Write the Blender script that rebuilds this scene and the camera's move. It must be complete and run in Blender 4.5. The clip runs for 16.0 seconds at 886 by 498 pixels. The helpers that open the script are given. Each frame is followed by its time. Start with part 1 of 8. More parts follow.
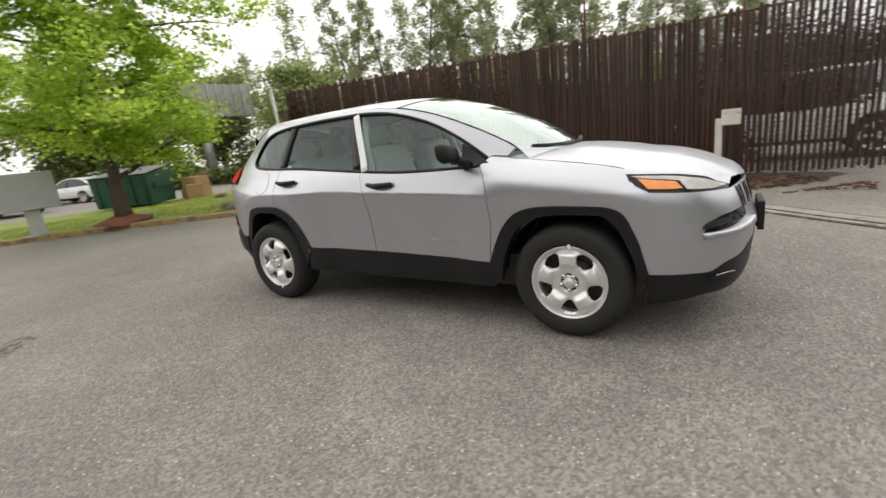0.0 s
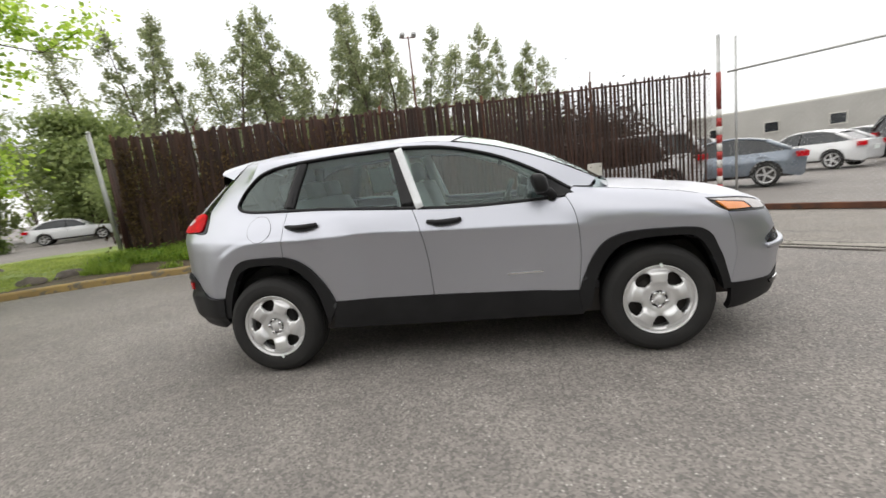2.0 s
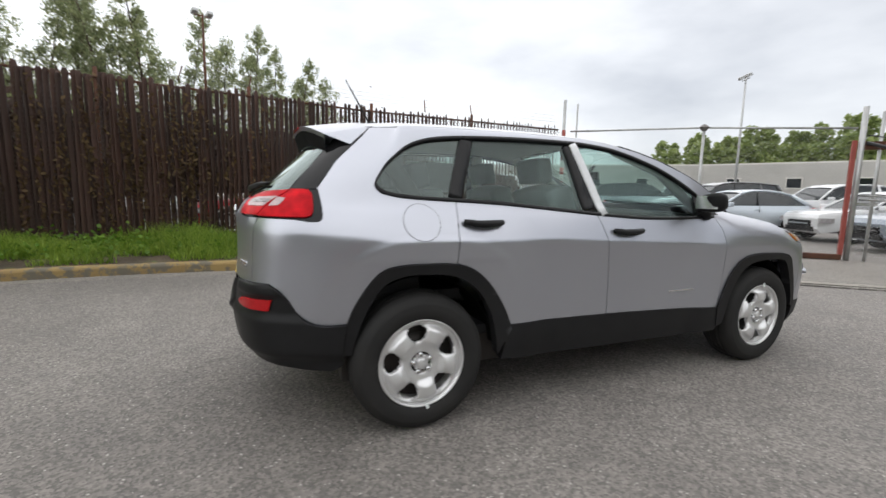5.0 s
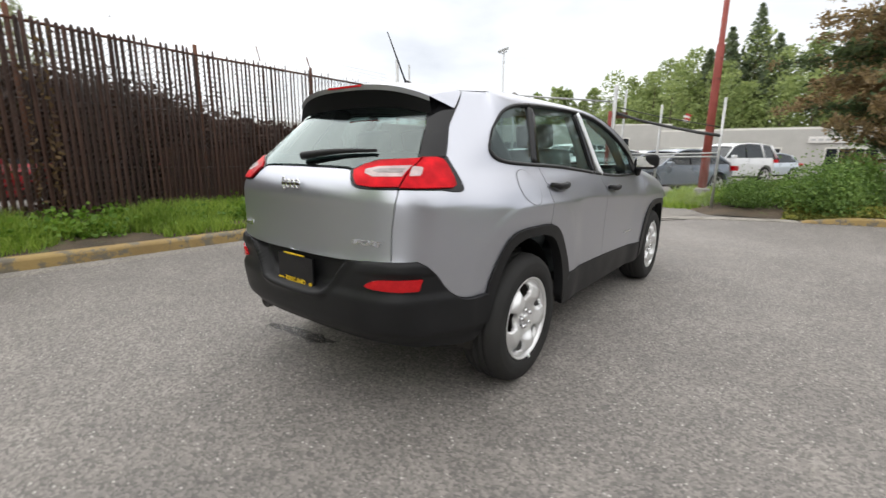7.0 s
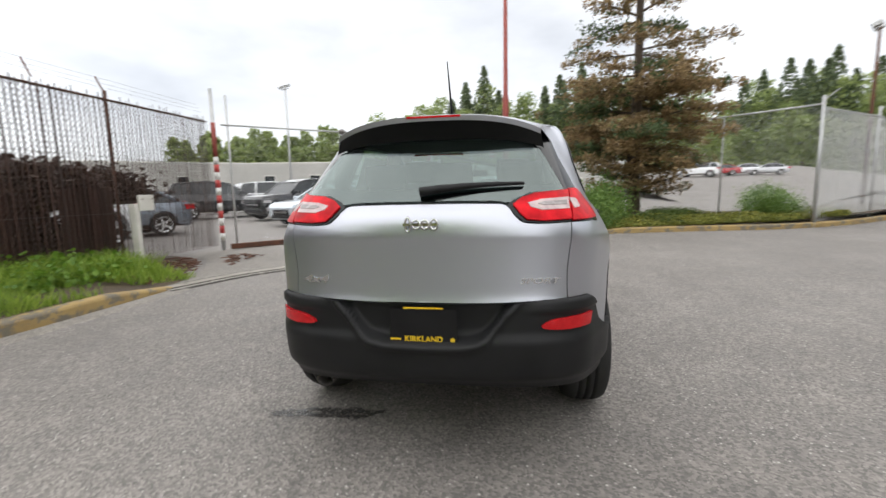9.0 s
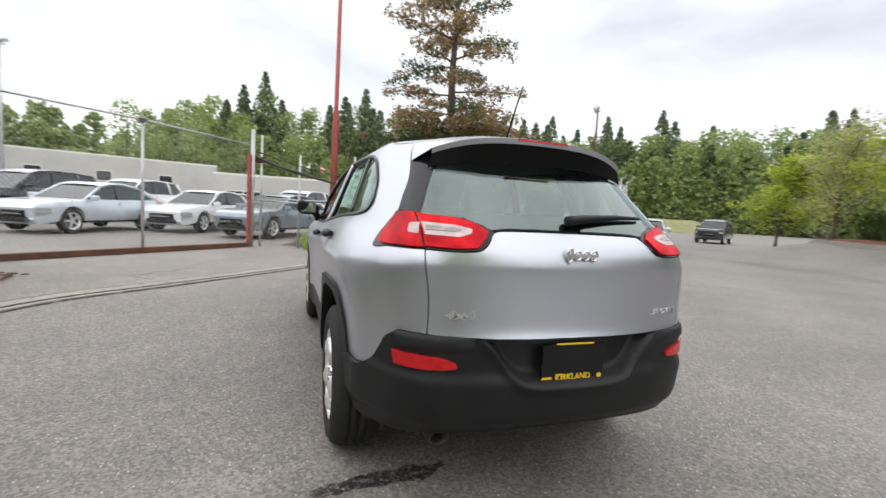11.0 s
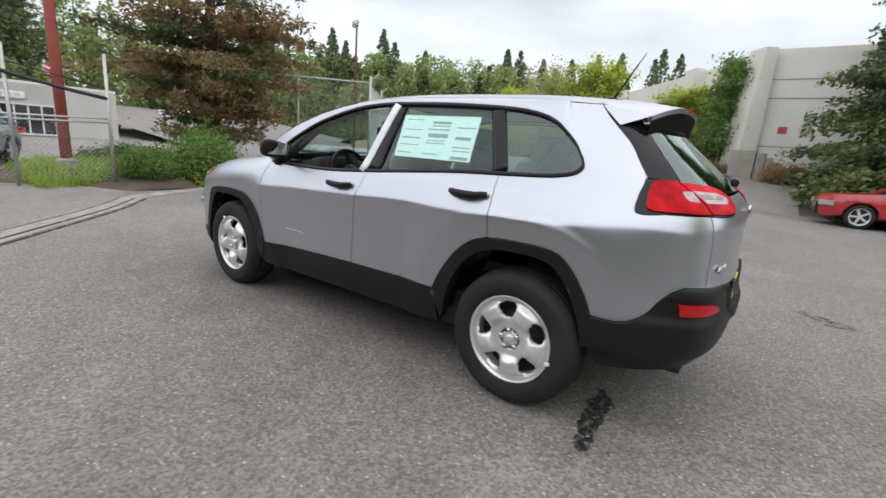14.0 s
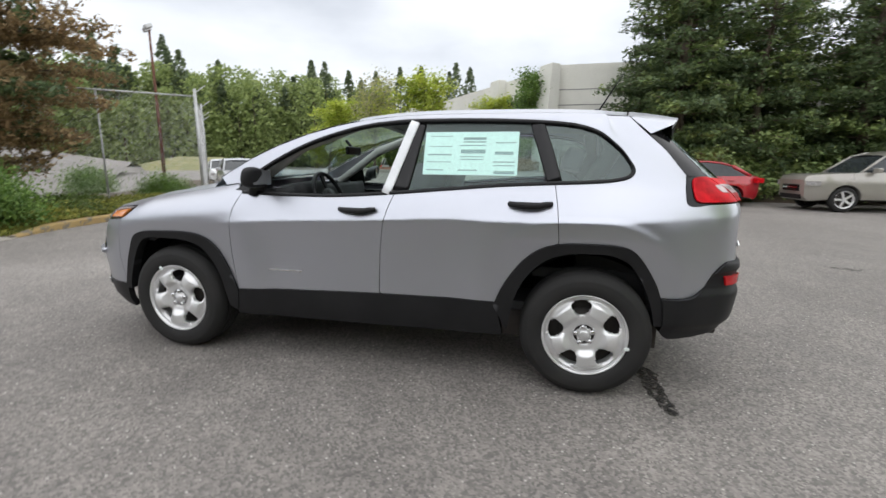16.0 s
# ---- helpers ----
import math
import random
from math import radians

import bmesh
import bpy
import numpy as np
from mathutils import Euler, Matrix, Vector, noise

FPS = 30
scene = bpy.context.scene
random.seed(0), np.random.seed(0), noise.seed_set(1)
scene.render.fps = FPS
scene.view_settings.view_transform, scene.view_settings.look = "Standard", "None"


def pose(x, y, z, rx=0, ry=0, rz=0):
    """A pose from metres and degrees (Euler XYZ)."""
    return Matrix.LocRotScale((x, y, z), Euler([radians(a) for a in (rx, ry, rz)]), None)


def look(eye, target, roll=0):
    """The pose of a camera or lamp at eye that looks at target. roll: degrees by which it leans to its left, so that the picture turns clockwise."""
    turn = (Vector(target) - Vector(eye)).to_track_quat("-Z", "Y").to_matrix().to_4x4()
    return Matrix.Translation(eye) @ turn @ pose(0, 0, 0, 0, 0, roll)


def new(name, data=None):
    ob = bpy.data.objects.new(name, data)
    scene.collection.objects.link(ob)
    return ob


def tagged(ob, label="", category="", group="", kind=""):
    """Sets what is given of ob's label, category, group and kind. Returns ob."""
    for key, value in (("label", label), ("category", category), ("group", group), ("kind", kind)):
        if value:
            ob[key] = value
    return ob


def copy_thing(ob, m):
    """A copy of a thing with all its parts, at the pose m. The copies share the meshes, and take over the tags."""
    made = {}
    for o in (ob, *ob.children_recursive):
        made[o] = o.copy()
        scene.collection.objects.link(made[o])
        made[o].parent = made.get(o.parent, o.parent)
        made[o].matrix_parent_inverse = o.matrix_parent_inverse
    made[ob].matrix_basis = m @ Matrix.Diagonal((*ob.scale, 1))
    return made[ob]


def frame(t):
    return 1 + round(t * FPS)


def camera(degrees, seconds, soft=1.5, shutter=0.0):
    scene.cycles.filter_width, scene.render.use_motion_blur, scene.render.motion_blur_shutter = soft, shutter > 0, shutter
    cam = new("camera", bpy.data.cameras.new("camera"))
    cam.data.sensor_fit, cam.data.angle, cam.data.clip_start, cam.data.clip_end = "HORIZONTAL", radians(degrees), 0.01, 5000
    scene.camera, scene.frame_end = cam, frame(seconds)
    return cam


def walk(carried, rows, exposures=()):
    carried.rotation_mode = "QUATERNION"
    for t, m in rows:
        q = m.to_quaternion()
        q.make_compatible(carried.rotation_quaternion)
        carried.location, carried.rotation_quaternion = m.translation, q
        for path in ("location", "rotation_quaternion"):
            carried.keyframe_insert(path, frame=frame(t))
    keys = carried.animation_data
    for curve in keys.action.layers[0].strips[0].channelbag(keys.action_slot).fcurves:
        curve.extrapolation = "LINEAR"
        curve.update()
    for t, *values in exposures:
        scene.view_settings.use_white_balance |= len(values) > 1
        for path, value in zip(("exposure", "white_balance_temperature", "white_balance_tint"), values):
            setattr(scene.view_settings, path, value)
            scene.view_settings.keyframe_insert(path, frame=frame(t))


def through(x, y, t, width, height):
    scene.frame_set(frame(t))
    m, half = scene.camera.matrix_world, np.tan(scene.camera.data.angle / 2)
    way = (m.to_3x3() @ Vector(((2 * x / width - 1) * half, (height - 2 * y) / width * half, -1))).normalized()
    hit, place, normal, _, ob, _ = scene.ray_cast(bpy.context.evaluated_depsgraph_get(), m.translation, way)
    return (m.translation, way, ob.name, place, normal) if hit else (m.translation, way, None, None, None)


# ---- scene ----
cam = camera(90.0, 16.0, shutter=0.5)
PATH = [
    (0, (2.103, -3.421, 1.293), (1.059, -1.783, 0.815), -6.5),
    (0.5, (1.711, -3.647, 1.279), (0.867, -1.892, 0.826), -7.8),
    (1, (1.26, -3.757, 1.283), (0.528, -1.939, 0.884), -8.1),
    (1.5, (0.83, -3.838, 1.304), (0.275, -1.948, 0.961), -7.1),
    (2, (0.385, -3.837, 1.303), (0.104, -1.882, 0.99), -6.5),
    (2.5, (-0.063, -3.788, 1.295), (-0.201, -1.809, 1.046), -5.1),
    (3, (-0.503, -3.71, 1.286), (-0.401, -1.728, 1.037), -4.9),
    (3.5, (-0.941, -3.59, 1.288), (-0.683, -1.621, 1.054), -5.7),
    (4, (-1.373, -3.41, 1.265), (-0.968, -1.467, 1.021), -4.3),
    (4.5, (-1.762, -3.154, 1.247), (-1.087, -1.287, 1.004), -1.6),
    (5, (-2.145, -2.903, 1.241), (-1.352, -1.085, 0.982), 1.2),
    (5.2, (-2.333, -2.784, 1.249), (-1.457, -1.008, 0.97), 1.8),
    (7.3, (-3.616, -1.682, 1.254), (-2.01, -0.56, 0.85), -0.2),
    (7.5, (-3.697, -1.499, 1.269), (-2.056, -0.419, 0.894), -0.9),
    (8, (-3.912, -1.165, 1.23), (-2.131, -0.322, 0.891), -1.3),
    (8.5, (-3.986, -0.779, 1.23), (-2.101, -0.204, 0.889), -1.3),
    (9, (-4.01, -0.382, 1.247), (-2.054, -0.063, 0.977), -1.3),
    (9.5, (-3.989, 0.005, 1.223), (-2.005, 0.005, 0.97), -0.2),
    (10, (-3.863, 0.363, 1.243), (-1.89, 0.154, 0.988), 1.2),
    (10.2, (-3.833, 0.512, 1.226), (-1.865, 0.222, 1.016), 1.7),
    (12.3, (-3.254, 1.91, 1.289), (-1.634, 0.795, 0.926), 5.5),
    (12.5, (-3.162, 2.013, 1.29), (-1.567, 0.871, 0.902), 5.2),
    (13, (-2.898, 2.281, 1.318), (-1.424, 0.991, 0.915), 3.6),
    (13.5, (-2.619, 2.583, 1.315), (-1.369, 1.093, 0.845), 3.2),
    (14, (-2.305, 2.822, 1.31), (-1.165, 1.242, 0.859), 4.4),
    (14.5, (-2.017, 3.055, 1.26), (-1.031, 1.363, 0.855), 5.2),
    (15, (-1.71, 3.232, 1.26), (-0.971, 1.43, 0.808), 3.9),
    (15.5, (-1.396, 3.304, 1.261), (-0.809, 1.44, 0.836), 3.1),
    (16, (-1.13, 3.324, 1.294), (-0.673, 1.413, 0.917), 0.5),
]
walk(cam, [(t, look(eye, target, roll)) for t, eye, target, roll in PATH],
     [(0.0, 0.56, 7000, 10), (1.0, 0.38, 6850, 10), (1.5, 0.50, 6750, 10), (2.5, 0.60, 6650, 10), (4.0, 0.55, 6500, 10), (5.0, 0.40, 6450, 10), (7.5, 0.76, 6550, 10), (9.0, 0.70, 6500, 10), (10.0, 0.74, 6450, 10), (12.5, 0.80, 6350, 10), (13.5, 0.61, 6300, 10), (14.5, 0.54, 6300, 10), (16.0, 0.59, 6350, 10)])

# ---- sky and sun: a bright, overcast afternoon ----
SUN_EL, SUN_AZ = radians(68), radians(-40)
world = bpy.data.worlds.new("overcast_sky")
scene.world = world
world.use_nodes = True
wn, wl = world.node_tree.nodes, world.node_tree.links
wn.clear()
w_out = wn.new("ShaderNodeOutputWorld")
w_bg = wn.new("ShaderNodeBackground")
w_sky = wn.new("ShaderNodeTexSky")
w_sky.sky_type, w_sky.sun_disc = "NISHITA", False
w_sky.sun_elevation, w_sky.sun_rotation = SUN_EL, SUN_AZ
w_co = wn.new("ShaderNodeTexCoord")
w_map = wn.new("ShaderNodeMapping")
w_map.inputs["Scale"].default_value = (1.0, 1.0, 2.6)
w_noise = wn.new("ShaderNodeTexNoise")
w_noise.inputs["Scale"].default_value, w_noise.inputs["Detail"].default_value = 1.9, 7.0
w_ramp = wn.new("ShaderNodeValToRGB")
w_ramp.color_ramp.elements[0].position, w_ramp.color_ramp.elements[0].color = 0.30, (5.0, 5.15, 5.45, 1)
w_ramp.color_ramp.elements[1].position, w_ramp.color_ramp.elements[1].color = 0.68, (9.4, 9.45, 9.5, 1)
# an overcast sky is dimmer towards the horizon
w_sep = wn.new("ShaderNodeSeparateXYZ")
w_lift = wn.new("ShaderNodeMapRange")
w_lift.inputs["From Min"].default_value, w_lift.inputs["From Max"].default_value = 0.0, 1.0
w_lift.inputs["To Min"].default_value, w_lift.inputs["To Max"].default_value = 0.94, 1.02
w_grade = wn.new("ShaderNodeMixRGB")
w_grade.blend_type, w_grade.inputs[0].default_value = "MULTIPLY", 1.0
wl.new(w_co.outputs["Generated"], w_sep.inputs["Vector"])
wl.new(w_sep.outputs["Z"], w_lift.inputs["Value"])
wl.new(w_ramp.outputs["Color"], w_grade.inputs[1])
# and brighter on the sun's side
w_side = wn.new("ShaderNodeVectorMath")
w_side.operation = "DOT_PRODUCT"
w_side.inputs[1].default_value = (math.sin(SUN_AZ), math.cos(SUN_AZ), 0.0)
w_glow = wn.new("ShaderNodeMapRange")
w_glow.inputs["From Min"].default_value, w_glow.inputs["From Max"].default_value = -1.0, 1.0
w_glow.inputs["To Min"].default_value, w_glow.inputs["To Max"].default_value = 0.84, 1.18
w_both = wn.new("ShaderNodeMath")
w_both.operation = "MULTIPLY"
wl.new(w_co.outputs["Generated"], w_side.inputs[0])
wl.new(w_side.outputs["Value"], w_glow.inputs["Value"])
wl.new(w_lift.outputs["Result"], w_both.inputs[0])
wl.new(w_glow.outputs["Result"], w_both.inputs[1])
wl.new(w_both.outputs["Value"], w_grade.inputs[2])
w_mix = wn.new("ShaderNodeMixRGB")
w_mix.inputs[0].default_value = 0.86
w_bg.inputs["Strength"].default_value = 0.110
wl.new(w_co.outputs["Generated"], w_map.inputs["Vector"])
wl.new(w_map.outputs["Vector"], w_noise.inputs["Vector"])
wl.new(w_noise.outputs["Fac"], w_ramp.inputs["Fac"])
wl.new(w_sky.outputs["Color"], w_mix.inputs[1])
wl.new(w_grade.outputs["Color"], w_mix.inputs[2])
wl.new(w_mix.outputs["Color"], w_bg.inputs["Color"])
wl.new(w_bg.outputs["Background"], w_out.inputs["Surface"])

sun = new("sun", bpy.data.lights.new("sun", "SUN"))
sun.data.energy, sun.data.angle, sun.data.color = 1.5, radians(165), (1.0, 0.96, 0.9)
# the sky's rotation runs clockwise from north, as seen from above
sun_dir = Vector((math.sin(SUN_AZ) * math.cos(SUN_EL), math.cos(SUN_AZ) * math.cos(SUN_EL), math.sin(SUN_EL)))
sun.matrix_world = look(sun_dir * 50, (0, 0, 0))

# ---- materials ----
def node(nt, kind, **vals):
    n = nt.nodes.new(kind)
    for k, v in vals.items():
        n.inputs[k.replace("_", " ")].default_value = v
    return n


def blank(name):
    m = bpy.data.materials.new(name)
    m.use_nodes = True
    nt = m.node_tree
    return m, nt, nt.nodes["Principled BSDF"]


def ramp(nt, fac, stops):
    r = nt.nodes.new("ShaderNodeValToRGB")
    e = r.color_ramp.elements
    while len(e) < len(stops):
        e.new(0.5)
    for el, (p, c) in zip(e, stops):
        el.position, el.color = p, (*c, 1) if len(c) == 3 else c
    nt.links.new(fac, r.inputs["Fac"])
    return r.outputs["Color"]


def mixc(nt, fac, a, b, mode="MIX"):
    m = nt.nodes.new("ShaderNodeMixRGB")
    m.blend_type = mode
    for s, v in ((0, fac), (1, a), (2, b)):
        if hasattr(v, "is_linked"):
            nt.links.new(v, m.inputs[s])
        else:
            m.inputs[s].default_value = v if s == 0 else (*v, 1)
    return m.outputs["Color"]


def coords(nt, world=False, stretch=(1, 1, 1)):
    if world:
        src = nt.nodes.new("ShaderNodeNewGeometry").outputs["Position"]
    else:
        src = nt.nodes.new("ShaderNodeTexCoord").outputs["Object"]
    if stretch == (1, 1, 1):
        return src
    mp = nt.nodes.new("ShaderNodeMapping")
    mp.inputs["Scale"].default_value = stretch
    nt.links.new(src, mp.inputs["Vector"])
    return mp.outputs["Vector"]


def noise_tex(nt, co, scale, detail=4.0, rough=0.55):
    n = node(nt, "ShaderNodeTexNoise", Scale=scale, Detail=detail, Roughness=rough)
    nt.links.new(co, n.inputs["Vector"])
    return n.outputs["Fac"]


def bump(nt, b, height, strength, dist=0.01):
    n = node(nt, "ShaderNodeBump", Strength=strength, Distance=dist)
    nt.links.new(height, n.inputs["Height"])
    nt.links.new(n.outputs["Normal"], b.inputs["Normal"])


def surf(name, c1, c2, scale=6.0, fine=80.0, rough=0.6, metal=0.0, bumps=0.15, dist=0.004, spots=None, world=False,
         stretch=(1, 1, 1), spread=0.12, coat=0.0, island=False, vary=0.0, rvar=0.12, spec=0.5):
    """A surface with large stains between c1 and c2, fine grain, and a bump."""
    m, nt, b = blank(name)
    co = coords(nt, world, stretch)
    big = noise_tex(nt, co, scale)
    col = ramp(nt, big, [(0.5 - spread * 1.6, c1), (0.5 + spread * 1.6, c2)])
    small = noise_tex(nt, co, fine, 3.0)
    col = mixc(nt, 0.22, col, ramp(nt, small, [(0.3, (0.45, 0.45, 0.45)), (0.7, (1.0, 1.0, 1.0))]), "MULTIPLY")
    if spots:
        s = noise_tex(nt, co, spots[1], 6.0, 0.7)
        col = mixc(nt, ramp(nt, s, [(spots[2], (0, 0, 0)), (spots[2] + 0.07, (1, 1, 1))]), col, spots[0])
    if vary:
        rnd = (nt.nodes.new("ShaderNodeNewGeometry").outputs["Random Per Island"] if island
               else nt.nodes.new("ShaderNodeObjectInfo").outputs["Random"])
        col = mixc(nt, 1.0, col, ramp(nt, rnd, [(0, (1 - vary,) * 3), (1, (1 + vary,) * 3)]), "MULTIPLY")
    nt.links.new(col, b.inputs["Base Color"])
    nt.links.new(ramp(nt, big, [(0.3, (max(rough - rvar, 0.03),) * 3), (0.7, (min(rough + rvar, 1),) * 3)]), b.inputs["Roughness"])
    b.inputs["Metallic"].default_value = metal
    b.inputs["Specular IOR Level"].default_value = spec
    b.inputs["Coat Weight"].default_value = coat
    b.inputs["Coat Roughness"].default_value = 0.06
    if bumps:
        bump(nt, b, small, bumps, dist)
    return m


def leaf(name, c1, c2, through=0.35, rough=0.55):
    """Leaves: each clump of its own tone, with some light through the blade."""
    m, nt, b = blank(name)
    rnd = nt.nodes.new("ShaderNodeNewGeometry").outputs["Random Per Island"]
    col = ramp(nt, rnd, [(0.0, c1), (1.0, c2)])
    big = noise_tex(nt, coords(nt, True), 0.9, 3.0)
    col = mixc(nt, 1.0, col, ramp(nt, big, [(0.3, (0.72, 0.76, 0.7)), (0.7, (1.2, 1.15, 1.1))]), "MULTIPLY")
    nt.links.new(col, b.inputs["Base Color"])
    b.inputs["Roughness"].default_value = rough
    tr = nt.nodes.new("ShaderNodeBsdfTranslucent")
    nt.links.new(col, tr.inputs["Color"])
    mx = node(nt, "ShaderNodeMixShader", Fac=through)
    out = nt.nodes["Material Output"]
    nt.links.new(b.outputs[0], mx.inputs[1])
    nt.links.new(tr.outputs[0], mx.inputs[2])
    nt.links.new(mx.outputs[0], out.inputs["Surface"])
    return m


def glass(name, tint, ior=1.5, gloss_rough=0.0, base=0.0):
    """Thin pane: clear, tinted, with a mirror that grows at grazing angles."""
    m, nt, b = blank(name)
    nt.nodes.remove(b)
    t = nt.nodes.new("ShaderNodeBsdfTransparent")
    t.inputs["Color"].default_value = (*tint, 1)
    g = nt.nodes.new("ShaderNodeBsdfGlossy")
    g.inputs["Color"].default_value = (0.86, 0.98, 0.95, 1)
    g.inputs["Roughness"].default_value = gloss_rough
    # Schlick's curve, the same from both sides of the thin pane
    r0 = ((ior - 1) / (ior + 1)) ** 2
    lw = nt.nodes.new("ShaderNodeLayerWeight")
    lw.inputs["Blend"].default_value = 0.5
    p5 = nt.nodes.new("ShaderNodeMath")
    p5.operation = "POWER"
    p5.inputs[1].default_value = 5.0
    nt.links.new(lw.outputs["Facing"], p5.inputs[0])
    ad = nt.nodes.new("ShaderNodeMath")
    ad.operation, ad.use_clamp = "MULTIPLY_ADD", True
    ad.inputs[1].default_value, ad.inputs[2].default_value = 1.0 - r0, r0 + base
    nt.links.new(p5.outputs[0], ad.inputs[0])
    fac = ad.outputs[0]
    mx = nt.nodes.new("ShaderNodeMixShader")
    nt.links.new(fac, mx.inputs["Fac"])
    nt.links.new(t.outputs[0], mx.inputs[1])
    nt.links.new(g.outputs[0], mx.inputs[2])
    nt.links.new(mx.outputs[0], nt.nodes["Material Output"].inputs["Surface"])
    return m


def asphalt(name, dark, light, stone, wear=0.28):
    m, nt, b = blank(name)
    co = coords(nt, True)
    big = noise_tex(nt, co, 0.32, 6.0, 0.6)
    mid = noise_tex(nt, co, 2.6, 5.0, 0.6)
    col = ramp(nt, big, [(0.3, dark), (0.72, light)])
    col = mixc(nt, 0.35, col, ramp(nt, mid, [(0.3, (0.55, 0.55, 0.55)), (0.7, (1.25, 1.24, 1.22))]), "MULTIPLY")
    v = nt.nodes.new("ShaderNodeTexVoronoi")
    v.inputs["Scale"].default_value = 75.0
    nt.links.new(co, v.inputs["Vector"])
    grain = ramp(nt, v.outputs["Color"], [(0.2, (0.50, 0.50, 0.50)), (0.85, (1.35, 1.33, 1.3))])
    col = mixc(nt, 0.75, col, grain, "MULTIPLY")
    sp = nt.nodes.new("ShaderNodeTexVoronoi")
    sp.inputs["Scale"].default_value = 55.0
    nt.links.new(co, sp.inputs["Vector"])
    pick = ramp(nt, sp.outputs["Color"], [(0.80, (0, 0, 0)), (0.88, (1, 1, 1))])
    near = ramp(nt, sp.outputs["Distance"], [(0.28, (1, 1, 1)), (0.40, (0, 0, 0))])
    col = mixc(nt, mixc(nt, 1.0, pick, near, "MULTIPLY"), col, stone)
    # long cracks, broken up by a second noise
    wob = nt.nodes.new("ShaderNodeMixRGB")
    wob.blend_type, wob.inputs[0].default_value = "ADD", 0.5
    wn2 = node(nt, "ShaderNodeTexNoise", Scale=1.7, Detail=5.0)
    nt.links.new(co, wn2.inputs["Vector"])
    nt.links.new(co, wob.inputs[1])
    nt.links.new(wn2.outputs["Color"], wob.inputs[2])
    cr = nt.nodes.new("ShaderNodeTexVoronoi")
    cr.feature = "DISTANCE_TO_EDGE"
    cr.inputs["Scale"].default_value = 0.24
    nt.links.new(wob.outputs[0], cr.inputs["Vector"])
    line = ramp(nt, cr.outputs["Distance"], [(0.0, (1, 1, 1)), (0.0028, (0, 0, 0))])
    brk = ramp(nt, noise_tex(nt, co, 0.5, 2.0), [(0.52, (0, 0, 0)), (0.6, (1, 1, 1))])
    col = mixc(nt, mixc(nt, wear, (0, 0, 0), mixc(nt, 1.0, line, brk, "MULTIPLY")), col, (0.03, 0.03, 0.03))
    nt.links.new(col, b.inputs["Base Color"])
    nt.links.new(ramp(nt, mid, [(0.3, (0.62,) * 3), (0.7, (0.86,) * 3)]), b.inputs["Roughness"])
    b.inputs["Specular IOR Level"].default_value = 0.35
    hgt = mixc(nt, 0.5, v.outputs["Distance"], sp.outputs["Distance"])
    bump(nt, b, hgt, 0.55, 0.006)
    return m


M = {}
M["asphalt"] = asphalt("asphalt", (0.172, 0.160, 0.150), (0.258, 0.241, 0.226), (0.46, 0.435, 0.40))
M["old_asphalt"] = asphalt("old_asphalt", (0.20, 0.185, 0.168), (0.30, 0.28, 0.255), (0.42, 0.40, 0.37), 0.9)
M["concrete"] = surf("concrete", (0.22, 0.20, 0.175), (0.34, 0.32, 0.285), 1.3, 60, 0.85, bumps=0.3, spots=((0.12, 0.11, 0.09), 5, 0.6), world=True)
M["gutter"] = surf("worn_gutter_concrete", (0.25, 0.23, 0.20), (0.38, 0.355, 0.315), 2.1, 60, 0.9, bumps=0.5, dist=0.008, spots=((0.13, 0.12, 0.10), 6, 0.56), world=True)
M["tar"] = surf("tarred_joint", (0.05, 0.047, 0.043), (0.11, 0.10, 0.09), 5, 60, 0.85, bumps=0.5, world=True, spots=((0.20, 0.185, 0.165), 7, 0.55))
M["kerb"] = surf("kerb_paint", (0.30, 0.205, 0.085), (0.42, 0.30, 0.12), 2.2, 70, 0.85, bumps=0.5, spots=((0.17, 0.15, 0.115), 4.5, 0.50), world=True)
M["soil"] = surf("soil", (0.055, 0.042, 0.028), (0.12, 0.088, 0.058), 2.4, 40, 0.95, bumps=0.8, dist=0.02, world=True, spots=((0.10, 0.13, 0.04), 1.8, 0.58))
M["lawn"] = surf("lawn_soil", (0.15, 0.22, 0.05), (0.26, 0.31, 0.08), 0.9, 45, 0.95, bumps=0.9, dist=0.03, world=True, spots=((0.20, 0.17, 0.07), 2.2, 0.6))
M["dry_grass"] = surf("dry_bank_grass", (0.15, 0.155, 0.06), (0.26, 0.24, 0.11), 0.5, 12, 0.95, bumps=0.9, dist=0.05, world=True, spots=((0.10, 0.13, 0.04), 0.9, 0.55))
M["bark_chip"] = surf("bark_mulch", (0.16, 0.06, 0.035), (0.26, 0.10, 0.06), 3, 50, 0.95, bumps=0.8, dist=0.02, world=True)
M["grass"] = leaf("grass_blades", (0.17, 0.29, 0.035), (0.40, 0.52, 0.10), 0.55)
M["mown"] = leaf("mown_grass", (0.26, 0.34, 0.07), (0.46, 0.52, 0.15), 0.5)
M["weeds"] = leaf("weed_leaves", (0.08, 0.18, 0.015), (0.20, 0.34, 0.04), 0.4)
M["maple"] = leaf("bright_leaves", (0.33, 0.52, 0.06), (0.68, 0.82, 0.20), 0.75)
M["poplar"] = leaf("poplar_leaves", (0.22, 0.26, 0.145), (0.45, 0.49, 0.28), 0.55)
M["shrub"] = leaf("shrub_leaves", (0.08, 0.16, 0.03), (0.20, 0.31, 0.07), 0.35)
M["yellow_leaf"] = leaf("yellow_green_leaves", (0.30, 0.40, 0.05), (0.56, 0.60, 0.13), 0.6)
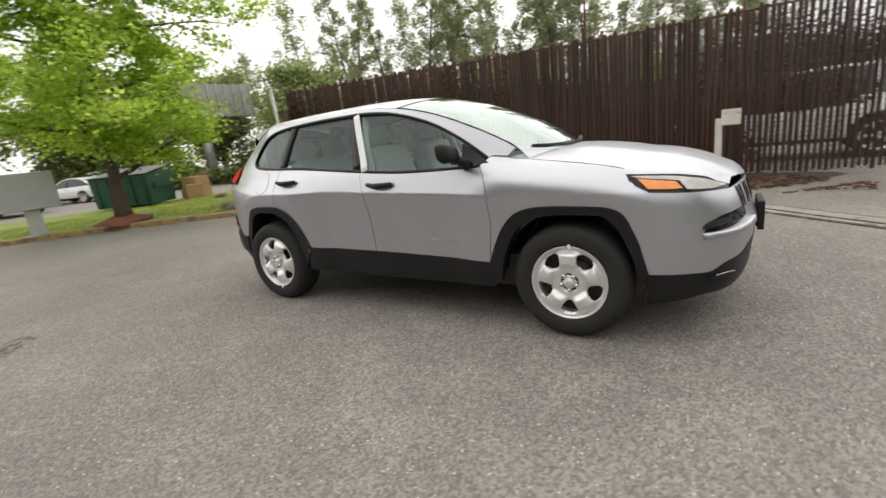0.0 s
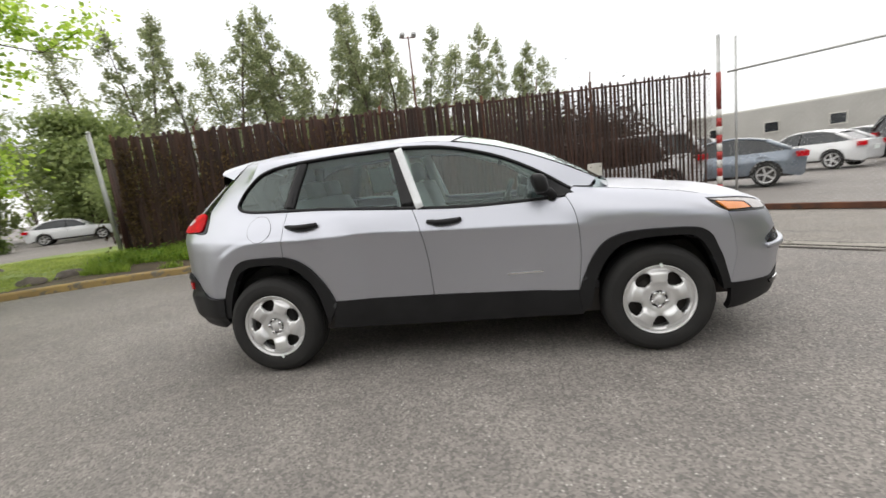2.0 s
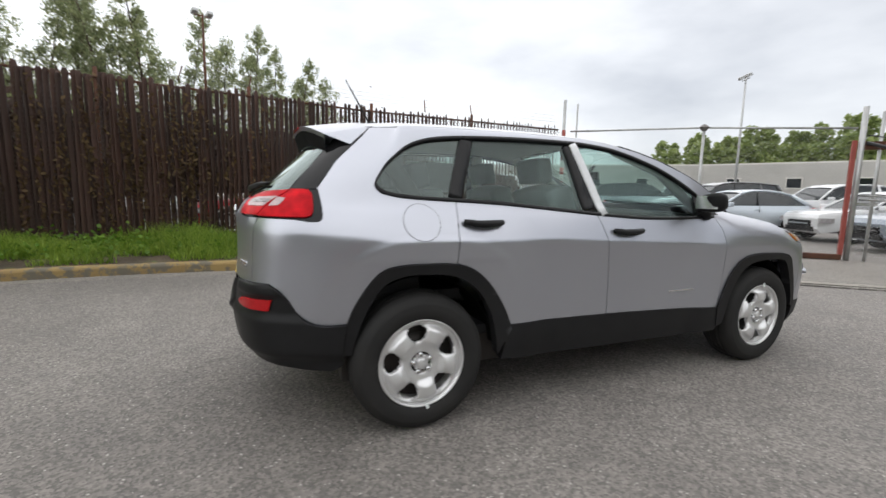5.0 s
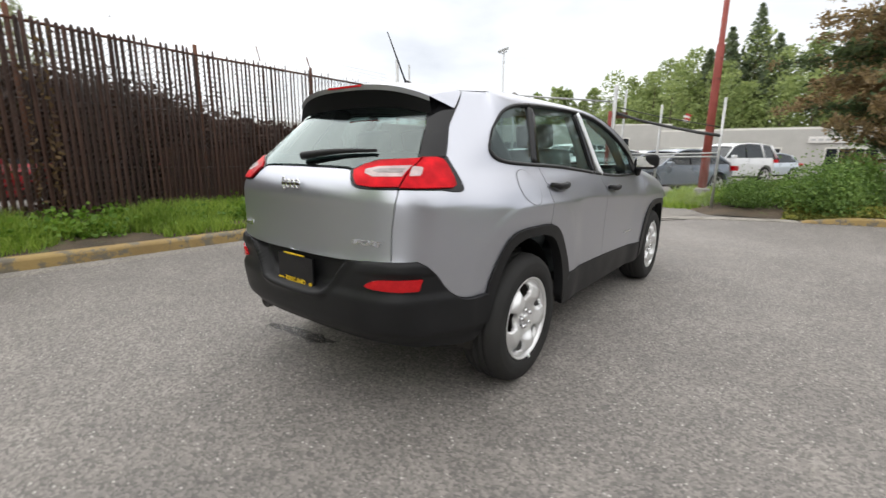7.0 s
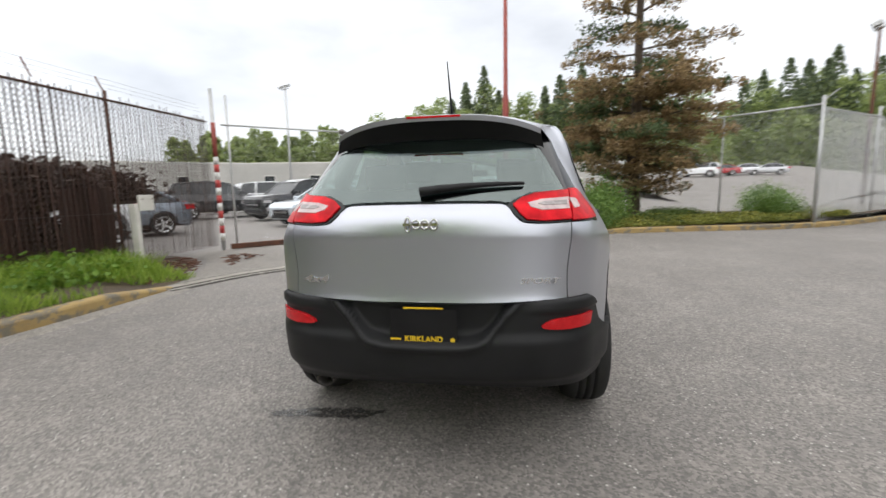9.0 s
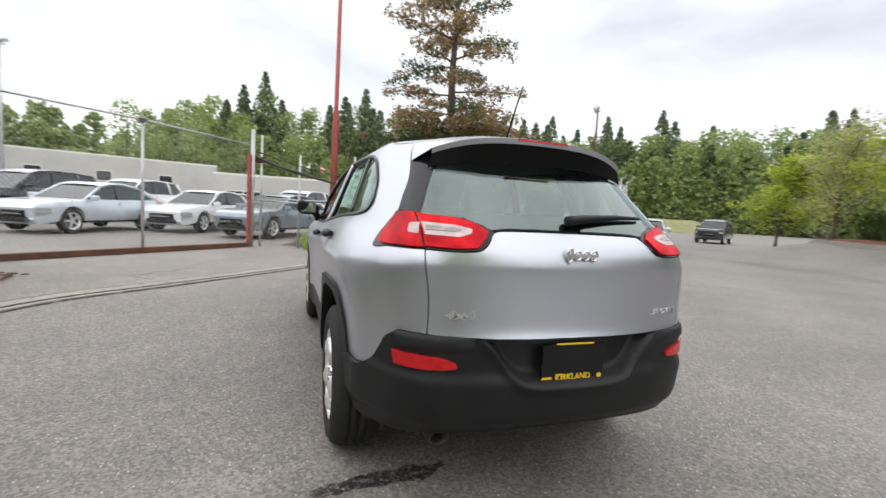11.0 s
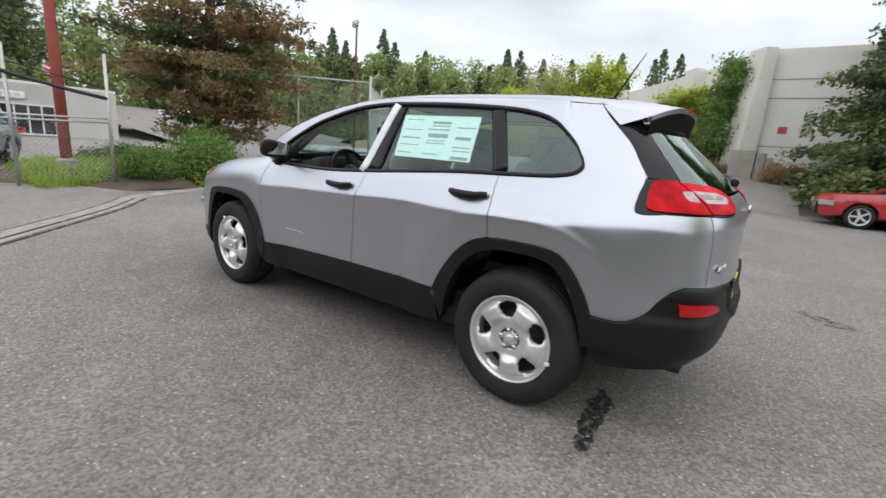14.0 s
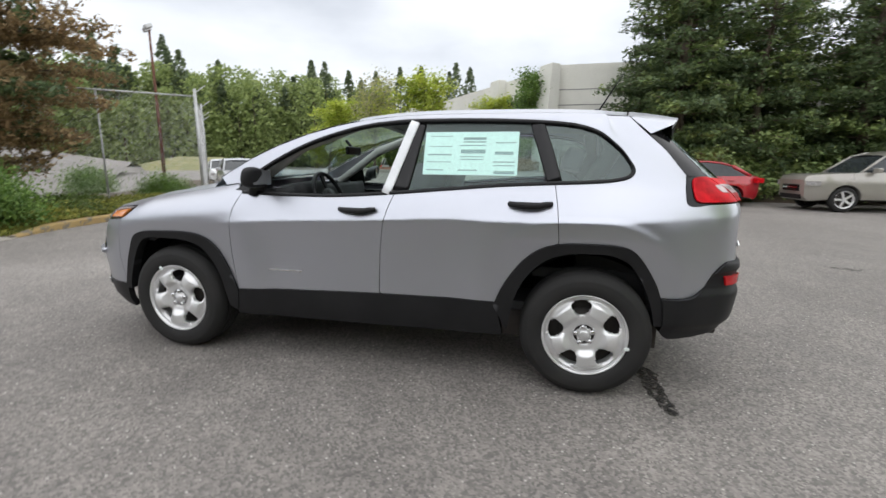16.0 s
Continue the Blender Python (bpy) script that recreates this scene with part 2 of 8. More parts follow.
M["pale_leaf"] = leaf("pale_catkins", (0.30, 0.31, 0.16), (0.46, 0.44, 0.26), 0.45)
M["hedge"] = leaf("hedge_leaves", (0.05, 0.09, 0.015), (0.12, 0.17, 0.035), 0.25)
M["needle"] = leaf("needles", (0.055, 0.09, 0.04), (0.155, 0.21, 0.09), 0.35, 0.6)
M["needle_tip"] = leaf("new_needles", (0.10, 0.16, 0.045), (0.22, 0.27, 0.09), 0.2, 0.6)
M["brown_needle"] = leaf("browned_needles", (0.18, 0.125, 0.066), (0.42, 0.305, 0.165), 0.45, 0.7)
M["dead_leaf"] = leaf("dead_brown_leaves", (0.030, 0.016, 0.011), (0.070, 0.038, 0.026), 0.12, 0.8)
# Distance haze is put into these two colours: both are lifted and paler.
M["forest"] = leaf("hazy_far_leaves", (0.20, 0.265, 0.10), (0.36, 0.43, 0.165), 0.5)
M["forest_dark"] = leaf("hazy_far_needles", (0.10, 0.135, 0.08), (0.20, 0.25, 0.14), 0.5)
M["bark"] = surf("bark", (0.075, 0.055, 0.04), (0.16, 0.125, 0.095), 5, 40, 0.95, bumps=0.9, dist=0.02, stretch=(1, 1, 0.25))
M["slat"] = surf("brown_slat", (0.044, 0.021, 0.014), (0.080, 0.038, 0.026), 2.0, 50, 0.6, bumps=0.2, vary=0.35, spots=((0.10, 0.062, 0.038), 3.0, 0.62))
M["rust"] = surf("rusty_steel", (0.07, 0.030, 0.018), (0.16, 0.065, 0.035), 4, 60, 0.8, metal=0.1, bumps=0.4, spots=((0.05, 0.03, 0.025), 6, 0.6))
M["galv"] = surf("galvanised_steel", (0.42, 0.43, 0.43), (0.58, 0.58, 0.57), 6, 60, 0.5, metal=0.7, bumps=0.1)
M["wire"] = surf("chain_wire", (0.16, 0.15, 0.14), (0.30, 0.29, 0.28), 3, 60, 0.6, metal=0.5, bumps=0)
M["dark_wire"] = surf("brown_coated_wire", (0.05, 0.035, 0.03), (0.10, 0.07, 0.058), 3, 60, 0.65, bumps=0)
M["wire_light"] = surf("new_chain_wire", (0.60, 0.61, 0.61), (0.74, 0.74, 0.74), 3, 60, 0.6, metal=0.15, bumps=0)
M["red_paint"] = surf("faded_red_paint", (0.27, 0.05, 0.04), (0.36, 0.09, 0.07), 3, 50, 0.7, bumps=0.2, spots=((0.14, 0.05, 0.035), 5, 0.6))
M["stripe_red"] = surf("red_band", (0.42, 0.03, 0.03), (0.52, 0.06, 0.05), 3, 50, 0.5, bumps=0.1)
M["stripe_white"] = surf("white_band", (0.62, 0.60, 0.57), (0.78, 0.76, 0.73), 3, 50, 0.5, bumps=0.1)
M["white_paint"] = surf("weathered_white_paint", (0.55, 0.53, 0.48), (0.74, 0.72, 0.66), 3, 50, 0.6, bumps=0.15, spots=((0.34, 0.24, 0.14), 6, 0.63))
M["mailbox"] = surf("pale_grey_metal", (0.42, 0.45, 0.43), (0.52, 0.55, 0.52), 2, 50, 0.5, bumps=0.05)
M["dumpster"] = surf("green_dumpster_paint", (0.010, 0.055, 0.035), (0.018, 0.085, 0.055), 2, 40, 0.5, bumps=0.15, spots=((0.04, 0.03, 0.02), 5, 0.66))
M["cardboard"] = surf("cardboard", (0.36, 0.22, 0.11), (0.45, 0.28, 0.15), 3, 60, 0.9, bumps=0.1)
M["rock"] = surf("rock", (0.10, 0.085, 0.075), (0.20, 0.17, 0.15), 6, 40, 0.95, bumps=0.9, dist=0.02)
M["tilt_up"] = surf("painted_concrete_panel", (0.62, 0.61, 0.56), (0.72, 0.71, 0.65), 0.5, 25, 0.8, bumps=0.12, world=True)
M["grey_wall"] = surf("grey_block_wall", (0.40, 0.39, 0.365), (0.50, 0.49, 0.46), 0.4, 20, 0.9, bumps=0.15, world=True)
M["dark_glass"] = surf("dark_window_glass", (0.012, 0.014, 0.018), (0.03, 0.034, 0.04), 0.7, 20, 0.08, bumps=0, rvar=0.03)
M["blue_glass"] = surf("blue_window_glass", (0.05, 0.065, 0.085), (0.09, 0.105, 0.125), 0.7, 20, 0.1, bumps=0, rvar=0.03)
M["roofing"] = surf("grey_roofing", (0.22, 0.22, 0.21), (0.3, 0.3, 0.29), 0.5, 20, 0.9, bumps=0.2)
M["black_hose"] = surf("black_cable", (0.015, 0.015, 0.015), (0.03, 0.03, 0.03), 3, 40, 0.5, bumps=0)


def patchy(name, colour, rough, scale, lo, hi):
    """A thin film that breaks up into spots towards nothing."""
    m, nt, b = blank(name)
    co = coords(nt, True)
    b.inputs["Base Color"].default_value = (*colour, 1)
    b.inputs["Roughness"].default_value = rough
    nz = noise_tex(nt, co, scale, 6.0, 0.7)
    nt.links.new(ramp(nt, nz, [(lo, (0, 0, 0)), (hi, (1, 1, 1))]), b.inputs["Alpha"])
    bump(nt, b, noise_tex(nt, co, 90.0, 2.0), 0.5, 0.004)
    return m


M["wet"] = patchy("wet_stain", (0.018, 0.018, 0.017), 0.32, 34.0, 0.36, 0.62)
M["oil"] = patchy("faded_oil", (0.06, 0.057, 0.053), 0.6, 13.0, 0.42, 0.72)


# ---- building helpers ----
class Geo:
    """Collects vertices and faces for one mesh."""

    def __init__(self):
        self.v, self.f = [], []

    def add(self, verts, faces):
        n = len(self.v)
        self.v += [tuple(p) for p in verts]
        self.f += [tuple(i + n for i in f) for f in faces]
        return self

    def box(self, c, s, turn=0.0, tilt=None):
        m = Matrix.Translation(c) @ Matrix.Rotation(radians(turn), 4, "Z")
        if tilt:
            m = m @ tilt
        p = [m @ Vector((s[0] / 2 * a, s[1] / 2 * b, s[2] / 2 * k)) for a in (-1, 1) for b in (-1, 1) for k in (-1, 1)]
        return self.add(p, [(0, 1, 3, 2), (4, 6, 7, 5), (0, 4, 5, 1), (2, 3, 7, 6), (0, 2, 6, 4), (1, 5, 7, 3)])

    def tube(self, pts, radii, n=8, caps=True):
        pts = [Vector(p) for p in pts]
        if not isinstance(radii, (list, tuple)):
            radii = [radii] * len(pts)
        rings, prev = [], None
        for i, p in enumerate(pts):
            d = (pts[min(i + 1, len(pts) - 1)] - pts[max(i - 1, 0)]).normalized()
            if prev is None:
                prev = d.orthogonal().normalized()
            a = (prev - d * prev.dot(d)).normalized()
            prev = a
            b = d.cross(a)
            rings.append([p + (a * math.cos(2 * math.pi * k / n) + b * math.sin(2 * math.pi * k / n)) * radii[i] for k in range(n)])
        v = [q for r in rings for q in r]
        f = [(i * n + k, i * n + (k + 1) % n, (i + 1) * n + (k + 1) % n, (i + 1) * n + k) for i in range(len(rings) - 1) for k in range(n)]
        if caps:
            f += [tuple(range(n))[::-1], tuple((len(rings) - 1) * n + k for k in range(n))]
        return self.add(v, f)

    def prism(self, poly, z0, z1):
        n = len(poly)
        v = [(x, y, z0) for x, y in poly] + [(x, y, z1) for x, y in poly]
        f = [tuple(range(n))[::-1], tuple(range(n, 2 * n))] + [(i, (i + 1) % n, n + (i + 1) % n, n + i) for i in range(n)]
        return self.add(v, f)

    def mesh(self, name, smooth=False):
        me = bpy.data.meshes.new(name)
        me.from_pydata(self.v, [], self.f)
        if smooth:
            me.polygons.foreach_set("use_smooth", [True] * len(me.polygons))
        me.update()
        return me


def part(name, geo, material, parent=None, label="", smooth=False, m=None):
    """One mesh object under a thing or a part, or of its own."""
    if isinstance(geo, Geo):
        me = geo.mesh(name, smooth)
    elif isinstance(geo, bmesh.types.BMesh):
        me = bpy.data.meshes.new(name)
        geo.to_mesh(me)
        geo.free()
        if smooth:
            me.polygons.foreach_set("use_smooth", [True] * len(me.polygons))
    else:
        me = geo
    if material is not None and not me.materials:
        me.materials.append(material)
    ob = new(name, me)
    ob.parent = parent
    if m is not None:
        ob.matrix_basis = m
    if label:
        ob["label"] = label
    return ob


def thing(name, label, category, m=None, group="", kind=""):
    ob = new(name)
    ob.empty_display_size = 0.2
    if m is not None:
        ob.matrix_basis = m
    return tagged(ob, label, category, group, kind)


def soften(ob, width=0.01, segments=2, angle=35):
    b = ob.modifiers.new("bevel", "BEVEL")
    b.width, b.segments, b.limit_method, b.angle_limit = width, segments, "ANGLE", radians(angle)
    return ob


def along(line, step):
    """Points at even steps along a polyline."""
    line = [Vector(p) for p in line]
    out, rest = [line[0].copy()], step
    for a, b in zip(line, line[1:]):
        d, pos = (b - a).length, 0.0
        while d - pos >= rest:
            pos += rest
            out.append(a.lerp(b, pos / d))
            rest = step
        rest -= d - pos
    return out


def smooth_line(line, n=6):
    """Catmull-Rom through the points."""
    p = [Vector(q) for q in line]
    p = [2 * p[0] - p[1]] + p + [2 * p[-1] - p[-2]]
    out = []
    for i in range(1, len(p) - 2):
        for k in range(n):
            t = k / n
            out.append(0.5 * (2 * p[i] + (p[i + 1] - p[i - 1]) * t + (2 * p[i - 1] - 5 * p[i] + 4 * p[i + 1] - p[i + 2]) * t * t
                              + (3 * p[i] - p[i - 1] - 3 * p[i + 1] + p[i + 2]) * t ** 3))
    return out + [p[-2].copy()]


def sweep(line, profile):
    """A profile of (sideways, up) swept along a line on the ground; sideways is to the line's left."""
    g, rows = Geo(), []
    line = [Vector((*p[:2], p[2] if len(p) > 2 else 0)) for p in line]
    for i, p in enumerate(line):
        d = (line[min(i + 1, len(line) - 1)] - line[max(i - 1, 0)])
        d.z = 0
        d.normalize()
        side = Vector((-d.y, d.x, 0))
        rows.append([p + side * a + Vector((0, 0, b)) for a, b in profile])
    n = len(profile)
    v = [q for r in rows for q in r]
    f = [(i * n + k, (i + 1) * n + k, (i + 1) * n + k + 1, i * n + k + 1) for i in range(len(rows) - 1) for k in range(n - 1)]
    f += [tuple(range(n)), tuple(range(len(v) - n, len(v)))[::-1]]
    return g.add(v, f)


def leaves(g, rng, centres, size, flat=0.0, long=1.5, up=None):
    """Small folded leaves at the centres; flat pulls them towards the horizontal."""
    for c in centres:
        s = size * rng.uniform(0.6, 1.35)
        d = Vector((rng.gauss(0, 1), rng.gauss(0, 1), rng.gauss(0, 1) * (1 - flat))).normalized()
        e = d.cross(Vector((rng.gauss(0, 1), rng.gauss(0, 1), rng.gauss(0, 1) + flat * 3))).normalized()
        c = Vector(c)
        a, b = d * s * long * 0.5, e * s * 0.5
        g.add([c - a, c + b, c + a, c - b], [(0, 1, 2, 3)])
    return g


def step(a, b, x):
    t = min(max((x - a) / (b - a), 0.0), 1.0)
    return t * t * (3 - 2 * t)

# ---- ground, kerbs, verges ----
def structure(name, geo, material, label, category, smooth=False):
    return tagged(part(name, geo, material, None, "", smooth), label, category, "", "structure")


def sheet(name, poly, height, material, label, category, step=0.7, rough=0.0, seed=1):
    """A patch of ground with a fine, slightly uneven top; height(x, y) gives its level."""
    bm = bmesh.new()
    bm.faces.new([bm.verts.new((x, y, 0)) for x, y in poly])
    xs, ys = [p[0] for p in poly], [p[1] for p in poly]
    for axis, lo, hi in ((0, min(xs), max(xs)), (1, min(ys), max(ys))):
        k = lo + step
        while k < hi:
            co, no = [0, 0, 0], [0, 0, 0]
            co[axis], no[axis] = k, 1
            bmesh.ops.bisect_plane(bm, geom=bm.verts[:] + bm.edges[:] + bm.faces[:], plane_co=co, plane_no=no)
            k += step
    for v in bm.verts:
        v.co.z = height(v.co.x, v.co.y) + rough * noise.noise(Vector((v.co.x * 0.9, v.co.y * 0.9, seed)))
    bmesh.ops.recalc_face_normals(bm, faces=bm.faces[:])
    if bm.faces and sum(f.normal.z for f in bm.faces) < 0:
        bmesh.ops.reverse_faces(bm, faces=bm.faces[:])
    return structure(name, bm, material, label, category, True)


g = Geo()
R, N = 420.0, 12
g.add([(-R + 2 * R * i / N, -R + 2 * R * k / N, 0) for k in range(N + 1) for i in range(N + 1)],
      [(k * (N + 1) + i, k * (N + 1) + i + 1, (k + 1) * (N + 1) + i + 1, (k + 1) * (N + 1) + i) for k in range(N) for i in range(N)])
structure("ground", g, M["asphalt"], "worn grey asphalt with pale stones and fine cracks", "asphalt")

KERB_W = smooth_line([(-14.6, -4.6), (-13.2, -1.9), (-12.0, -0.2), (-10.6, 1.35), (-9.0, 2.6), (-7.3, 3.6), (-5.5, 4.2), (-3.6, 4.35),
                      (-1.8, 4.25), (0.0, 4.15), (1.15, 4.12)], 5)
KERB_E = smooth_line([(7.62, -2.2), (7.9, -3.0), (8.35, -5.0), (8.75, -7.2), (9.9, -9.6), (12.6, -13.0), (18.0, -19.0), (32.0, -34.0)], 5)
KERB_PROFILE = [(0.0, -0.05), (0.0, 0.105), (0.012, 0.128), (0.035, 0.138), (0.13, 0.142), (0.15, 0.135), (0.155, -0.05)]


def low_end(line, at_start, run=0.9):
    """Lets a kerb run down into the ground at one end."""
    end = Vector(line[0] if at_start else line[-1])
    return [Vector((p.x, p.y, -0.11 * max(0.0, 1 - (p - end).length / run))) for p in line]


structure("kerb_west", sweep(low_end(KERB_W, False), KERB_PROFILE), M["kerb"], "low concrete kerb with worn yellow paint", "kerb", False)
structure("kerb_east", sweep(low_end(KERB_E, True), KERB_PROFILE), M["kerb"], "low concrete kerb with worn yellow paint beside shrubs", "kerb", False)
GUTTER = smooth_line([(1.0, 4.07), (2.2, 3.55), (3.2, 2.62), (4.5, 1.42), (5.6, 0.42), (6.6, -0.3)], 6)
structure("gutter_strip", sweep([(p.x, p.y, 0.004) for p in GUTTER + smooth_line([(6.75, -0.46), (7.25, -1.3), (7.62, -2.2)], 4)], [(-0.02, -0.02), (-0.02, 0.008), (0.10, 0.0), (0.13, 0.014), (0.28, 0.018), (0.30, -0.02)]),
          M["gutter"], "broken concrete gutter strip across the drive", "gutter")
for k, (off, w_) in enumerate(((-0.055, 0.03), (0.105, 0.012), (0.315, 0.035))):
    structure("gutter_joint", sweep([(p.x, p.y, 0.006) for p in GUTTER], [(off - w_, -0.02), (off - w_ * 0.8, 0.010), (off + w_ * 0.8, 0.010), (off + w_, -0.02)]), M["tar"], "dark tarred joint beside the gutter strip", "joint")
structure("gutter_gravel", sweep([(p.x, p.y, 0.003) for p in [Vector((a.x, a.y - 0.16)) for a in KERB_W[6:]]], [(-0.14, -0.01), (-0.10, 0.004), (0.12, 0.006), (0.16, -0.01)]),
          M["old_asphalt"], "narrow gutter with grit below the kerb", "gutter")


VERGE_END = [(1.0, 4.2), (1.7, 4.3), (2.7, 4.75), (3.6, 5.4), (4.3, 6.4)]


def verge_z(x, y):
    d = min(1.0, max(0.0, (y - 4.3) / 1.6))
    z = 0.125 + 0.14 * d if x < 1.2 else 0.125 - 0.10 * min(1, (x - 1.2) / 1.2) + 0.05 * d
    if x > 0.6:
        gap = 9.0
        for a, b in zip(VERGE_END, VERGE_END[1:]):
            a, b, p = Vector(a), Vector(b), Vector((x, y))
            k = min(1.0, max(0.0, (p - a).dot(b - a) / (b - a).length_squared))
            gap = min(gap, (p - a.lerp(b, k)).length)
        z = -0.05 + (z + 0.05) * min(1.0, gap / 0.5)
    return z


west_edge = [(p.x, p.y) for p in KERB_W if p.x > -9.3]
west_edge = [(x - 0.03, y + 0.12) for x, y in west_edge]
sheet("verge_north", west_edge + [(1.7, 4.3), (2.7, 4.75), (3.6, 5.4), (4.3, 6.4), (-9.2, 6.6)], verge_z, M["soil"],
      "strip of bare soil and weeds below the fence", "verge", 0.35, 0.03)
isl = [(p.x - 0.08, p.y + 0.1) for p in KERB_W if p.x <= -8.9]
sheet("lawn", isl + [(-8.9, 6.7), (-9.2, 12.5), (-10.5, 16.0), (-13.2, 13.5), (-16.2, 9.4), (-18.4, 4.4), (-19.4, -2.4), (-17.0, -6.0)],
      lambda x, y: 0.13, M["lawn"], "mown grass bank between two roads", "lawn", 0.8, 0.05, 3)
sheet("drive", [(p.x + 0.22, p.y + 0.2) for p in GUTTER] + [(7.6, -0.4), (8.6, 0.0), (9.2, 2.0), (8.0, 3.4), (5.2, 6.2), (4.2, 6.3), (3.5, 5.4), (2.6, 4.75), (1.6, 4.3)],
      lambda x, y: 0.012, M["old_asphalt"], "pale patched asphalt drive up to the gate", "drive", 1.2, 0.0)
def bank_z(x, y):
    """Level of the planted bank, which runs out flat towards the drive."""
    gap = 9.0
    for a, b in zip(BANK_END, BANK_END[1:]):
        a, b, p = Vector(a), Vector(b), Vector((x, y))
        k = min(1.0, max(0.0, (p - a).dot(b - a) / (b - a).length_squared))
        gap = min(gap, (p - a.lerp(b, k)).length)
    return -0.06 + (0.19 + 0.14 * min(1.0, max(0.0, (x - 8.0) / 2.0))) * min(1.0, gap / 1.0)


BANK_END = [(7.55, -2.35), (7.2, -1.3), (6.9, -0.4), (7.7, -0.2), (8.8, 0.2), (9.4, 1.6), (11.6, 1.0)]
east = [(p.x + 0.12, p.y + 0.06) for p in KERB_E if p.y > -20]
sheet("verge_east", east + [(19.0, -18.0), (13.0, -9.0), (12.2, -3.0), (11.6, 1.0), (9.4, 1.6), (8.8, 0.2), (7.7, -0.2)],
      bank_z, M["soil"], "planted bank with low shrubs and weeds", "verge", 0.7, 0.05, 5)

sheet("far_lot", [(27.0, -11.0), (92.0, -16.0), (92.0, -54.0), (46.0, -39.0), (27.0, -20.0)], lambda x, y: 0.012 + 0.064 * max(0.0, x - 28.0), M["asphalt"],
      "pale asphalt lot that climbs towards the woods", "asphalt", 6.0)


def rise(x, y):
    """The lot climbs towards the office building."""
    return 0.95 * step(14.6, 21.2, -y) * (1 - step(8.5, 13.0, x))


sheet("upper_lot", [(-3.1, -14.6), (13.0, -14.6), (13.0, -42.0), (-3.1, -42.0)], lambda x, y: rise(x, y) + 0.006, M["asphalt"],
      "grey asphalt that climbs towards the building", "asphalt", 1.0)
sheet("hedge_bed", [(1.0, -20.2), (4.6, -19.4), (8.0, -19.8), (10.4, -22.0), (10.0, -25.5), (5.0, -24.6), (1.4, -22.4)],
      lambda x, y: rise(x, y) + 0.14, M["bark_chip"], "kerbed island of red bark mulch", "planting bed", 0.8, 0.03, 8)
structure("hedge_bed_kerb", sweep([(x, y, rise(x, y)) for x, y in ((0.9, -20.2), (2.6, -19.6), (4.6, -19.3), (6.3, -19.5), (8.0, -19.7), (9.3, -20.8), (10.5, -22.0), (10.1, -25.6))], [(-0.16, -0.05), (-0.16, 0.14), (-0.03, 0.16), (0.0, 0.15), (0.0, -0.05)]),
          M["concrete"], "pale concrete kerb round a planting island", "kerb")
sheet("bank_south", [(-2.5, -15.4), (-30.0, -15.2), (-30.0, -22.2), (-7.0, -21.9), (-3.6, -18.6)], lambda x, y: -0.03 + 0.40 * min(1, max(0, (-15.2 - y) / 2), max(0, (-2.4 - x) / 1.5)),
      M["soil"], "dark planted bank under conifers", "verge", 1.2, 0.08, 9)

# grass and weeds
def blades(name, rng, spots, hgt, width, material, label, category):
    gg = Geo()
    for x, y, z, k in spots:
        a = rng.uniform(0, 6.28)
        h = hgt * k * rng.uniform(0.5, 1.25)
        lean = Vector((rng.gauss(0, 0.3), rng.gauss(0, 0.3), 1)) * h
        s = Vector((math.cos(a), math.sin(a), 0)) * width * rng.uniform(0.6, 1.3)
        p = Vector((x, y, z - 0.01))
        tip = p + lean + Vector((rng.gauss(0, 0.25) * h, rng.gauss(0, 0.25) * h, 0))
        mid = p + lean * 0.55
        gg.add([p - s, p + s, mid + s * 0.7, mid - s * 0.7, tip], [(0, 1, 2, 3), (3, 2, 4)])
    return tagged(part(name, gg, material), label, category, "", "stuff")


rng = random.Random(4)
spots = []
for _ in range(26000):
    x = rng.uniform(-9.0, 1.9)
    y = rng.uniform(4.25, 6.0)
    edge = next((q.y for q in KERB_W if q.x > x), 4.2)
    if y < edge + 0.17:
        continue
    dens = noise.noise(Vector((x * 0.8, y * 0.9, 2.0))) + (0.35 if y > 4.9 else -0.05)
    if dens < -0.02:
        continue
    spots.append((x, y, verge_z(x, y), 0.5 + 0.9 * max(0, dens)))
blades("tall_grass", rng, spots, 0.30, 0.008, M["grass"], "tall bright green grass and weeds along the fence", "grass")
spots = []
for _ in range(30000):
    x, y = rng.uniform(-15.5, -8.9), rng.uniform(-3, 9)
    edge = next((q.y for q in KERB_W if q.x > x), 4.2)
    if y < edge + 0.22 or x < -17 + 0.2 * y - 1:
        continue
    spots.append((x, y, 0.13, rng.uniform(0.6, 1.2)))
blades("lawn_grass", rng, spots, 0.06, 0.012, M["mown"], "short mown grass with dry patches", "grass")
spots = [(x, y, max(0.0, bank_z(x, y)), rng.uniform(0.6, 1.4)) for x, y in ((rng.uniform(7.9, 11.0), rng.uniform(-2.4, 0.7)) for _ in range(5000)) if x > 8.55 - y * 0.4]
blades("bank_grass", rng, spots, 0.21, 0.012, M["grass"], "unmown grass at the foot of the pole", "grass")
gg = Geo()
for _ in range(150):
    x = rng.uniform(-8.6, 1.6)
    y = rng.uniform(4.85, 5.9)
    r = rng.uniform(0.08, 0.2)
    leaves(gg, rng, [(x + rng.gauss(0, r), y + rng.gauss(0, r), verge_z(x, y) + abs(rng.gauss(0.09, 0.09))) for _ in range(40)], 0.055, 0.4, 1.2)
tagged(part("weeds", gg, M["weeds"]), "leafy green weeds growing through the soil", "weeds", "", "stuff")
gg = Geo()
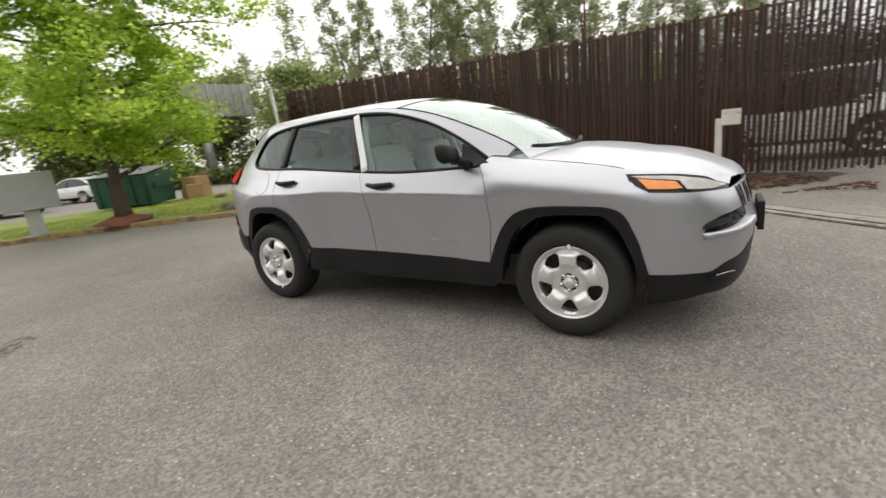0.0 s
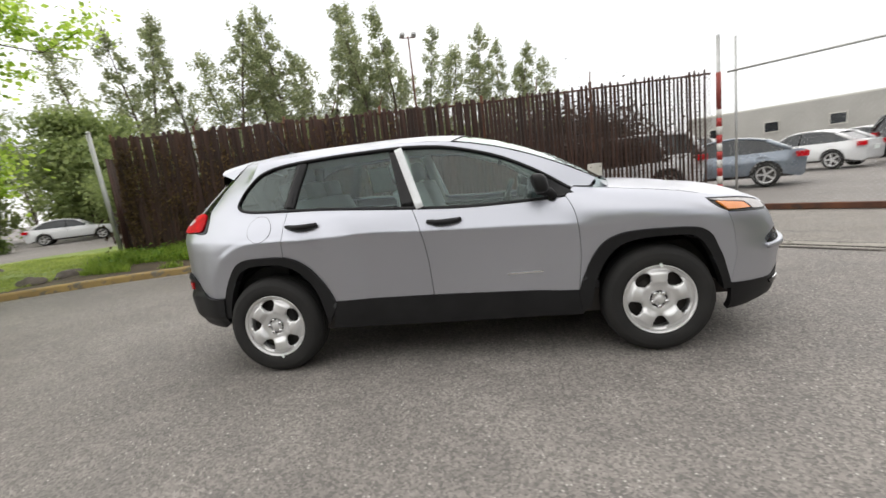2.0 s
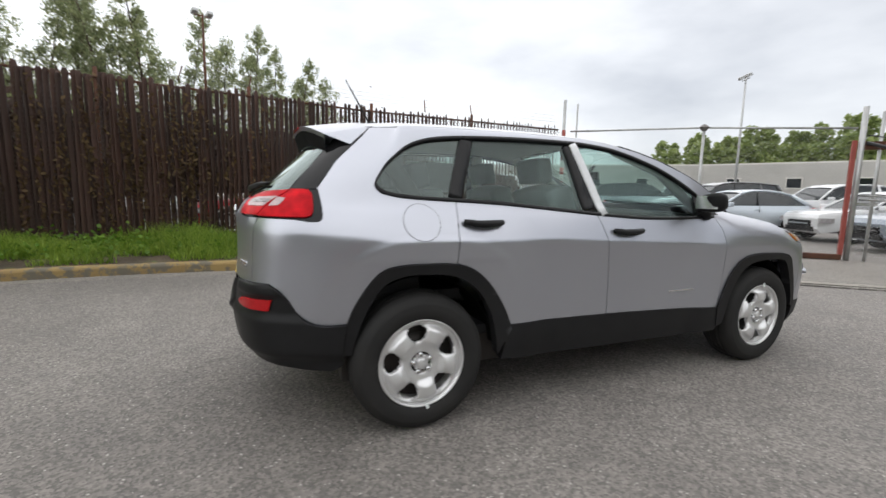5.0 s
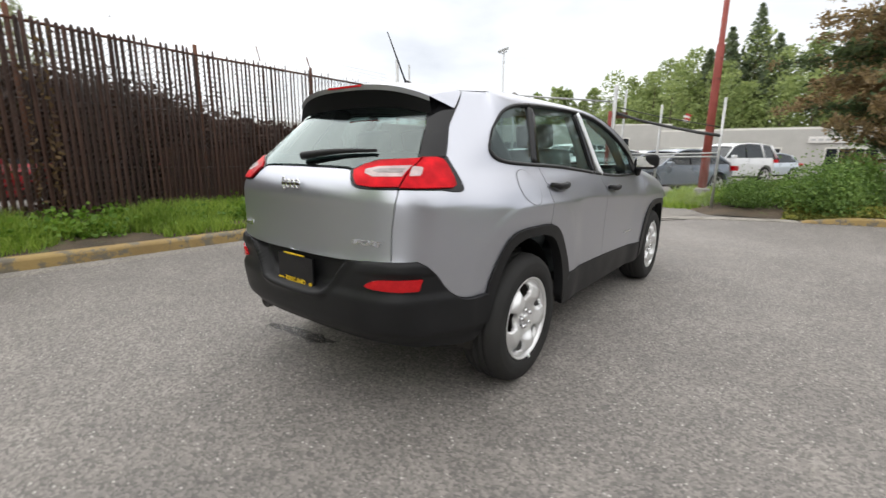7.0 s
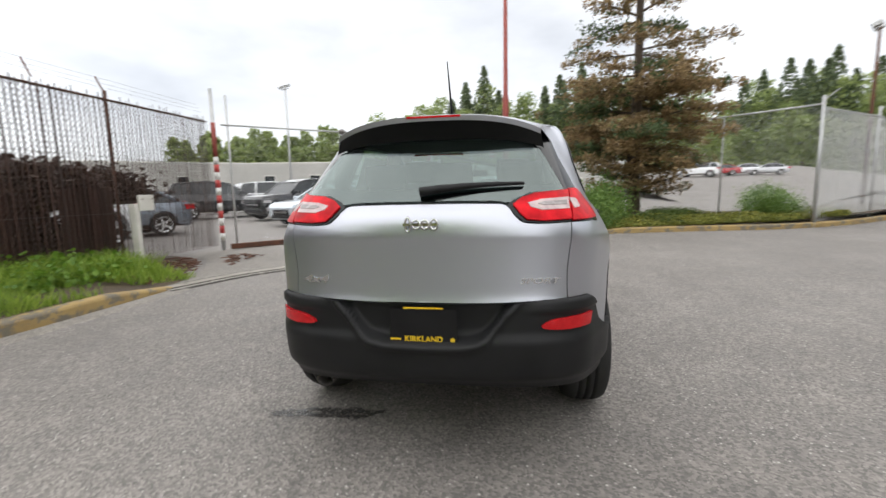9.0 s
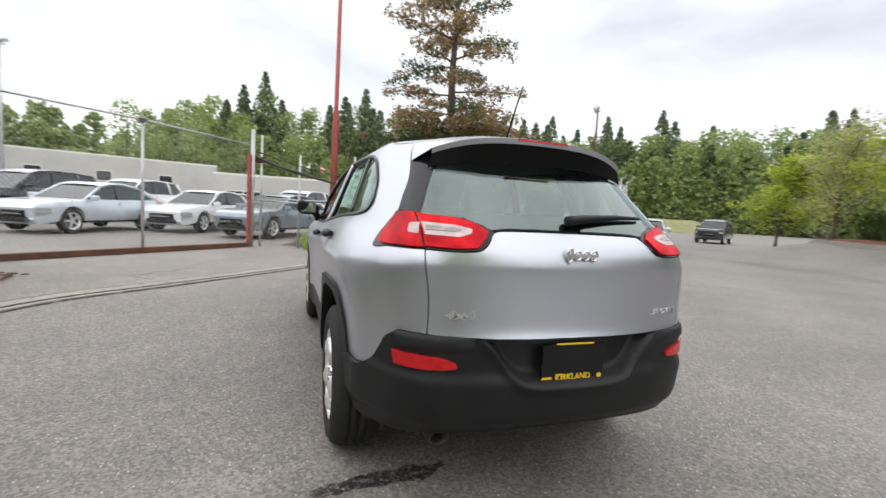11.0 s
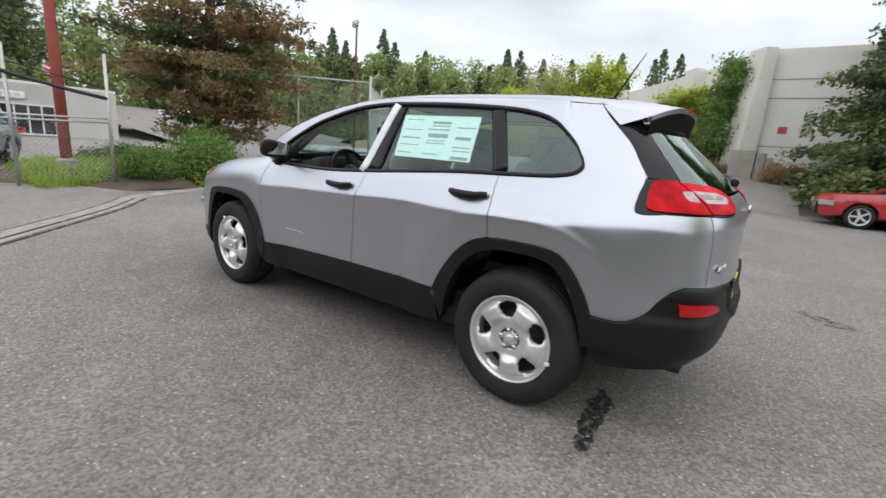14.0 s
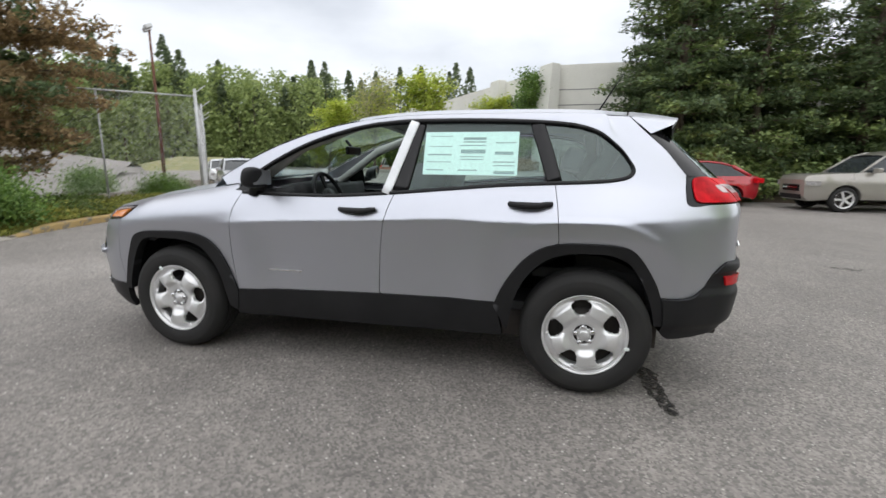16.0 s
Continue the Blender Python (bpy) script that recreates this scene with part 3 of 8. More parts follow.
for _ in range(420):
    x, y = rng.uniform(1.0, 4.0), rng.uniform(4.5, 5.9)
    gg.box((x, y, verge_z(x, y) + 0.01), (rng.uniform(0.03, 0.16), rng.uniform(0.015, 0.04), 0.015), rng.uniform(0, 180))
tagged(part("bark_litter", gg, M["rust"]), "reddish bark and twigs scattered at the fence foot", "litter", "", "stuff")

def stain(name, pts, label, w, film="wet"):
    gg = Geo()
    c = [Vector((*p, 0.005)) for p in smooth_line(pts, 8)]
    rim_a, rim_b = [], []
    for i, p in enumerate(c):
        d = (c[min(i + 1, len(c) - 1)] - c[max(i - 1, 0)]).normalized()
        s = Vector((-d.y, d.x, 0))
        t = i / (len(c) - 1)
        ww = w * (math.sin(math.pi * min(1, 0.06 + t * 0.9)) ** 0.6) * (0.75 + 0.5 * noise.noise(p * 9.0))
        rim_a.append(p + s * ww * (1 + 0.4 * noise.noise(p * 23.0)))
        rim_b.append(p - s * ww * (1 + 0.4 * noise.noise(p * 27.0 + Vector((5, 0, 0)))))
    n = len(c)
    gg.add(rim_a + rim_b, [(i, i + 1, n + i + 1, n + i) for i in range(n - 1)])
    return tagged(part(name, gg, M[film]), label, "stain", "", "stuff")


stain("wet_stain", [(-1.83, 0.98), (-1.80, 0.82), (-1.78, 0.62), (-1.77, 0.45), (-1.73, 0.34)], "dark wet drip stain on the asphalt below the exhaust", 0.075)
stain("oil_spot", [(-2.72, -2.60), (-2.92, -2.42), (-3.15, -2.32)], "old faded oil spot on the asphalt", 0.13, "oil")
stain("oil_spot", [(-4.7, -3.4), (-4.9, -3.3), (-5.1, -3.32)], "old faded oil spot on the asphalt", 0.10, "oil")

# ---- fences, gate, poles ----
def mesh_wires(a, b, z0, z1, pitch=0.07, w=0.0022):
    """Diamond wire between two points: two families of slanted wires, each a thin three-sided rod."""
    gg = Geo()
    a, b = Vector((a[0], a[1], 0)), Vector((b[0], b[1], 0))
    L, H = (b - a).length, z1 - z0
    d = (b - a) / L
    side = Vector((-d.y, d.x, 0))
    k = -H
    while k < L:
        for sgn in (1, -1):
            s0, s1, u0, u1 = k, k + H, 0.0, H
            if s0 < 0:
                u0, s0 = -s0, 0.0
            if s1 > L:
                u1, s1 = H - (s1 - L), L
            if s1 - s0 < 0.01:
                continue
            za, zb = (z0 + u0, z0 + u1) if sgn > 0 else (z1 - u0, z1 - u1)
            p, q = a + d * s0 + Vector((0, 0, za)), a + d * s1 + Vector((0, 0, zb))
            nrm = (q - p).normalized().cross(side) * w
            off = side * w
            tri = [nrm, -nrm * 0.5 + off, -nrm * 0.5 - off]
            gg.add([p + t for t in tri] + [q + t for t in tri], [(0, 1, 4, 3), (1, 2, 5, 4), (2, 0, 3, 5)])
        k += pitch
    return gg


def pipe(pts, r, n=10):
    return Geo().tube(pts, r, n)


FX0, FX1, FY = -8.85, 4.72, 6.02
def slat_top(x):
    return 2.80 + 0.032 * max(0.0, 1.0 - x)


slat_fence = thing("slat_fence", "tall chain-link fence filled with brown plastic slats", "fence", pose(0, 0, 0))
posts = [FX0 + 0.05] + [-6.6, -4.35, -2.1, 0.15, 2.4]
for x in posts:
    part("post", pipe([(x, FY + 0.07, 0), (x, FY + 0.07, slat_top(x) + 0.12)], 0.032), M["rust"], slat_fence, smooth=True)
part("top_rail", pipe([(x, FY + 0.05, slat_top(x) - 0.04) for x in (FX0, -4, 0, FX1)], 0.02, 8), M["rust"], slat_fence, smooth=True)
for z in (0.95, 1.85):
    part("tension_wire", pipe([(FX0, FY + 0.03, z + 0.1), (FX1, FY + 0.03, z)], 0.004, 5), M["wire"], slat_fence)
part("wire_mesh", mesh_wires((FX0, FY), (FX1, FY), 0.12, 2.78, 0.075, 0.0036), M["dark_wire"], slat_fence)
for q in (posts[1], posts[3], posts[5], -3.2, 1.3):
    part("barb_arm", pipe([(q, FY + 0.07, slat_top(q) + 0.08), (q + 0.05, FY + 0.26, slat_top(q) + 0.36)], 0.012, 6), M["rust"], slat_fence)
for dz, dy in ((0.16, 0.12), (0.24, 0.18), (0.33, 0.24)):
    part("barbed_wire", pipe([(x, FY + dy, slat_top(x) + dz - 0.03 * math.sin(i * 1.3)) for i, x in enumerate((FX0, -6, -3.2, -1, 1.3, FX1))], 0.002, 4), M["wire"], slat_fence)

slat_me = {}
rng = random.Random(11)
for kind in range(5):
    wd = 0.090
    gg = Geo()
    n = 5
    bow = [(wd * (i / (n - 1) - 0.5), 0.006 * (1 - (2 * i / (n - 1) - 1) ** 2)) for i in range(n)]
    v, f = [], []
    lv = [0, 0.35, 0.7, 0.985, 1.0]
    for j, t in enumerate(lv):
        k = 1.0 if j < 4 else 0.55
        off = 0.004 * math.sin(kind * 2.1 + t * 5)
        v += [(a * k + off, -b, t) for a, b in bow] + [(a * k + off, 0.004, t) for a, b in bow[::-1]]
    m2 = 2 * n
    for j in range(len(lv) - 1):
        f += [(j * m2 + i, j * m2 + (i + 1) % m2, (j + 1) * m2 + (i + 1) % m2, (j + 1) * m2 + i) for i in range(m2)]
    f.append(tuple((len(lv) - 1) * m2 + i for i in range(m2)))
    gg.add(v, f)
    slat_me[kind] = gg.mesh("slat", True)
    slat_me[kind].materials.append(M["slat"])
x = FX0 + 0.08
i = 0
while x < FX1 - 0.06:
    near_post = min(abs(x - p) for p in posts) < 0.03
    if not near_post:
        z0 = 0.14 + rng.uniform(-0.03, 0.03)
        z1 = slat_top(x) + rng.uniform(-0.05, 0.07)
        s = part("slat", slat_me[rng.randrange(5)], None, slat_fence)
        s.matrix_basis = pose(x + rng.uniform(-0.006, 0.006), FY + rng.uniform(-0.006, 0.006), z0, 0, rng.gauss(0, 0.5), 43 + rng.gauss(0, 4.5)) @ Matrix.Diagonal((1, 1, z1 - z0, 1))
    x += 0.0815 * rng.uniform(0.93, 1.07)
    i += 1

for xa, xb, z0, z1, n in ((-0.50, 1.06, 0.28, 1.29, 6), (1.50, 2.40, 0.50, 1.38, 4)):
    screen = thing("board_screen", "dark brown upright boards leaning behind the slats", "boards", pose(0, 0, 0), "board screens")
    wd = (xb - xa) / n
    for k in range(n):
        part("board", Geo().box((xa + wd * (k + 0.5), FY + 0.15 + 0.004 * (k % 2), (z1 + rng.uniform(-0.02, 0.02)) / 2), (wd - 0.006, 0.022, z1)), M["slat"], screen)

corner_post = thing("corner_post", "leaning galvanised corner post at the end of the fence", "post", pose(-8.95, 5.85, 0, 0, -3.5, 0))
part("pipe", pipe([(0, 0, 0), (0, 0, 3.28)], 0.05, 12), M["galv"], corner_post, smooth=True)
part("cap", Geo().tube([(0, 0, 3.28), (0, 0, 3.31), (0, 0, 3.34)], [0.056, 0.05, 0.02], 12), M["galv"], corner_post, smooth=True)
side_panel = thing("fence_return", "short return of brown boards beside the corner post", "fence", pose(0, 0, 0))
for k in range(9):
    part("board", Geo().box((-9.1 - 0.05 * k, 6.15 + 0.14 * k, 1.42), (0.02, 0.125, 2.55), 20), M["slat"], side_panel)

gate_pole = thing("striped_pole", "steel gate post with red and white reflective bands", "post", pose(4.83, 5.98, 0))
part("pole", pipe([(0, 0, 0), (0, 0, 3.45)], 0.038, 12), M["galv"], gate_pole, smooth=True)
for k in range(11):
    part("band", Geo().tube([(0, 0, 0.22 + 0.165 * k), (0, 0, 0.22 + 0.165 * (k + 1))], 0.05, 14), M["stripe_red"] if k % 2 else M["stripe_white"], gate_pole, smooth=True)
part("upper_sleeve", Geo().tube([(0, 0, 2.04), (0, 0, 2.75)], 0.047, 14), M["red_paint"], gate_pole, smooth=True)
second = thing("gate_hinge_post", "slim galvanised post beside the striped pole", "post", pose(5.06, 5.8, 0))
part("pole", pipe([(0, 0, 0), (0, 0, 3.35)], 0.022, 10), M["galv"], second, smooth=True)

# sliding gate between (4.95, 5.9) and (8.9, 2.02)
GA, GM, GB = (4.95, 5.88), (7.0, 3.95), (8.88, 2.08)
gate = thing("chain_link_gate", "wide chain-link gate with a rusty bottom beam", "gate", pose(0, 0, 0))
part("top_rail", pipe([(GA[0], GA[1], 2.72), (GM[0], GM[1], 2.73), (GB[0], GB[1], 2.64)], 0.022, 8), M["galv"], gate, smooth=True)
part("middle_post", pipe([(GM[0], GM[1], 0), (GM[0], GM[1], 2.72)], 0.03, 10), M["galv"], gate, smooth=True)
part("post_cap", Geo().tube([(GM[0], GM[1], 2.66), (GM[0], GM[1], 2.74), (GM[0], GM[1], 2.80)], [0.04, 0.11, 0.03], 8), M["wire"], gate)
ang = math.degrees(math.atan2(GB[1] - GA[1], GB[0] - GA[0]))
ctr = ((GA[0] + GB[0]) / 2, (GA[1] + GB[1]) / 2)
glen = math.hypot(GB[0] - GA[0], GB[1] - GA[1])
soften(part("bottom_beam", Geo().box((*ctr, 0.075), (glen, 0.11, 0.11), ang), M["rust"], gate), 0.01)
part("wire_mesh", mesh_wires(GA, GB, 0.14, 2.72, 0.085, 0.0007), M["wire_light"], gate)

end_post = thing("gate_end_post", "galvanised gate post with a rust-red flat bar", "post", pose(8.96, 2.02, 0))
part("pole", pipe([(0, 0, 0), (0, 0, 3.05)], 0.05, 12), M["galv"], end_post, smooth=True)
part("short_pole", pipe([(0.22, -0.2, 0), (0.22, -0.2, 2.95)], 0.03, 10), M["galv"], end_post, smooth=True)
part("red_bar", Geo().box((-0.1, 0.07, 1.25), (0.07, 0.07, 2.3), ang), M["red_paint"], end_post)
part("bracket", Geo().box((0.12, -0.11, 2.3), (0.42, 0.05, 0.16), ang), M["rust"], end_post)
part("bracket", Geo().box((0.12, -0.11, 1.15), (0.42, 0.05, 0.06), ang), M["galv"], end_post)

side_fence = thing("side_fence", "low chain-link fence with rails beside the gate", "fence", pose(0, 0, 0))
P = [(9.0, 1.95), (8.94, 0.85), (8.54, -0.54)]
for p, h in zip(P[1:], (2.5, 2.55)):
    part("post", pipe([(*p, 0), (*p, h)], 0.03, 10), M["galv"], side_fence, smooth=True)
for h in (1.32, 1.24):
    part("rail", pipe([(*P[0], h), (*P[1], h - 0.02), (*P[2], h + 0.02)], 0.018, 8), M["galv"], side_fence, smooth=True)
part("cable", pipe([(9.0, 1.95, 2.35), (8.97, 1.4, 2.16), (8.9, 0.7, 1.98), (8.7, 0.0, 1.82), (8.54, -0.54, 1.72)], 0.035, 8), M["black_hose"], side_fence, "sagging black cable bundle", True)
part("cable", pipe([(9.0, 1.95, 2.5), (8.95, 0.9, 2.22), (8.54, -0.54, 1.9)], 0.012, 6), M["black_hose"], side_fence, "thin black cable", True)
rag = thing("warning_tape", "scrap of red and white warning tape on the cable", "tape", pose(8.85, 0.3, 2.06, 0, 18, -70))
for k in range(4):
    part("stripe", Geo().box((0.03 * (k % 2), 0.012 * k, 0.035 + 0.05 * k), (0.13, 0.006, 0.05)), M["stripe_red"] if k % 2 else M["stripe_white"], rag)
for a, b in zip(P, P[1:]):
    part("wire_mesh", mesh_wires(a, b, 0.12, 1.3, 0.085, 0.0011), M["wire_light"], side_fence)

pole = thing("red_pole", "tall pole with faded red paint in the grass", "pole", pose(9.9, -0.12, 0))
part("shaft", Geo().tube([(0, 0, 0), (0, 0, 3.9), (0, 0, 4.0), (0.02, 0, 9.5)], [0.105, 0.09, 0.065, 0.05], 14), M["red_paint"], pole, smooth=True)
part("base", Geo().tube([(0, 0, 0.0), (0, 0, 0.42), (0, 0, 0.46)], [0.2, 0.19, 0.12], 8), M["concrete"], pole)

wire_fence = thing("wire_fence", "tall galvanised chain-link fence with angled barb arms", "fence", pose(0, 0, 0))
FP = [(13.0, -4.5), (9.19, -8.24), (11.6, -11.2), (14.2, -14.2), (15.6, -15.8)]
for i, p in enumerate(FP):
    h = 3.2 if i == 0 else 3.4
    part("post", pipe([(*p, 0), (*p, h)], 0.045 if i == 1 else 0.032, 10), M["galv"], wire_fence, smooth=True)
    if i > 0:
        part("barb_arm", pipe([(*p, h - 0.12), (p[0] - 0.22, p[1] - 0.20, h + 0.12)], 0.016, 6), M["galv"], wire_fence)
part("rail", pipe([(*FP[0], 3.17), (*FP[1], 3.19)], 0.022, 8), M["galv"], wire_fence, smooth=True)
part("post", pipe([(10.87, -6.6, 0), (10.87, -6.6, 3.22)], 0.024, 10), M["galv"], wire_fence, smooth=True)
part("rail", pipe([(*p, 3.1) for p in FP[1:]], 0.022, 8), M["galv"], wire_fence, smooth=True)
part("wire_mesh", mesh_wires(FP[0], FP[1], 0.25, 3.17, 0.09, 0.0015), M["wire_light"], wire_fence)
for a, b in zip(FP[1:], FP[2:]):
    part("wire_mesh", mesh_wires(a, b, 0.15, 3.1, 0.075, 0.0042), M["wire_light"], wire_fence)

def lamp_mast(name, x, y, h, turn, material, label, heads=2):
    t = thing(name, label, "lamp mast", pose(x, y, 0, 0, 0, turn), "floodlight masts")
    part("mast", Geo().tube([(0, 0, 0), (0, 0, h * 0.6), (0, 0, h)], [0.085, 0.065, 0.045], 10), material, t, smooth=True)
    part("crossarm", pipe([(-0.36, 0, h - 0.08), (0.36, 0, h - 0.08)], 0.03, 8), material, t, smooth=True)
    for k in range(heads):
        s = -0.32 + k * 0.64 / max(heads - 1, 1)
        lamp_ = part("floodlight", Geo().box((s, 0.06, h + 0.08), (0.27, 0.32, 0.18), 8, Matrix.Rotation(radians(-25), 4, "X")), M["galv"], t)
        soften(lamp_, 0.03)
    return t


lamp_mast("lamp_mast", -3.9, 21.8, 9.2, 20, M["rust"], "tall brown mast with two floodlights behind the fence")
lamp_mast("lamp_mast", 23.7, 14.2, 7.9, 60, M["galv"], "tall grey mast with two floodlights in the car lot")
lamp_mast("lamp_mast", 17.1, -14.7, 7.2, -40, M["rust"], "rust-brown mast with floodlights beyond the wire fence")

# white sign post by the fence
sp = thing("sign_post", "weathered white post with a small blank metal plate", "sign", pose(2.1, 5.5, 0, 0, 0, 0))
soften(part("post", Geo().box((0, 0, 0.61), (0.1, 0.1, 1.02), 8), M["white_paint"], sp), 0.008)
soften(part("plate", Geo().box((0.17, -0.06, 1.13), (0.27, 0.05, 0.25), -2), M["white_paint"], sp, "blank rust-stained plate"), 0.01)
for s in (-0.08, 0.1):
    part("bolt", Geo().tube([(0.17 + s, -0.08, 1.19), (0.17 + s, -0.09, 1.19)], 0.012, 8), M["rust"], sp)

# ---- trees and shrubs ----
def limb_path(rng, p, d, length, n=5, droop=0.0, wob=0.12):
    pts, p, d = [Vector(p)], Vector(p), Vector(d).normalized()
    for _ in range(n):
        p = p + d * length / n
        d = (d + Vector((rng.gauss(0, wob), rng.gauss(0, wob), rng.gauss(0, wob) - droop))).normalized()
        pts.append(p.copy())
    return pts


def broad_tree(name, seed, height, spread, trunk_r, bare, n_leaf, leaf_size, leaf_mat, label, upright=0.5, clump=0.35, flat=0.3, limbs=16, extra=None, group="", cone=False):
    """A trunk with limbs and twigs, and leaves in uneven clumps round the twigs."""
    rng = random.Random(seed)
    t = thing(name, label, "tree", None, group)
    wood, crown = Geo(), Geo()
    top = limb_path(rng, (0, 0, 0), (0, 0, 1), height * 0.93, 9, 0, 0.05)
    wood.tube(top, [trunk_r * (1 - 0.9 * i / 9) * (1.5 if i == 0 else 1) for i in range(10)], 10)
    ends = []
    for k in range(limbs):
        f = bare + (0.97 - bare) * (k + rng.random()) / limbs
        i = min(int(f * 9), 8)
        base = top[i].lerp(top[i + 1], f * 9 - i)
        a = k * 2.4 + rng.uniform(-0.5, 0.5)
        g_ = (f - bare) / (1 - bare)
        reach = spread * ((1.02 - g_) ** 0.7 * min(1, 0.5 + 2 * g_) if cone else 1 - 0.75 * abs(g_ - 0.25)) * rng.uniform(0.7, 1.25)
        d = Vector((math.cos(a), math.sin(a), upright * rng.uniform(0.6, 1.6)))
        lp = limb_path(rng, base, d, reach, 5, -0.02, 0.14)
        r = trunk_r * 0.42 * (1 - 0.6 * f)
        wood.tube(lp, [r * (1 - 0.85 * j / 5) for j in range(6)], 6, False)
        for j in range(2, 6):
            for _ in range(2):
                tw = limb_path(rng, lp[j], Vector((rng.gauss(0, 1), rng.gauss(0, 1), rng.gauss(0.3, 0.6))), reach * rng.uniform(0.2, 0.42), 3, 0, 0.2)
                wood.tube(tw, [r * 0.25, r * 0.2, r * 0.15, 0.004], 4, False)
                ends += tw[1:]
    part("trunk", wood, M["bark"], t, smooth=True)
    per = max(1, n_leaf // len(ends))
    for e in ends:
        w = clump * rng.uniform(0.5, 1.3)
        leaves(crown, rng, [e + Vector((rng.gauss(0, w), rng.gauss(0, w), rng.gauss(0, w * 0.6))) for _ in range(int(per * rng.uniform(0.4, 1.6)))], leaf_size, flat, 1.25)
    part("crown", crown, leaf_mat, t)
    if extra:
        g2 = Geo()
        for e in ends[::2]:
            leaves(g2, rng, [e + Vector((rng.gauss(0, clump), rng.gauss(0, clump), rng.gauss(0.2, clump))) for _ in range(extra[1])], leaf_size * 0.7, 0, 2.4)
        part("catkin_cloud", g2, extra[0], t)
    return t


def poplar_tree(name, seed, height, spread, trunk_r, n_leaf, leaf_size, label):
    """A spire of steep limbs, each with a few separate leaf clumps, so that the sky shows between them."""
    rng = random.Random(seed)
    t = thing(name, label, "tree", None, "row of poplars")
    wood, crown = Geo(), Geo()
    top = limb_path(rng, (0, 0, 0), (0, 0, 1), height * 0.97, 12, 0, 0.035)
    wood.tube(top, [trunk_r * (1 - 0.92 * i / 12) for i in range(13)], 8)
    clumps = [(top[-1], 0.35), (top[-2], 0.5)]
    limbs = 54
    for k in range(limbs):
        f = 0.08 + 0.90 * (k + rng.random()) / limbs
        i = min(int(f * 12), 11)
        base = top[i].lerp(top[i + 1], f * 12 - i)
        a = k * 2.4 + rng.uniform(-0.6, 0.6)
        reach = spread * min(1.0, 0.55 + 1.6 * f) * (1.04 - f) ** 0.62 * rng.uniform(0.55, 1.25)
        lp = limb_path(rng, base, Vector((math.cos(a), math.sin(a), rng.uniform(0.45, 1.1))), reach * 1.25, 4, -0.03, 0.13)
        wood.tube(lp, [trunk_r * 0.3 * (1 - f * 0.7) * (1 - 0.85 * j / 4) for j in range(5)], 5, False)
        for j in (2, 3, 4):
            if rng.random() < 0.82:
                clumps.append((lp[j] + Vector((rng.gauss(0, 0.2), rng.gauss(0, 0.2), rng.gauss(0, 0.2))), rng.uniform(0.28, 0.62) * (1.15 - 0.5 * f)))
    total = sum(r ** 2 for _, r in clumps)
    for c, r in clumps:
        leaves(crown, rng, [c + Vector((rng.gauss(0, r * 0.62), rng.gauss(0, r * 0.62), rng.gauss(0, r * 0.75))) for _ in range(int(n_leaf * r ** 2 / total))], leaf_size, 0.1, 1.3)
    part("trunk", wood, M["bark"], t, smooth=True)
    part("crown", crown, M["poplar"], t)
    return t


def bough_conifer(name, seed, height, trunk_r, tiers, size, mats, label, group="", thick=0.09, dense=30.0):
    """A straight trunk with separate flat boughs: each a limb with side twigs, thick with short sprays of needles."""
    rng = random.Random(seed)
    t = thing(name, label, "tree", None, group)
    wood, sprays = Geo(), [Geo() for _ in mats]
    lean = [Vector((0.12 * math.sin(k * 1.7 + seed), 0.12 * math.cos(k * 2.3 + seed), height * k / 6)) for k in range(7)]
    lean[0] = Vector((0, 0, 0))
    wood.tube(lean, [trunk_r * (1 - 0.93 * k / 6) for k in range(7)], 9)
    turn = rng.uniform(0, 6.28)
    for z, reach0, n, lift in tiers:
        turn += 1.1
        for j in range(n):
            a = turn + 6.283 * j / n + rng.uniform(-0.35, 0.35)
            reach = reach0 * rng.uniform(0.62, 1.15)
            zz = z + rng.uniform(-0.25, 0.25)
            lp = limb_path(rng, (0.1 * math.cos(a), 0.1 * math.sin(a), zz), Vector((math.cos(a), math.sin(a), lift)), reach, 6, 0.05 if lift > 0 else -0.06, 0.06)
            wood.tube(lp, [trunk_r * 0.2 * (1 - 0.85 * i / 6) for i in range(7)], 4, False)
            tone = rng.randrange(len(mats))
            twigs = max(5, int(reach * 6.5))
            for q in range(twigs):
                u = (0.10 + 0.90 * (q + rng.random()) / twigs) * 6
                i = min(int(u), 5)
                p = lp[i].lerp(lp[i + 1], u - i)
                d = (lp[i + 1] - lp[i]).normalized()
                side = Vector((-d.y, d.x, 0)) * (1 if q % 2 else -1)
                ln = (0.16 + 0.42 * reach * (1.05 - u / 6)) * rng.uniform(0.6, 1.15)
                e = (side + d * rng.uniform(0.4, 1.1) + Vector((0, 0, rng.uniform(-0.18, 0.10)))).normalized()
                m = max(4, int(ln * dense))
                g = sprays[tone if rng.random() < 0.75 else rng.randrange(len(mats))]
                leaves(g, rng, [p + e * ln * rng.random() + Vector((rng.gauss(0, 0.05), rng.gauss(0, 0.05), rng.gauss(0.01, thick))) for _ in range(m)], size, 0.45, 2.1)
    part("trunk", wood, M["bark"], t, smooth=True)
    for g, m in zip(sprays, mats):
        if g.v:
            part("needles", g, m, t)
    return t


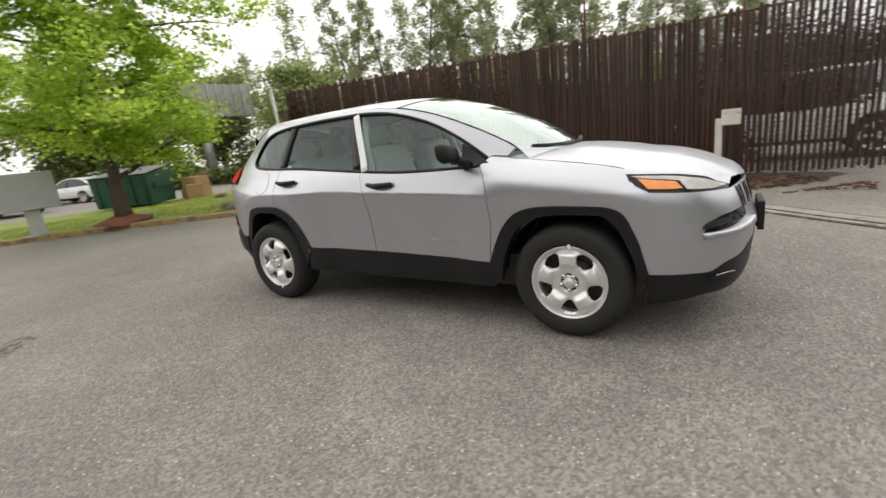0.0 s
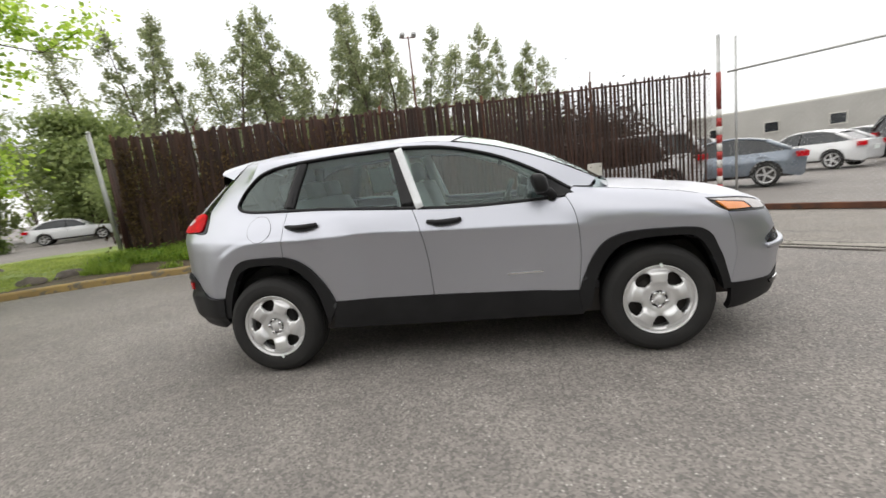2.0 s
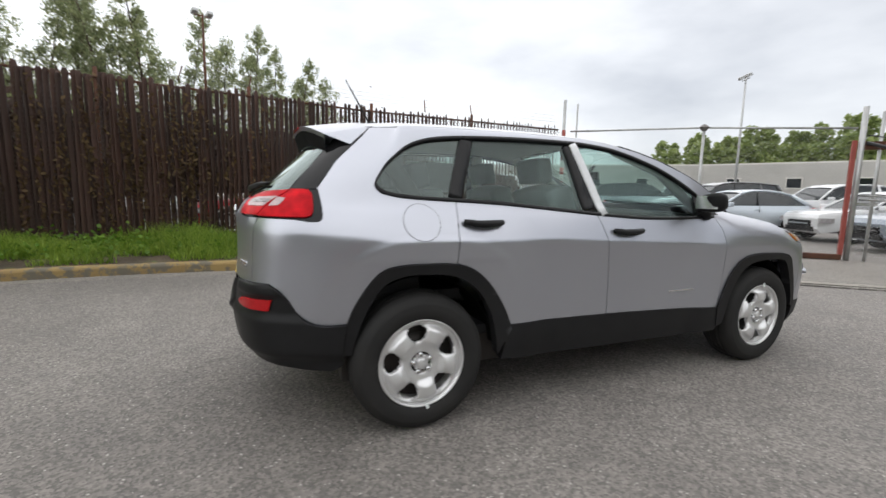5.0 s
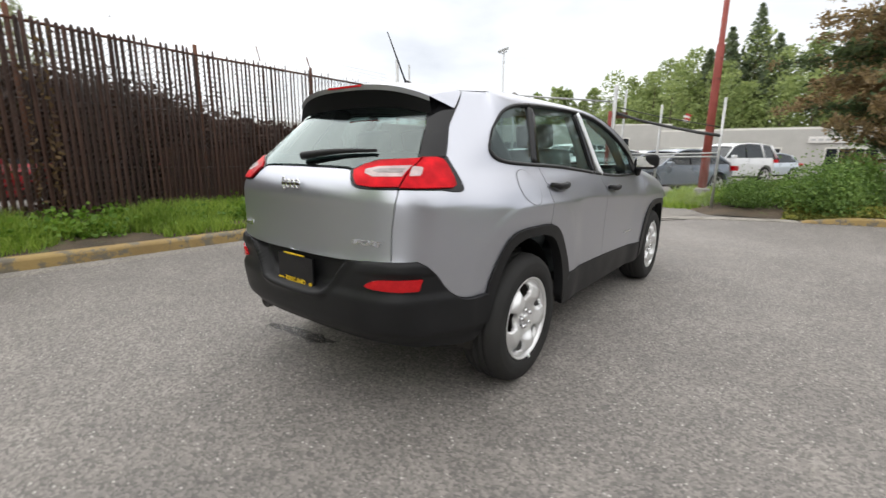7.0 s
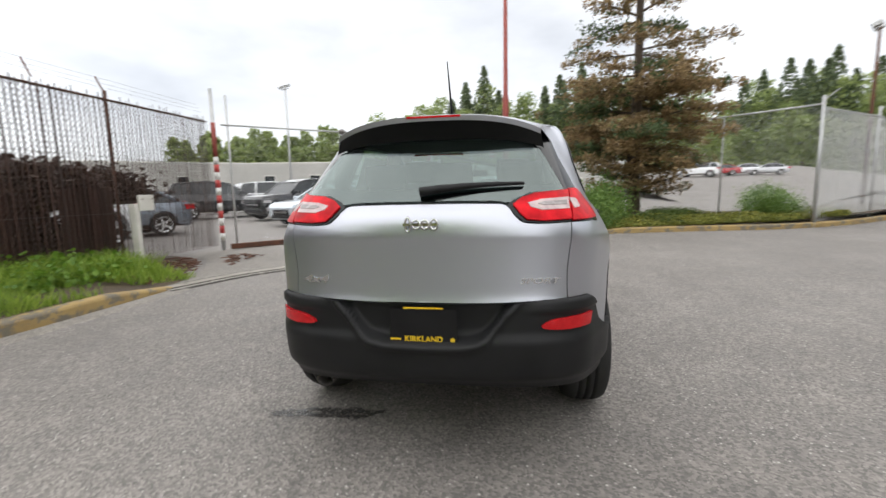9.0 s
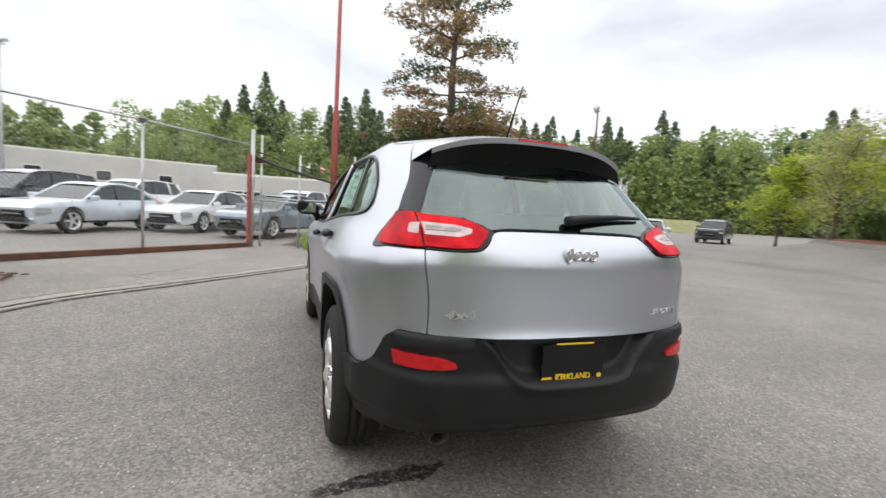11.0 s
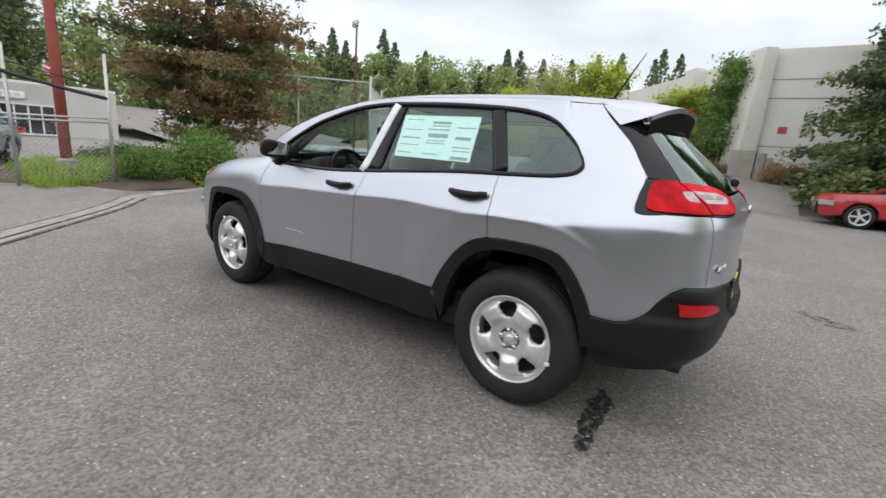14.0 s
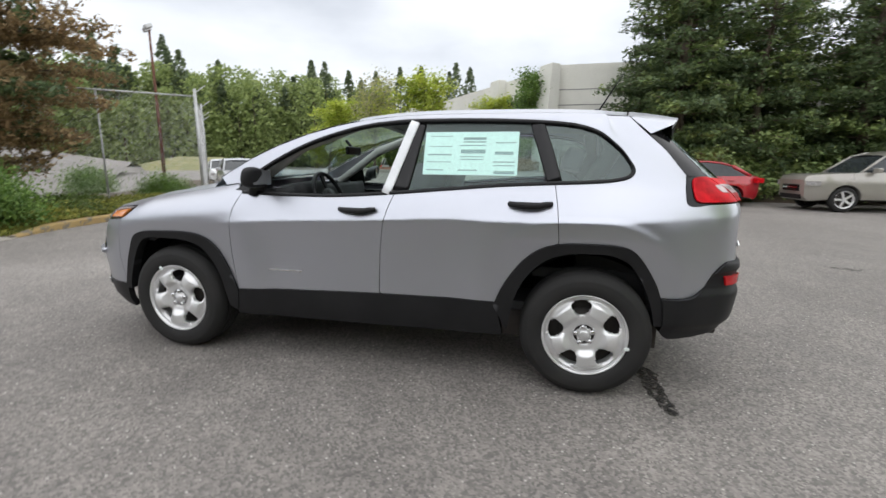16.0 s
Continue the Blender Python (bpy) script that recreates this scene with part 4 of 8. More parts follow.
def bush(name, seed, rx, ry, h, n, size, material, label, flat=0.2, group="", category="shrub"):
    rng = random.Random(seed)
    t = thing(name, label, category, None, group)
    stems, crown = Geo(), Geo()
    lumps = []
    for _ in range(int(9 + rx * ry * 3)):
        a, r = rng.uniform(0, 6.28), math.sqrt(rng.random())
        lumps.append(Vector((math.cos(a) * r * rx * 0.8, math.sin(a) * r * ry * 0.8, h * rng.uniform(0.25, 0.85) * (1 - 0.45 * r))))
    for p in lumps:
        stems.tube([(p.x * 0.3, p.y * 0.3, 0), tuple(p * 0.6), tuple(p)], [0.02, 0.014, 0.004], 4, False)
    for _ in range(n):
        p = rng.choice(lumps)
        s = 0.28 * h
        q = p + Vector((rng.gauss(0, s), rng.gauss(0, s), rng.gauss(0, s * 0.8)))
        if q.z > 0.02:
            leaves(crown, rng, [q], size, flat, 1.5)
    part("stems", stems, M["bark"], t)
    part("leaves", crown, material, t)
    return t


def place(t, x, y, z=0.0, turn=0.0, scale=1.0, sz=None):
    t.scale = (scale, scale, sz or scale)
    t.matrix_basis = pose(x, y, z, 0, 0, turn) @ Matrix.Diagonal((scale, scale, sz or scale, 1))
    return t


def repeat(t, x, y, z=0.0, turn=0.0, scale=1.0, sz=None, label=""):
    c = copy_thing(t, pose(x, y, z, 0, 0, turn))
    c.matrix_basis = pose(x, y, z, 0, 0, turn) @ Matrix.Diagonal((scale, scale, sz or scale, 1))
    if label:
        c["label"] = label
    return c


# bright young tree on the lawn
place(broad_tree("lawn_tree", 21, 8.6, 3.5, 0.16, 0.135, 60000, 0.095, M["maple"], "bright green young tree on the lawn, low wide crown", 0.28, 0.25, 0.55, 28), -10.75, 1.9, 0.12, 40)
# row of tall poplars well behind the fence
pop_a = poplar_tree("poplar", 5, 22, 4.0, 0.26, 8500, 0.20, "tall grey-green poplar with gaps in its crown")
pop_b = poplar_tree("poplar", 8, 24, 3.2, 0.24, 8000, 0.20, "tall slim poplar, thin towards the top")
pop_c = poplar_tree("poplar", 13, 18, 3.5, 0.2, 4800, 0.19, "airy poplar with pale new leaves")
place(pop_a, -24.4, 51, 0, 0, 1.15)
place(pop_b, -18.0, 58, 0, 40, 1.15)
place(pop_c, 8.1, 55.4, 0, 10, 0.85)
for src, x, y, h, trn in ((pop_c, -39.5, 37, 0.98, 70), (pop_a, -35.8, 40.5, 0.86, 30), (pop_b, -33.5, 44.5, 0.84, 120), (pop_a, -29.6, 46.5, 0.95, 200),
                          (pop_c, -27.0, 50, 1.12, 20), (pop_b, -21.5, 55.5, 0.82, 310), (pop_a, -12.6, 57.5, 1.0, 80), (pop_c, -15.2, 60, 1.05, 160),
                          (pop_b, -8.6, 58, 0.80, 250), (pop_c, -5.2, 59, 1.0, 300), (pop_a, -2.2, 57.5, 0.84, 140), (pop_b, 1.2, 58.5, 0.74, 15)):
    repeat(src, x, y, 0, trn, h * 1.1)
for src, x, y, h, trn in ((pop_a, 3.6, 57, 0.74, 220), (pop_c, -44, 33.5, 0.7, 110), (pop_c, -31.5, 49, 1.0, 77), (pop_a, -26.2, 54, 0.9, 10),
                          (pop_c, -20.0, 60, 1.05, 200), (pop_b, -15.0, 55.5, 0.95, 130), (pop_c, -10.6, 62, 0.95, 44), (pop_c, -0.4, 60, 0.9, 99),
                          (pop_c, 5.6, 58.5, 0.8, 12), (pop_b, -37.6, 43, 0.85, 280), (pop_c, -23.2, 57, 1.02, 33), (pop_b, -25.6, 59.5, 0.8, 190),
                          (pop_c, -7.2, 60.5, 0.95, 260)):
    repeat(src, x, y, 0, trn, h * 1.1)
# under-storey below the poplars and the trees behind the lawn
und = broad_tree("roadside_tree", 31, 7.5, 3.4, 0.16, 0.05, 15000, 0.20, M["forest"], "leafy mid-green tree beside the far road", 0.5, 0.6, 0.2, 18, group="roadside trees")
place(und, -18.5, 18.0, 0, 0, 0.6)
for x, y, s, a in [(-23.5, 22.5, 0.72, 50), (-28, 24, 1.15, 100), (-38, 16, 1.1, 20), (-43, 13, 1.2, 70), (-46, 6, 1.3, 140), (-40, 24, 1.3, 10), (-33, 30, 1.25, 33), (-48, 0, 1.3, 80), (-12.8, 18.5, 0.45, 10), (-16.0, 24, 0.6, 250),
                   (-26, 40, 0.9, 90), (-14, 46, 1.0, 180), (-4, 48, 0.9, 30), (4, 46, 0.8, 60), (-20, 44, 1.05, 310), (-52, -10, 1.4, 40), (-50, 18, 1.5, 75)]:
    repeat(und, x, y, 0, a, s)
hb = bush("roadside_hedge", 3, 4.2, 0.9, 1.2, 5000, 0.16, M["hedge"], "low dark hedge beside the far road", group="roadside hedges")
place(hb, -27.5, 13.2, 0, 35)
repeat(hb, -33, 15.5, 0, 20)
for x, y, a in ((-40, 7, 80), (-41, 0, 95), (-39, -6, 100), (-36, 13, 50)):
    repeat(hb, x, y, 0, a, 1.5)

# the large browning spruce and the shrubs round it
SKIRT = [(0.9, 1.7, 6, 0.0), (1.4, 2.3, 7, 0.0), (2.0, 2.6, 7, 0.05), (2.5, 3.1, 8, 0.05), (3.0, 3.3, 8, 0.08), (3.5, 3.1, 8, 0.1), (4.0, 2.8, 7, 0.12), (4.5, 2.2, 6, 0.15)]
PADS = [(5.5, 3.0, 4, 0.05), (6.3, 3.2, 4, 0.12), (7.2, 2.9, 4, 0.16), (8.1, 2.7, 4, 0.2), (9.0, 2.2, 4, 0.25), (9.9, 1.8, 4, 0.3), (10.7, 1.3, 4, 0.35), (11.5, 0.85, 4, 0.45), (12.2, 0.45, 4, 0.7)]
place(bough_conifer("brown_spruce", 17, 12.8, 0.22, SKIRT + PADS, 0.062, [M["brown_needle"], M["brown_needle"], M["brown_needle"], M["needle"]], "large spruce with rust-brown dying needles", "", 0.085, 80.0), 12.0, -4.4, 0.2, 25)
sh_a = bush("shrub", 41, 0.95, 0.85, 1.15, 11000, 0.05, M["shrub"], "fresh green shrub at the kerb", group="kerbside shrubs")
sh_b = bush("shrub", 43, 1.3, 0.9, 0.75, 9500, 0.048, M["hedge"], "low spreading dark green shrub at the kerb", group="kerbside shrubs")
place(sh_a, 8.75, -2.35, 0.13, 0, 0.85, 0.8)
place(sh_b, 9.5, -4.2, 0.13, 20, 0.8, 0.36)
brn = bush("dry_shrub", 47, 0.75, 0.6, 0.8, 5000, 0.05, M["brown_needle"], "rust-brown dry shrub at the building's foot", group="dry shrubs")
place(brn, -2.5, -20.1, 0.85, 0)
repeat(brn, 0.4, -21.4, 0.95, 70, 1.1, 0.8)
repeat(brn, -4.2, -20.4, 0.5, 140, 1.0, 0.9)
repeat(sh_a, 9.7, -3.0, 0.18, 90, 0.7, 0.95)
repeat(sh_b, 10.2, -4.9, 0.2, 110, 0.8, 0.4)
repeat(sh_a, 10.1, -7.75, 0.2, 200, 0.62)
repeat(sh_a, 8.75, -1.2, 0.15, 140, 0.55)
repeat(sh_b, 11.8, -2.0, 0.2, 40, 1.1, 0.6)
repeat(sh_a, 17.0, -11.0, 0.0, 80, 0.9)

# low weeds and ground ivy along the kerb
M["ivy"] = leaf("yellowing_ground_ivy", (0.10, 0.13, 0.025), (0.34, 0.33, 0.07), 0.35, 0.7)
rng = random.Random(67)
gg = Geo()
for _ in range(15000):
    y = rng.uniform(-9.6, -1.9)
    x = 7.72 + max(0.0, (-2.0 - y) * 0.20) + 0.12 + abs(rng.gauss(0, 0.75)) + (0.25 * max(0, -7.4 - y))
    if x > 10.9:
        continue
    swell = 0.5 + 0.5 * noise.noise(Vector((x * 1.3, y * 1.3, 5.0)))
    leaves(gg, rng, [(x, y, bank_z(x, y) + 0.01 + 0.24 * swell * rng.random() * min(1.0, (x - 7.72 - max(0.0, (-2.0 - y) * 0.20)) / 0.5 + 0.25))], 0.055, 0.3, 1.5)
tagged(part("ground_ivy", gg, M["ivy"]), "low yellow-green ground ivy and weeds behind the kerb", "weeds", "", "stuff")

# dark conifers on the south bank, behind the parked cars
def tier_list(height, spread, gap, per, shape):
    return [(gap * (k + 1), spread * (1 - (gap * (k + 1) / (height + 0.3)) ** shape) + 0.25, per, 0.02 + 0.3 * (gap * k / height)) for k in range(int(height / gap) - 1)]


con_a = bough_conifer("bank_conifer", 23, 11.5, 0.24, tier_list(11.5, 3.4, 0.50, 6, 1.1), 0.08, [M["needle"], M["needle"], M["needle_tip"]], "dense dark green conifer with paler branch tips", "bank conifers", 0.10, 44.0)
con_b = bough_conifer("bank_conifer", 29, 10.0, 0.22, tier_list(10.0, 3.0, 0.46, 6, 1.0), 0.08, [M["needle"], M["needle_tip"]], "dense conifer with light green tips", "bank conifers", 0.10, 44.0)
place(con_a, -6.2, -17.6, 0.2, 0, 1.08)
place(con_b, -9.2, -17.9, 0.2, 60, 1.05)
repeat(con_a, -12.6, -17.4, 0.2, 100, 0.95)
repeat(con_b, -16.0, -17.8, 0.2, 200, 1.1)
repeat(con_a, -19.5, -17.5, 0.2, 250, 1.1)
for x, y, a, k in ((-5.9, -19.5, 80, 1.1), (-7.7, -19.7, 30, 1.2), (-10.9, -19.9, 150, 1.15), (-14.3, -19.7, 280, 1.2)):
    repeat(con_b if x < -10 else con_a, x, y, 0.25, a, k)
jun = bush("juniper", 51, 1.9, 1.0, 1.35, 6500, 0.11, M["needle_tip"], "spreading green juniper behind the parked cars", 0.5, "bank junipers")
place(jun, -5.0, -16.0, 0.12, 0)
for x, a, s in ((-7.8, 50, 1.05), (-10.7, 120, 0.95), (-13.6, 200, 1.1), (-16.5, 260, 1.0)):
    repeat(jun, x, -16.1, 0.12, a, s)
light = broad_tree("young_birch", 61, 8.2, 1.7, 0.09, 0.1, 8000, 0.14, M["shrub"], "slender light green tree against the building", 0.9, 0.42, 0.2, 22)
place(light, 0.6, -22.6, 0.95, 0, 0.68)
repeat(light, -18.5, -14.8, 0.1, 100, 1.0, label="broad light green tree above the parked cars")

# young yellow-green trees and clipped hedge on the mulch island
yel = broad_tree("island_tree", 71, 5.6, 2.2, 0.09, 0.20, 9000, 0.13, M["yellow_leaf"], "young yellow-green tree on the mulch island", 0.42, 0.26, 0.75, 22, group="island trees")
place(yel, 5.6, -20.6, 0.95, 0, 0.88)
repeat(yel, 3.0, -24.8, 1.05, 130, 0.8)
pale = broad_tree("island_tree", 73, 5.2, 2.0, 0.09, 0.12, 2400, 0.10, M["yellow_leaf"], "thin pale tree with catkins on bare twigs", 0.9, 0.3, 0.2, 26, (M["pale_leaf"], 10), group="island trees")
place(pale, 8.6, -20.6, 0.9, 40, 0.9)
repeat(yel, 13.5, -24.5, 0.1, 80, 0.95, label="young yellow-green tree beyond the side road")
def clipped(name, seed, rx, ry, h, n, size, material, label, group):
    """A hedge cut to a rounded block: stems inside, and small leaves close to its cut face."""
    rng = random.Random(seed)
    t = thing(name, label, "hedge", None, group)
    stems, crown = Geo(), Geo()
    for _ in range(26):
        x, y = rng.uniform(-0.8, 0.8) * rx, rng.uniform(-0.8, 0.8) * ry
        stems.tube([(x * 0.9, y * 0.9, 0), (x, y, h * 0.85)], [0.02, 0.008], 4, False)
    for _ in range(n):
        d = Vector((rng.gauss(0, 1), rng.gauss(0, 1), rng.gauss(0, 1))).normalized()
        k = (abs(d.x) ** 3.4 + abs(d.y) ** 3.4 + abs(d.z) ** 3.4) ** (-1 / 3.4) * (1 - abs(rng.gauss(0, 0.05)))
        p = Vector((d.x * k * rx, d.y * k * ry, h * 0.5 + d.z * k * h * 0.5))
        p += d * 0.05 * noise.noise(p * 2.2 + Vector((seed, 0, 0)))
        if p.z > 0.02:
            leaves(crown, rng, [p], size, 0.1, 1.5)
    part("stems", stems, M["bark"], t)
    part("leaves", crown, material, t)
    return t


for i, (x, y, a) in enumerate(((5.2, -21.6, -4), (7.2, -22.4, -18))):
    hd = clipped("clipped_hedge", 80 + i, 1.3, 1.0, 1.3, 9000, 0.065, M["hedge"], "dense clipped dark green hedge on the island", "island hedges")
    place(hd, x, y, rise(x, y) + 0.1, a)

# dead brown growth behind the slats
rng = random.Random(91)
for i in range(9):
    x = -8.2 + i * 1.32
    tall = {3: 0.92, 4: 0.75, 5: 0.65, 6: 0.6, 7: 0.5, 8: 0.45}.get(i, 1.0)
    b = bush("dead_thicket", 100 + i, 1.05, 0.45, 1.5, 12000, 0.13, M["dead_leaf"], "dry brown thicket hanging behind the fence", 0.1, "dead thicket")
    place(b, x, 7.0 + rng.uniform(-0.05, 0.1), 1.02 + rng.uniform(-0.1, 0.15) - (0.9 if i < 2 else 0), rng.uniform(0, 14) - 7, 1.0, 1.02 * tall)
    b.matrix_basis = b.matrix_basis @ Matrix.Diagonal((1, 0.5, 1, 1))

# dry vines that hang on the fence's face
M["vine"] = leaf("dry_vine_leaves", (0.075, 0.045, 0.026), (0.20, 0.135, 0.065), 0.4, 0.8)
gg = Geo()
for _ in range(130):
    x = FX0 + 0.15 + 7.0 * rng.random() ** 1.7
    top = slat_top(x) - rng.uniform(0.0, 1.5)
    n = rng.randint(12, 46)
    for k in range(n):
        z = top - k * 0.045
        if z < 0.25:
            break
        x += rng.gauss(0, 0.012)
        leaves(gg, rng, [(x + rng.gauss(0, 0.02), FY - 0.055 - abs(rng.gauss(0, 0.02)), z)], 0.045, 0.0, 1.9)
tagged(part("vines", gg, M["vine"]), "dry brown and olive vines hanging on the slats", "vines", "", "stuff")

for i, x in enumerate((-0.9, 0.25, 1.25)):
    b = bush("dead_thicket", 120 + i, 0.75, 0.45, 1.25, 6500, 0.11, M["dead_leaf"], "low dry brown thicket behind the fence", 0.1, "dead thicket")
    place(b, x, 6.95, 0.05, 0, 1.0, 0.9)
    b.matrix_basis = b.matrix_basis @ Matrix.Diagonal((1, 0.5, 1, 1))

for i, (x, y, a) in enumerate(((2.4, 25.0, 10), (4.3, 27.0, 80), (6.3, 26.0, 150))):
    b = bush("lot_thicket", 130 + i, 2.0, 1.6, 4.5, 24000, 0.12, M["dead_leaf"], "tall brown thicket at the back of the lot", 0.1, "lot thickets")
    place(b, x, y, 0, a)

# wooded hillsides, far off
def woods(name, seed, line, rows, depth, h, material, label, rise, n_leaf=170, size=1.0, spire=False, least=0.6):
    rng = random.Random(seed)
    crown, wood = Geo(), Geo()
    pts = along([Vector((*p, 0)) for p in line], 4.0 if spire else 3.3)
    d0 = (pts[-1] - pts[0]).normalized()
    back = Vector((d0.y, -d0.x, 0))
    if back.dot(pts[len(pts) // 2]) < 0:
        back = -back
    for p in pts:
        for r in range(rows):
            q = p + back * (r * depth + rng.uniform(-2, 2)) + d0 * rng.uniform(-1.6, 1.6)
            z = rise * r + rng.uniform(-0.5, 0.5)
            hh = h * rng.uniform(least, 1.18)
            wood.tube([(q.x, q.y, -0.5), (q.x, q.y, z + hh * 0.8)], [0.3, 0.08], 5, False)
            for _ in range(n_leaf):
                f = rng.random()
                a = rng.uniform(0, 6.283)
                if spire:
                    tiers = max(6, int(hh / 1.3))
                    f = (int(f * tiers) + 0.8 * rng.random()) / tiers
                    w = (hh * 0.25 * (1 - f) ** 0.85 + 0.15) * math.sqrt(rng.random())
                    drop = -0.3 * w
                else:
                    w = hh * 0.34 * math.sqrt(max(0.03, 1 - (f * 1.1 - 0.2) ** 2)) * math.sqrt(rng.random()) * (0.75 + 0.5 * noise.noise(Vector((q.x * 0.7, q.y * 0.7, f * 6 + a))))
                    drop = rng.gauss(0, 0.3)
                leaves(crown, rng, [(q.x + w * math.cos(a), q.y + w * math.sin(a), z + hh * (0.04 + 0.96 * f) + drop)], size, 0.3, 1.3)
    t = thing(name, label, "woods", None, "", "stuff")
    part("trunks", wood, M["bark"], t)
    part("crowns", crown, material, t)
    return t


woods("far_woods", 201, [(112, 98), (130, 68), (143, 32), (147, 0)], 3, 9, 11, M["forest"], "distant wooded ridge, mixed green", 5.5, 420, 1.1)
woods("hill_woods", 203, [(100, 34), (98, 12), (97, -14), (90, -40)], 3, 9, 14, M["forest"], "leafy green hillside behind the car lot", 5.5, 1100, 0.48)
woods("hill_conifers", 205, [(111, 16), (110, 4)], 2, 6, 24, M["forest_dark"], "dark tall firs on the hillside", 3.5, 1100, 0.7, True, 0.8)
woods("hill_conifers", 207, [(106, -7), (104, -22)], 2, 6, 26, M["forest_dark"], "dark tall firs on the hillside", 3.5, 1100, 0.7, True, 0.75)
woods("east_woods", 209, [(138, -50), (108, -76), (87, -97), (66, -112), (42, -124)], 3, 9, 20, M["forest"], "mid-green wood beyond the side road", 3.5, 1300, 0.66)
woods("east_conifers", 211, [(134, -62), (102, -90), (76, -112), (48, -128), (20, -138)], 2, 9, 27, M["forest_dark"], "dark fir wood beyond the side road", 3.0, 1100, 0.75, True, 0.5)

# ---- the silver car: a mid-size five-door ----
M["paint"] = surf("silver_metallic_paint", (0.485, 0.50, 0.552), (0.515, 0.53, 0.582), 0.8, 900, 0.33, metal=0.84, bumps=0.012, dist=0.0004, coat=0.28, rvar=0.02)
M["plastic"] = surf("black_moulded_plastic", (0.012, 0.012, 0.013), (0.018, 0.018, 0.019), 5, 500, 0.46, bumps=0.12, dist=0.0006, rvar=0.05, spec=0.22)
M["trim"] = surf("satin_black_trim", (0.008, 0.008, 0.009), (0.013, 0.013, 0.014), 5, 300, 0.30, bumps=0.02, rvar=0.04, spec=0.22)
M["matt_black"] = surf("matt_black_plastic", (0.006, 0.006, 0.006), (0.010, 0.010, 0.010), 5, 300, 0.8, bumps=0.05, spec=0.1)
M["gloss_black"] = surf("gloss_black", (0.008, 0.008, 0.009), (0.012, 0.012, 0.013), 5, 300, 0.08, bumps=0, rvar=0.02, spec=0.28)
M["tyre"] = surf("tyre_rubber", (0.020, 0.020, 0.020), (0.032, 0.031, 0.030), 6, 220, 0.75, bumps=0.25, dist=0.001, spec=0.25)
M["wheel"] = surf("silver_wheel_paint", (0.72, 0.72, 0.72), (0.80, 0.80, 0.80), 4, 300, 0.34, metal=0.55, bumps=0.02, coat=0.4, rvar=0.04)
M["steel_dark"] = surf("dark_steel", (0.03, 0.028, 0.026), (0.07, 0.06, 0.055), 9, 120, 0.6, metal=0.5, bumps=0.2)
M["chrome"] = surf("chrome", (0.75, 0.75, 0.76), (0.82, 0.82, 0.83), 5, 200, 0.12, metal=1.0, bumps=0, rvar=0.04)
M["film"] = surf("white_protective_film", (0.78, 0.80, 0.82), (0.84, 0.86, 0.88), 3, 60, 0.35, bumps=0.05, rvar=0.05)
M["red_lens"] = surf("red_lamp_lens", (0.34, 0.003, 0.008), (0.80, 0.012, 0.022), 11, 160, 0.34, bumps=0.12, dist=0.001, coat=0.0, rvar=0.04, spec=0.09)
M["deep_red"] = surf("deep_red_reflector", (0.46, 0.008, 0.012), (0.58, 0.014, 0.018), 40, 260, 0.22, bumps=0.25, dist=0.001, coat=0.1, spec=0.3, rvar=0.04)
M["clear_lens"] = surf("clear_lamp_lens", (0.33, 0.31, 0.31), (0.52, 0.50, 0.50), 16, 160, 0.12, metal=0.2, bumps=0.15, dist=0.001, coat=0.25, rvar=0.04)
M["pale_lens"] = surf("pale_reversing_lens", (0.44, 0.34, 0.34), (0.62, 0.50, 0.50), 22, 160, 0.2, bumps=0.15, dist=0.001, rvar=0.04, spec=0.3)
M["amber"] = surf("amber_lens", (0.72, 0.20, 0.02), (0.85, 0.28, 0.04), 16, 160, 0.14, bumps=0.15, dist=0.001, coat=1.0, rvar=0.04)
M["grey_core"] = surf("grey_lamp_core", (0.25, 0.22, 0.22), (0.36, 0.33, 0.33), 22, 160, 0.25, bumps=0.1, dist=0.001, spec=0.3)
M["cabin"] = surf("dark_cabin_plastic", (0.020, 0.021, 0.023), (0.032, 0.033, 0.036), 4, 200, 0.6, bumps=0.1)
M["seat_cloth"] = surf("grey_seat_cloth", (0.17, 0.175, 0.18), (0.24, 0.245, 0.25), 8, 350, 0.95, bumps=0.2, dist=0.001)
M["headliner"] = surf("pale_headliner", (0.42, 0.42, 0.40), (0.50, 0.50, 0.48), 4, 300, 0.95, bumps=0.1)
M["paper"] = surf("white_sticker_paper", (0.88, 0.95, 0.92), (0.92, 0.97, 0.95), 3, 60, 0.5, bumps=0)
M["print"] = surf("grey_print", (0.28, 0.33, 0.33), (0.40, 0.45, 0.45), 30, 200, 0.6, bumps=0)
M["yellow"] = surf("yellow_print", (0.72, 0.46, 0.01), (0.80, 0.54, 0.02), 9, 60, 0.45, bumps=0)
M["tint"] = glass("tinted_glass", (0.82, 0.98, 0.95), 1.5, 0.0, 0.015)
M["screen"] = glass("windscreen_glass", (0.80, 0.93, 0.89), 1.5, 0.0, 0.24)
M["dark_tint"] = glass("darker_tinted_glass", (0.42, 0.52, 0.50), 1.5, 0.0, 0.05)
M["rear_tint"] = glass("rear_glass", (0.22, 0.29, 0.28), 1.5, 0.0, 0.11)


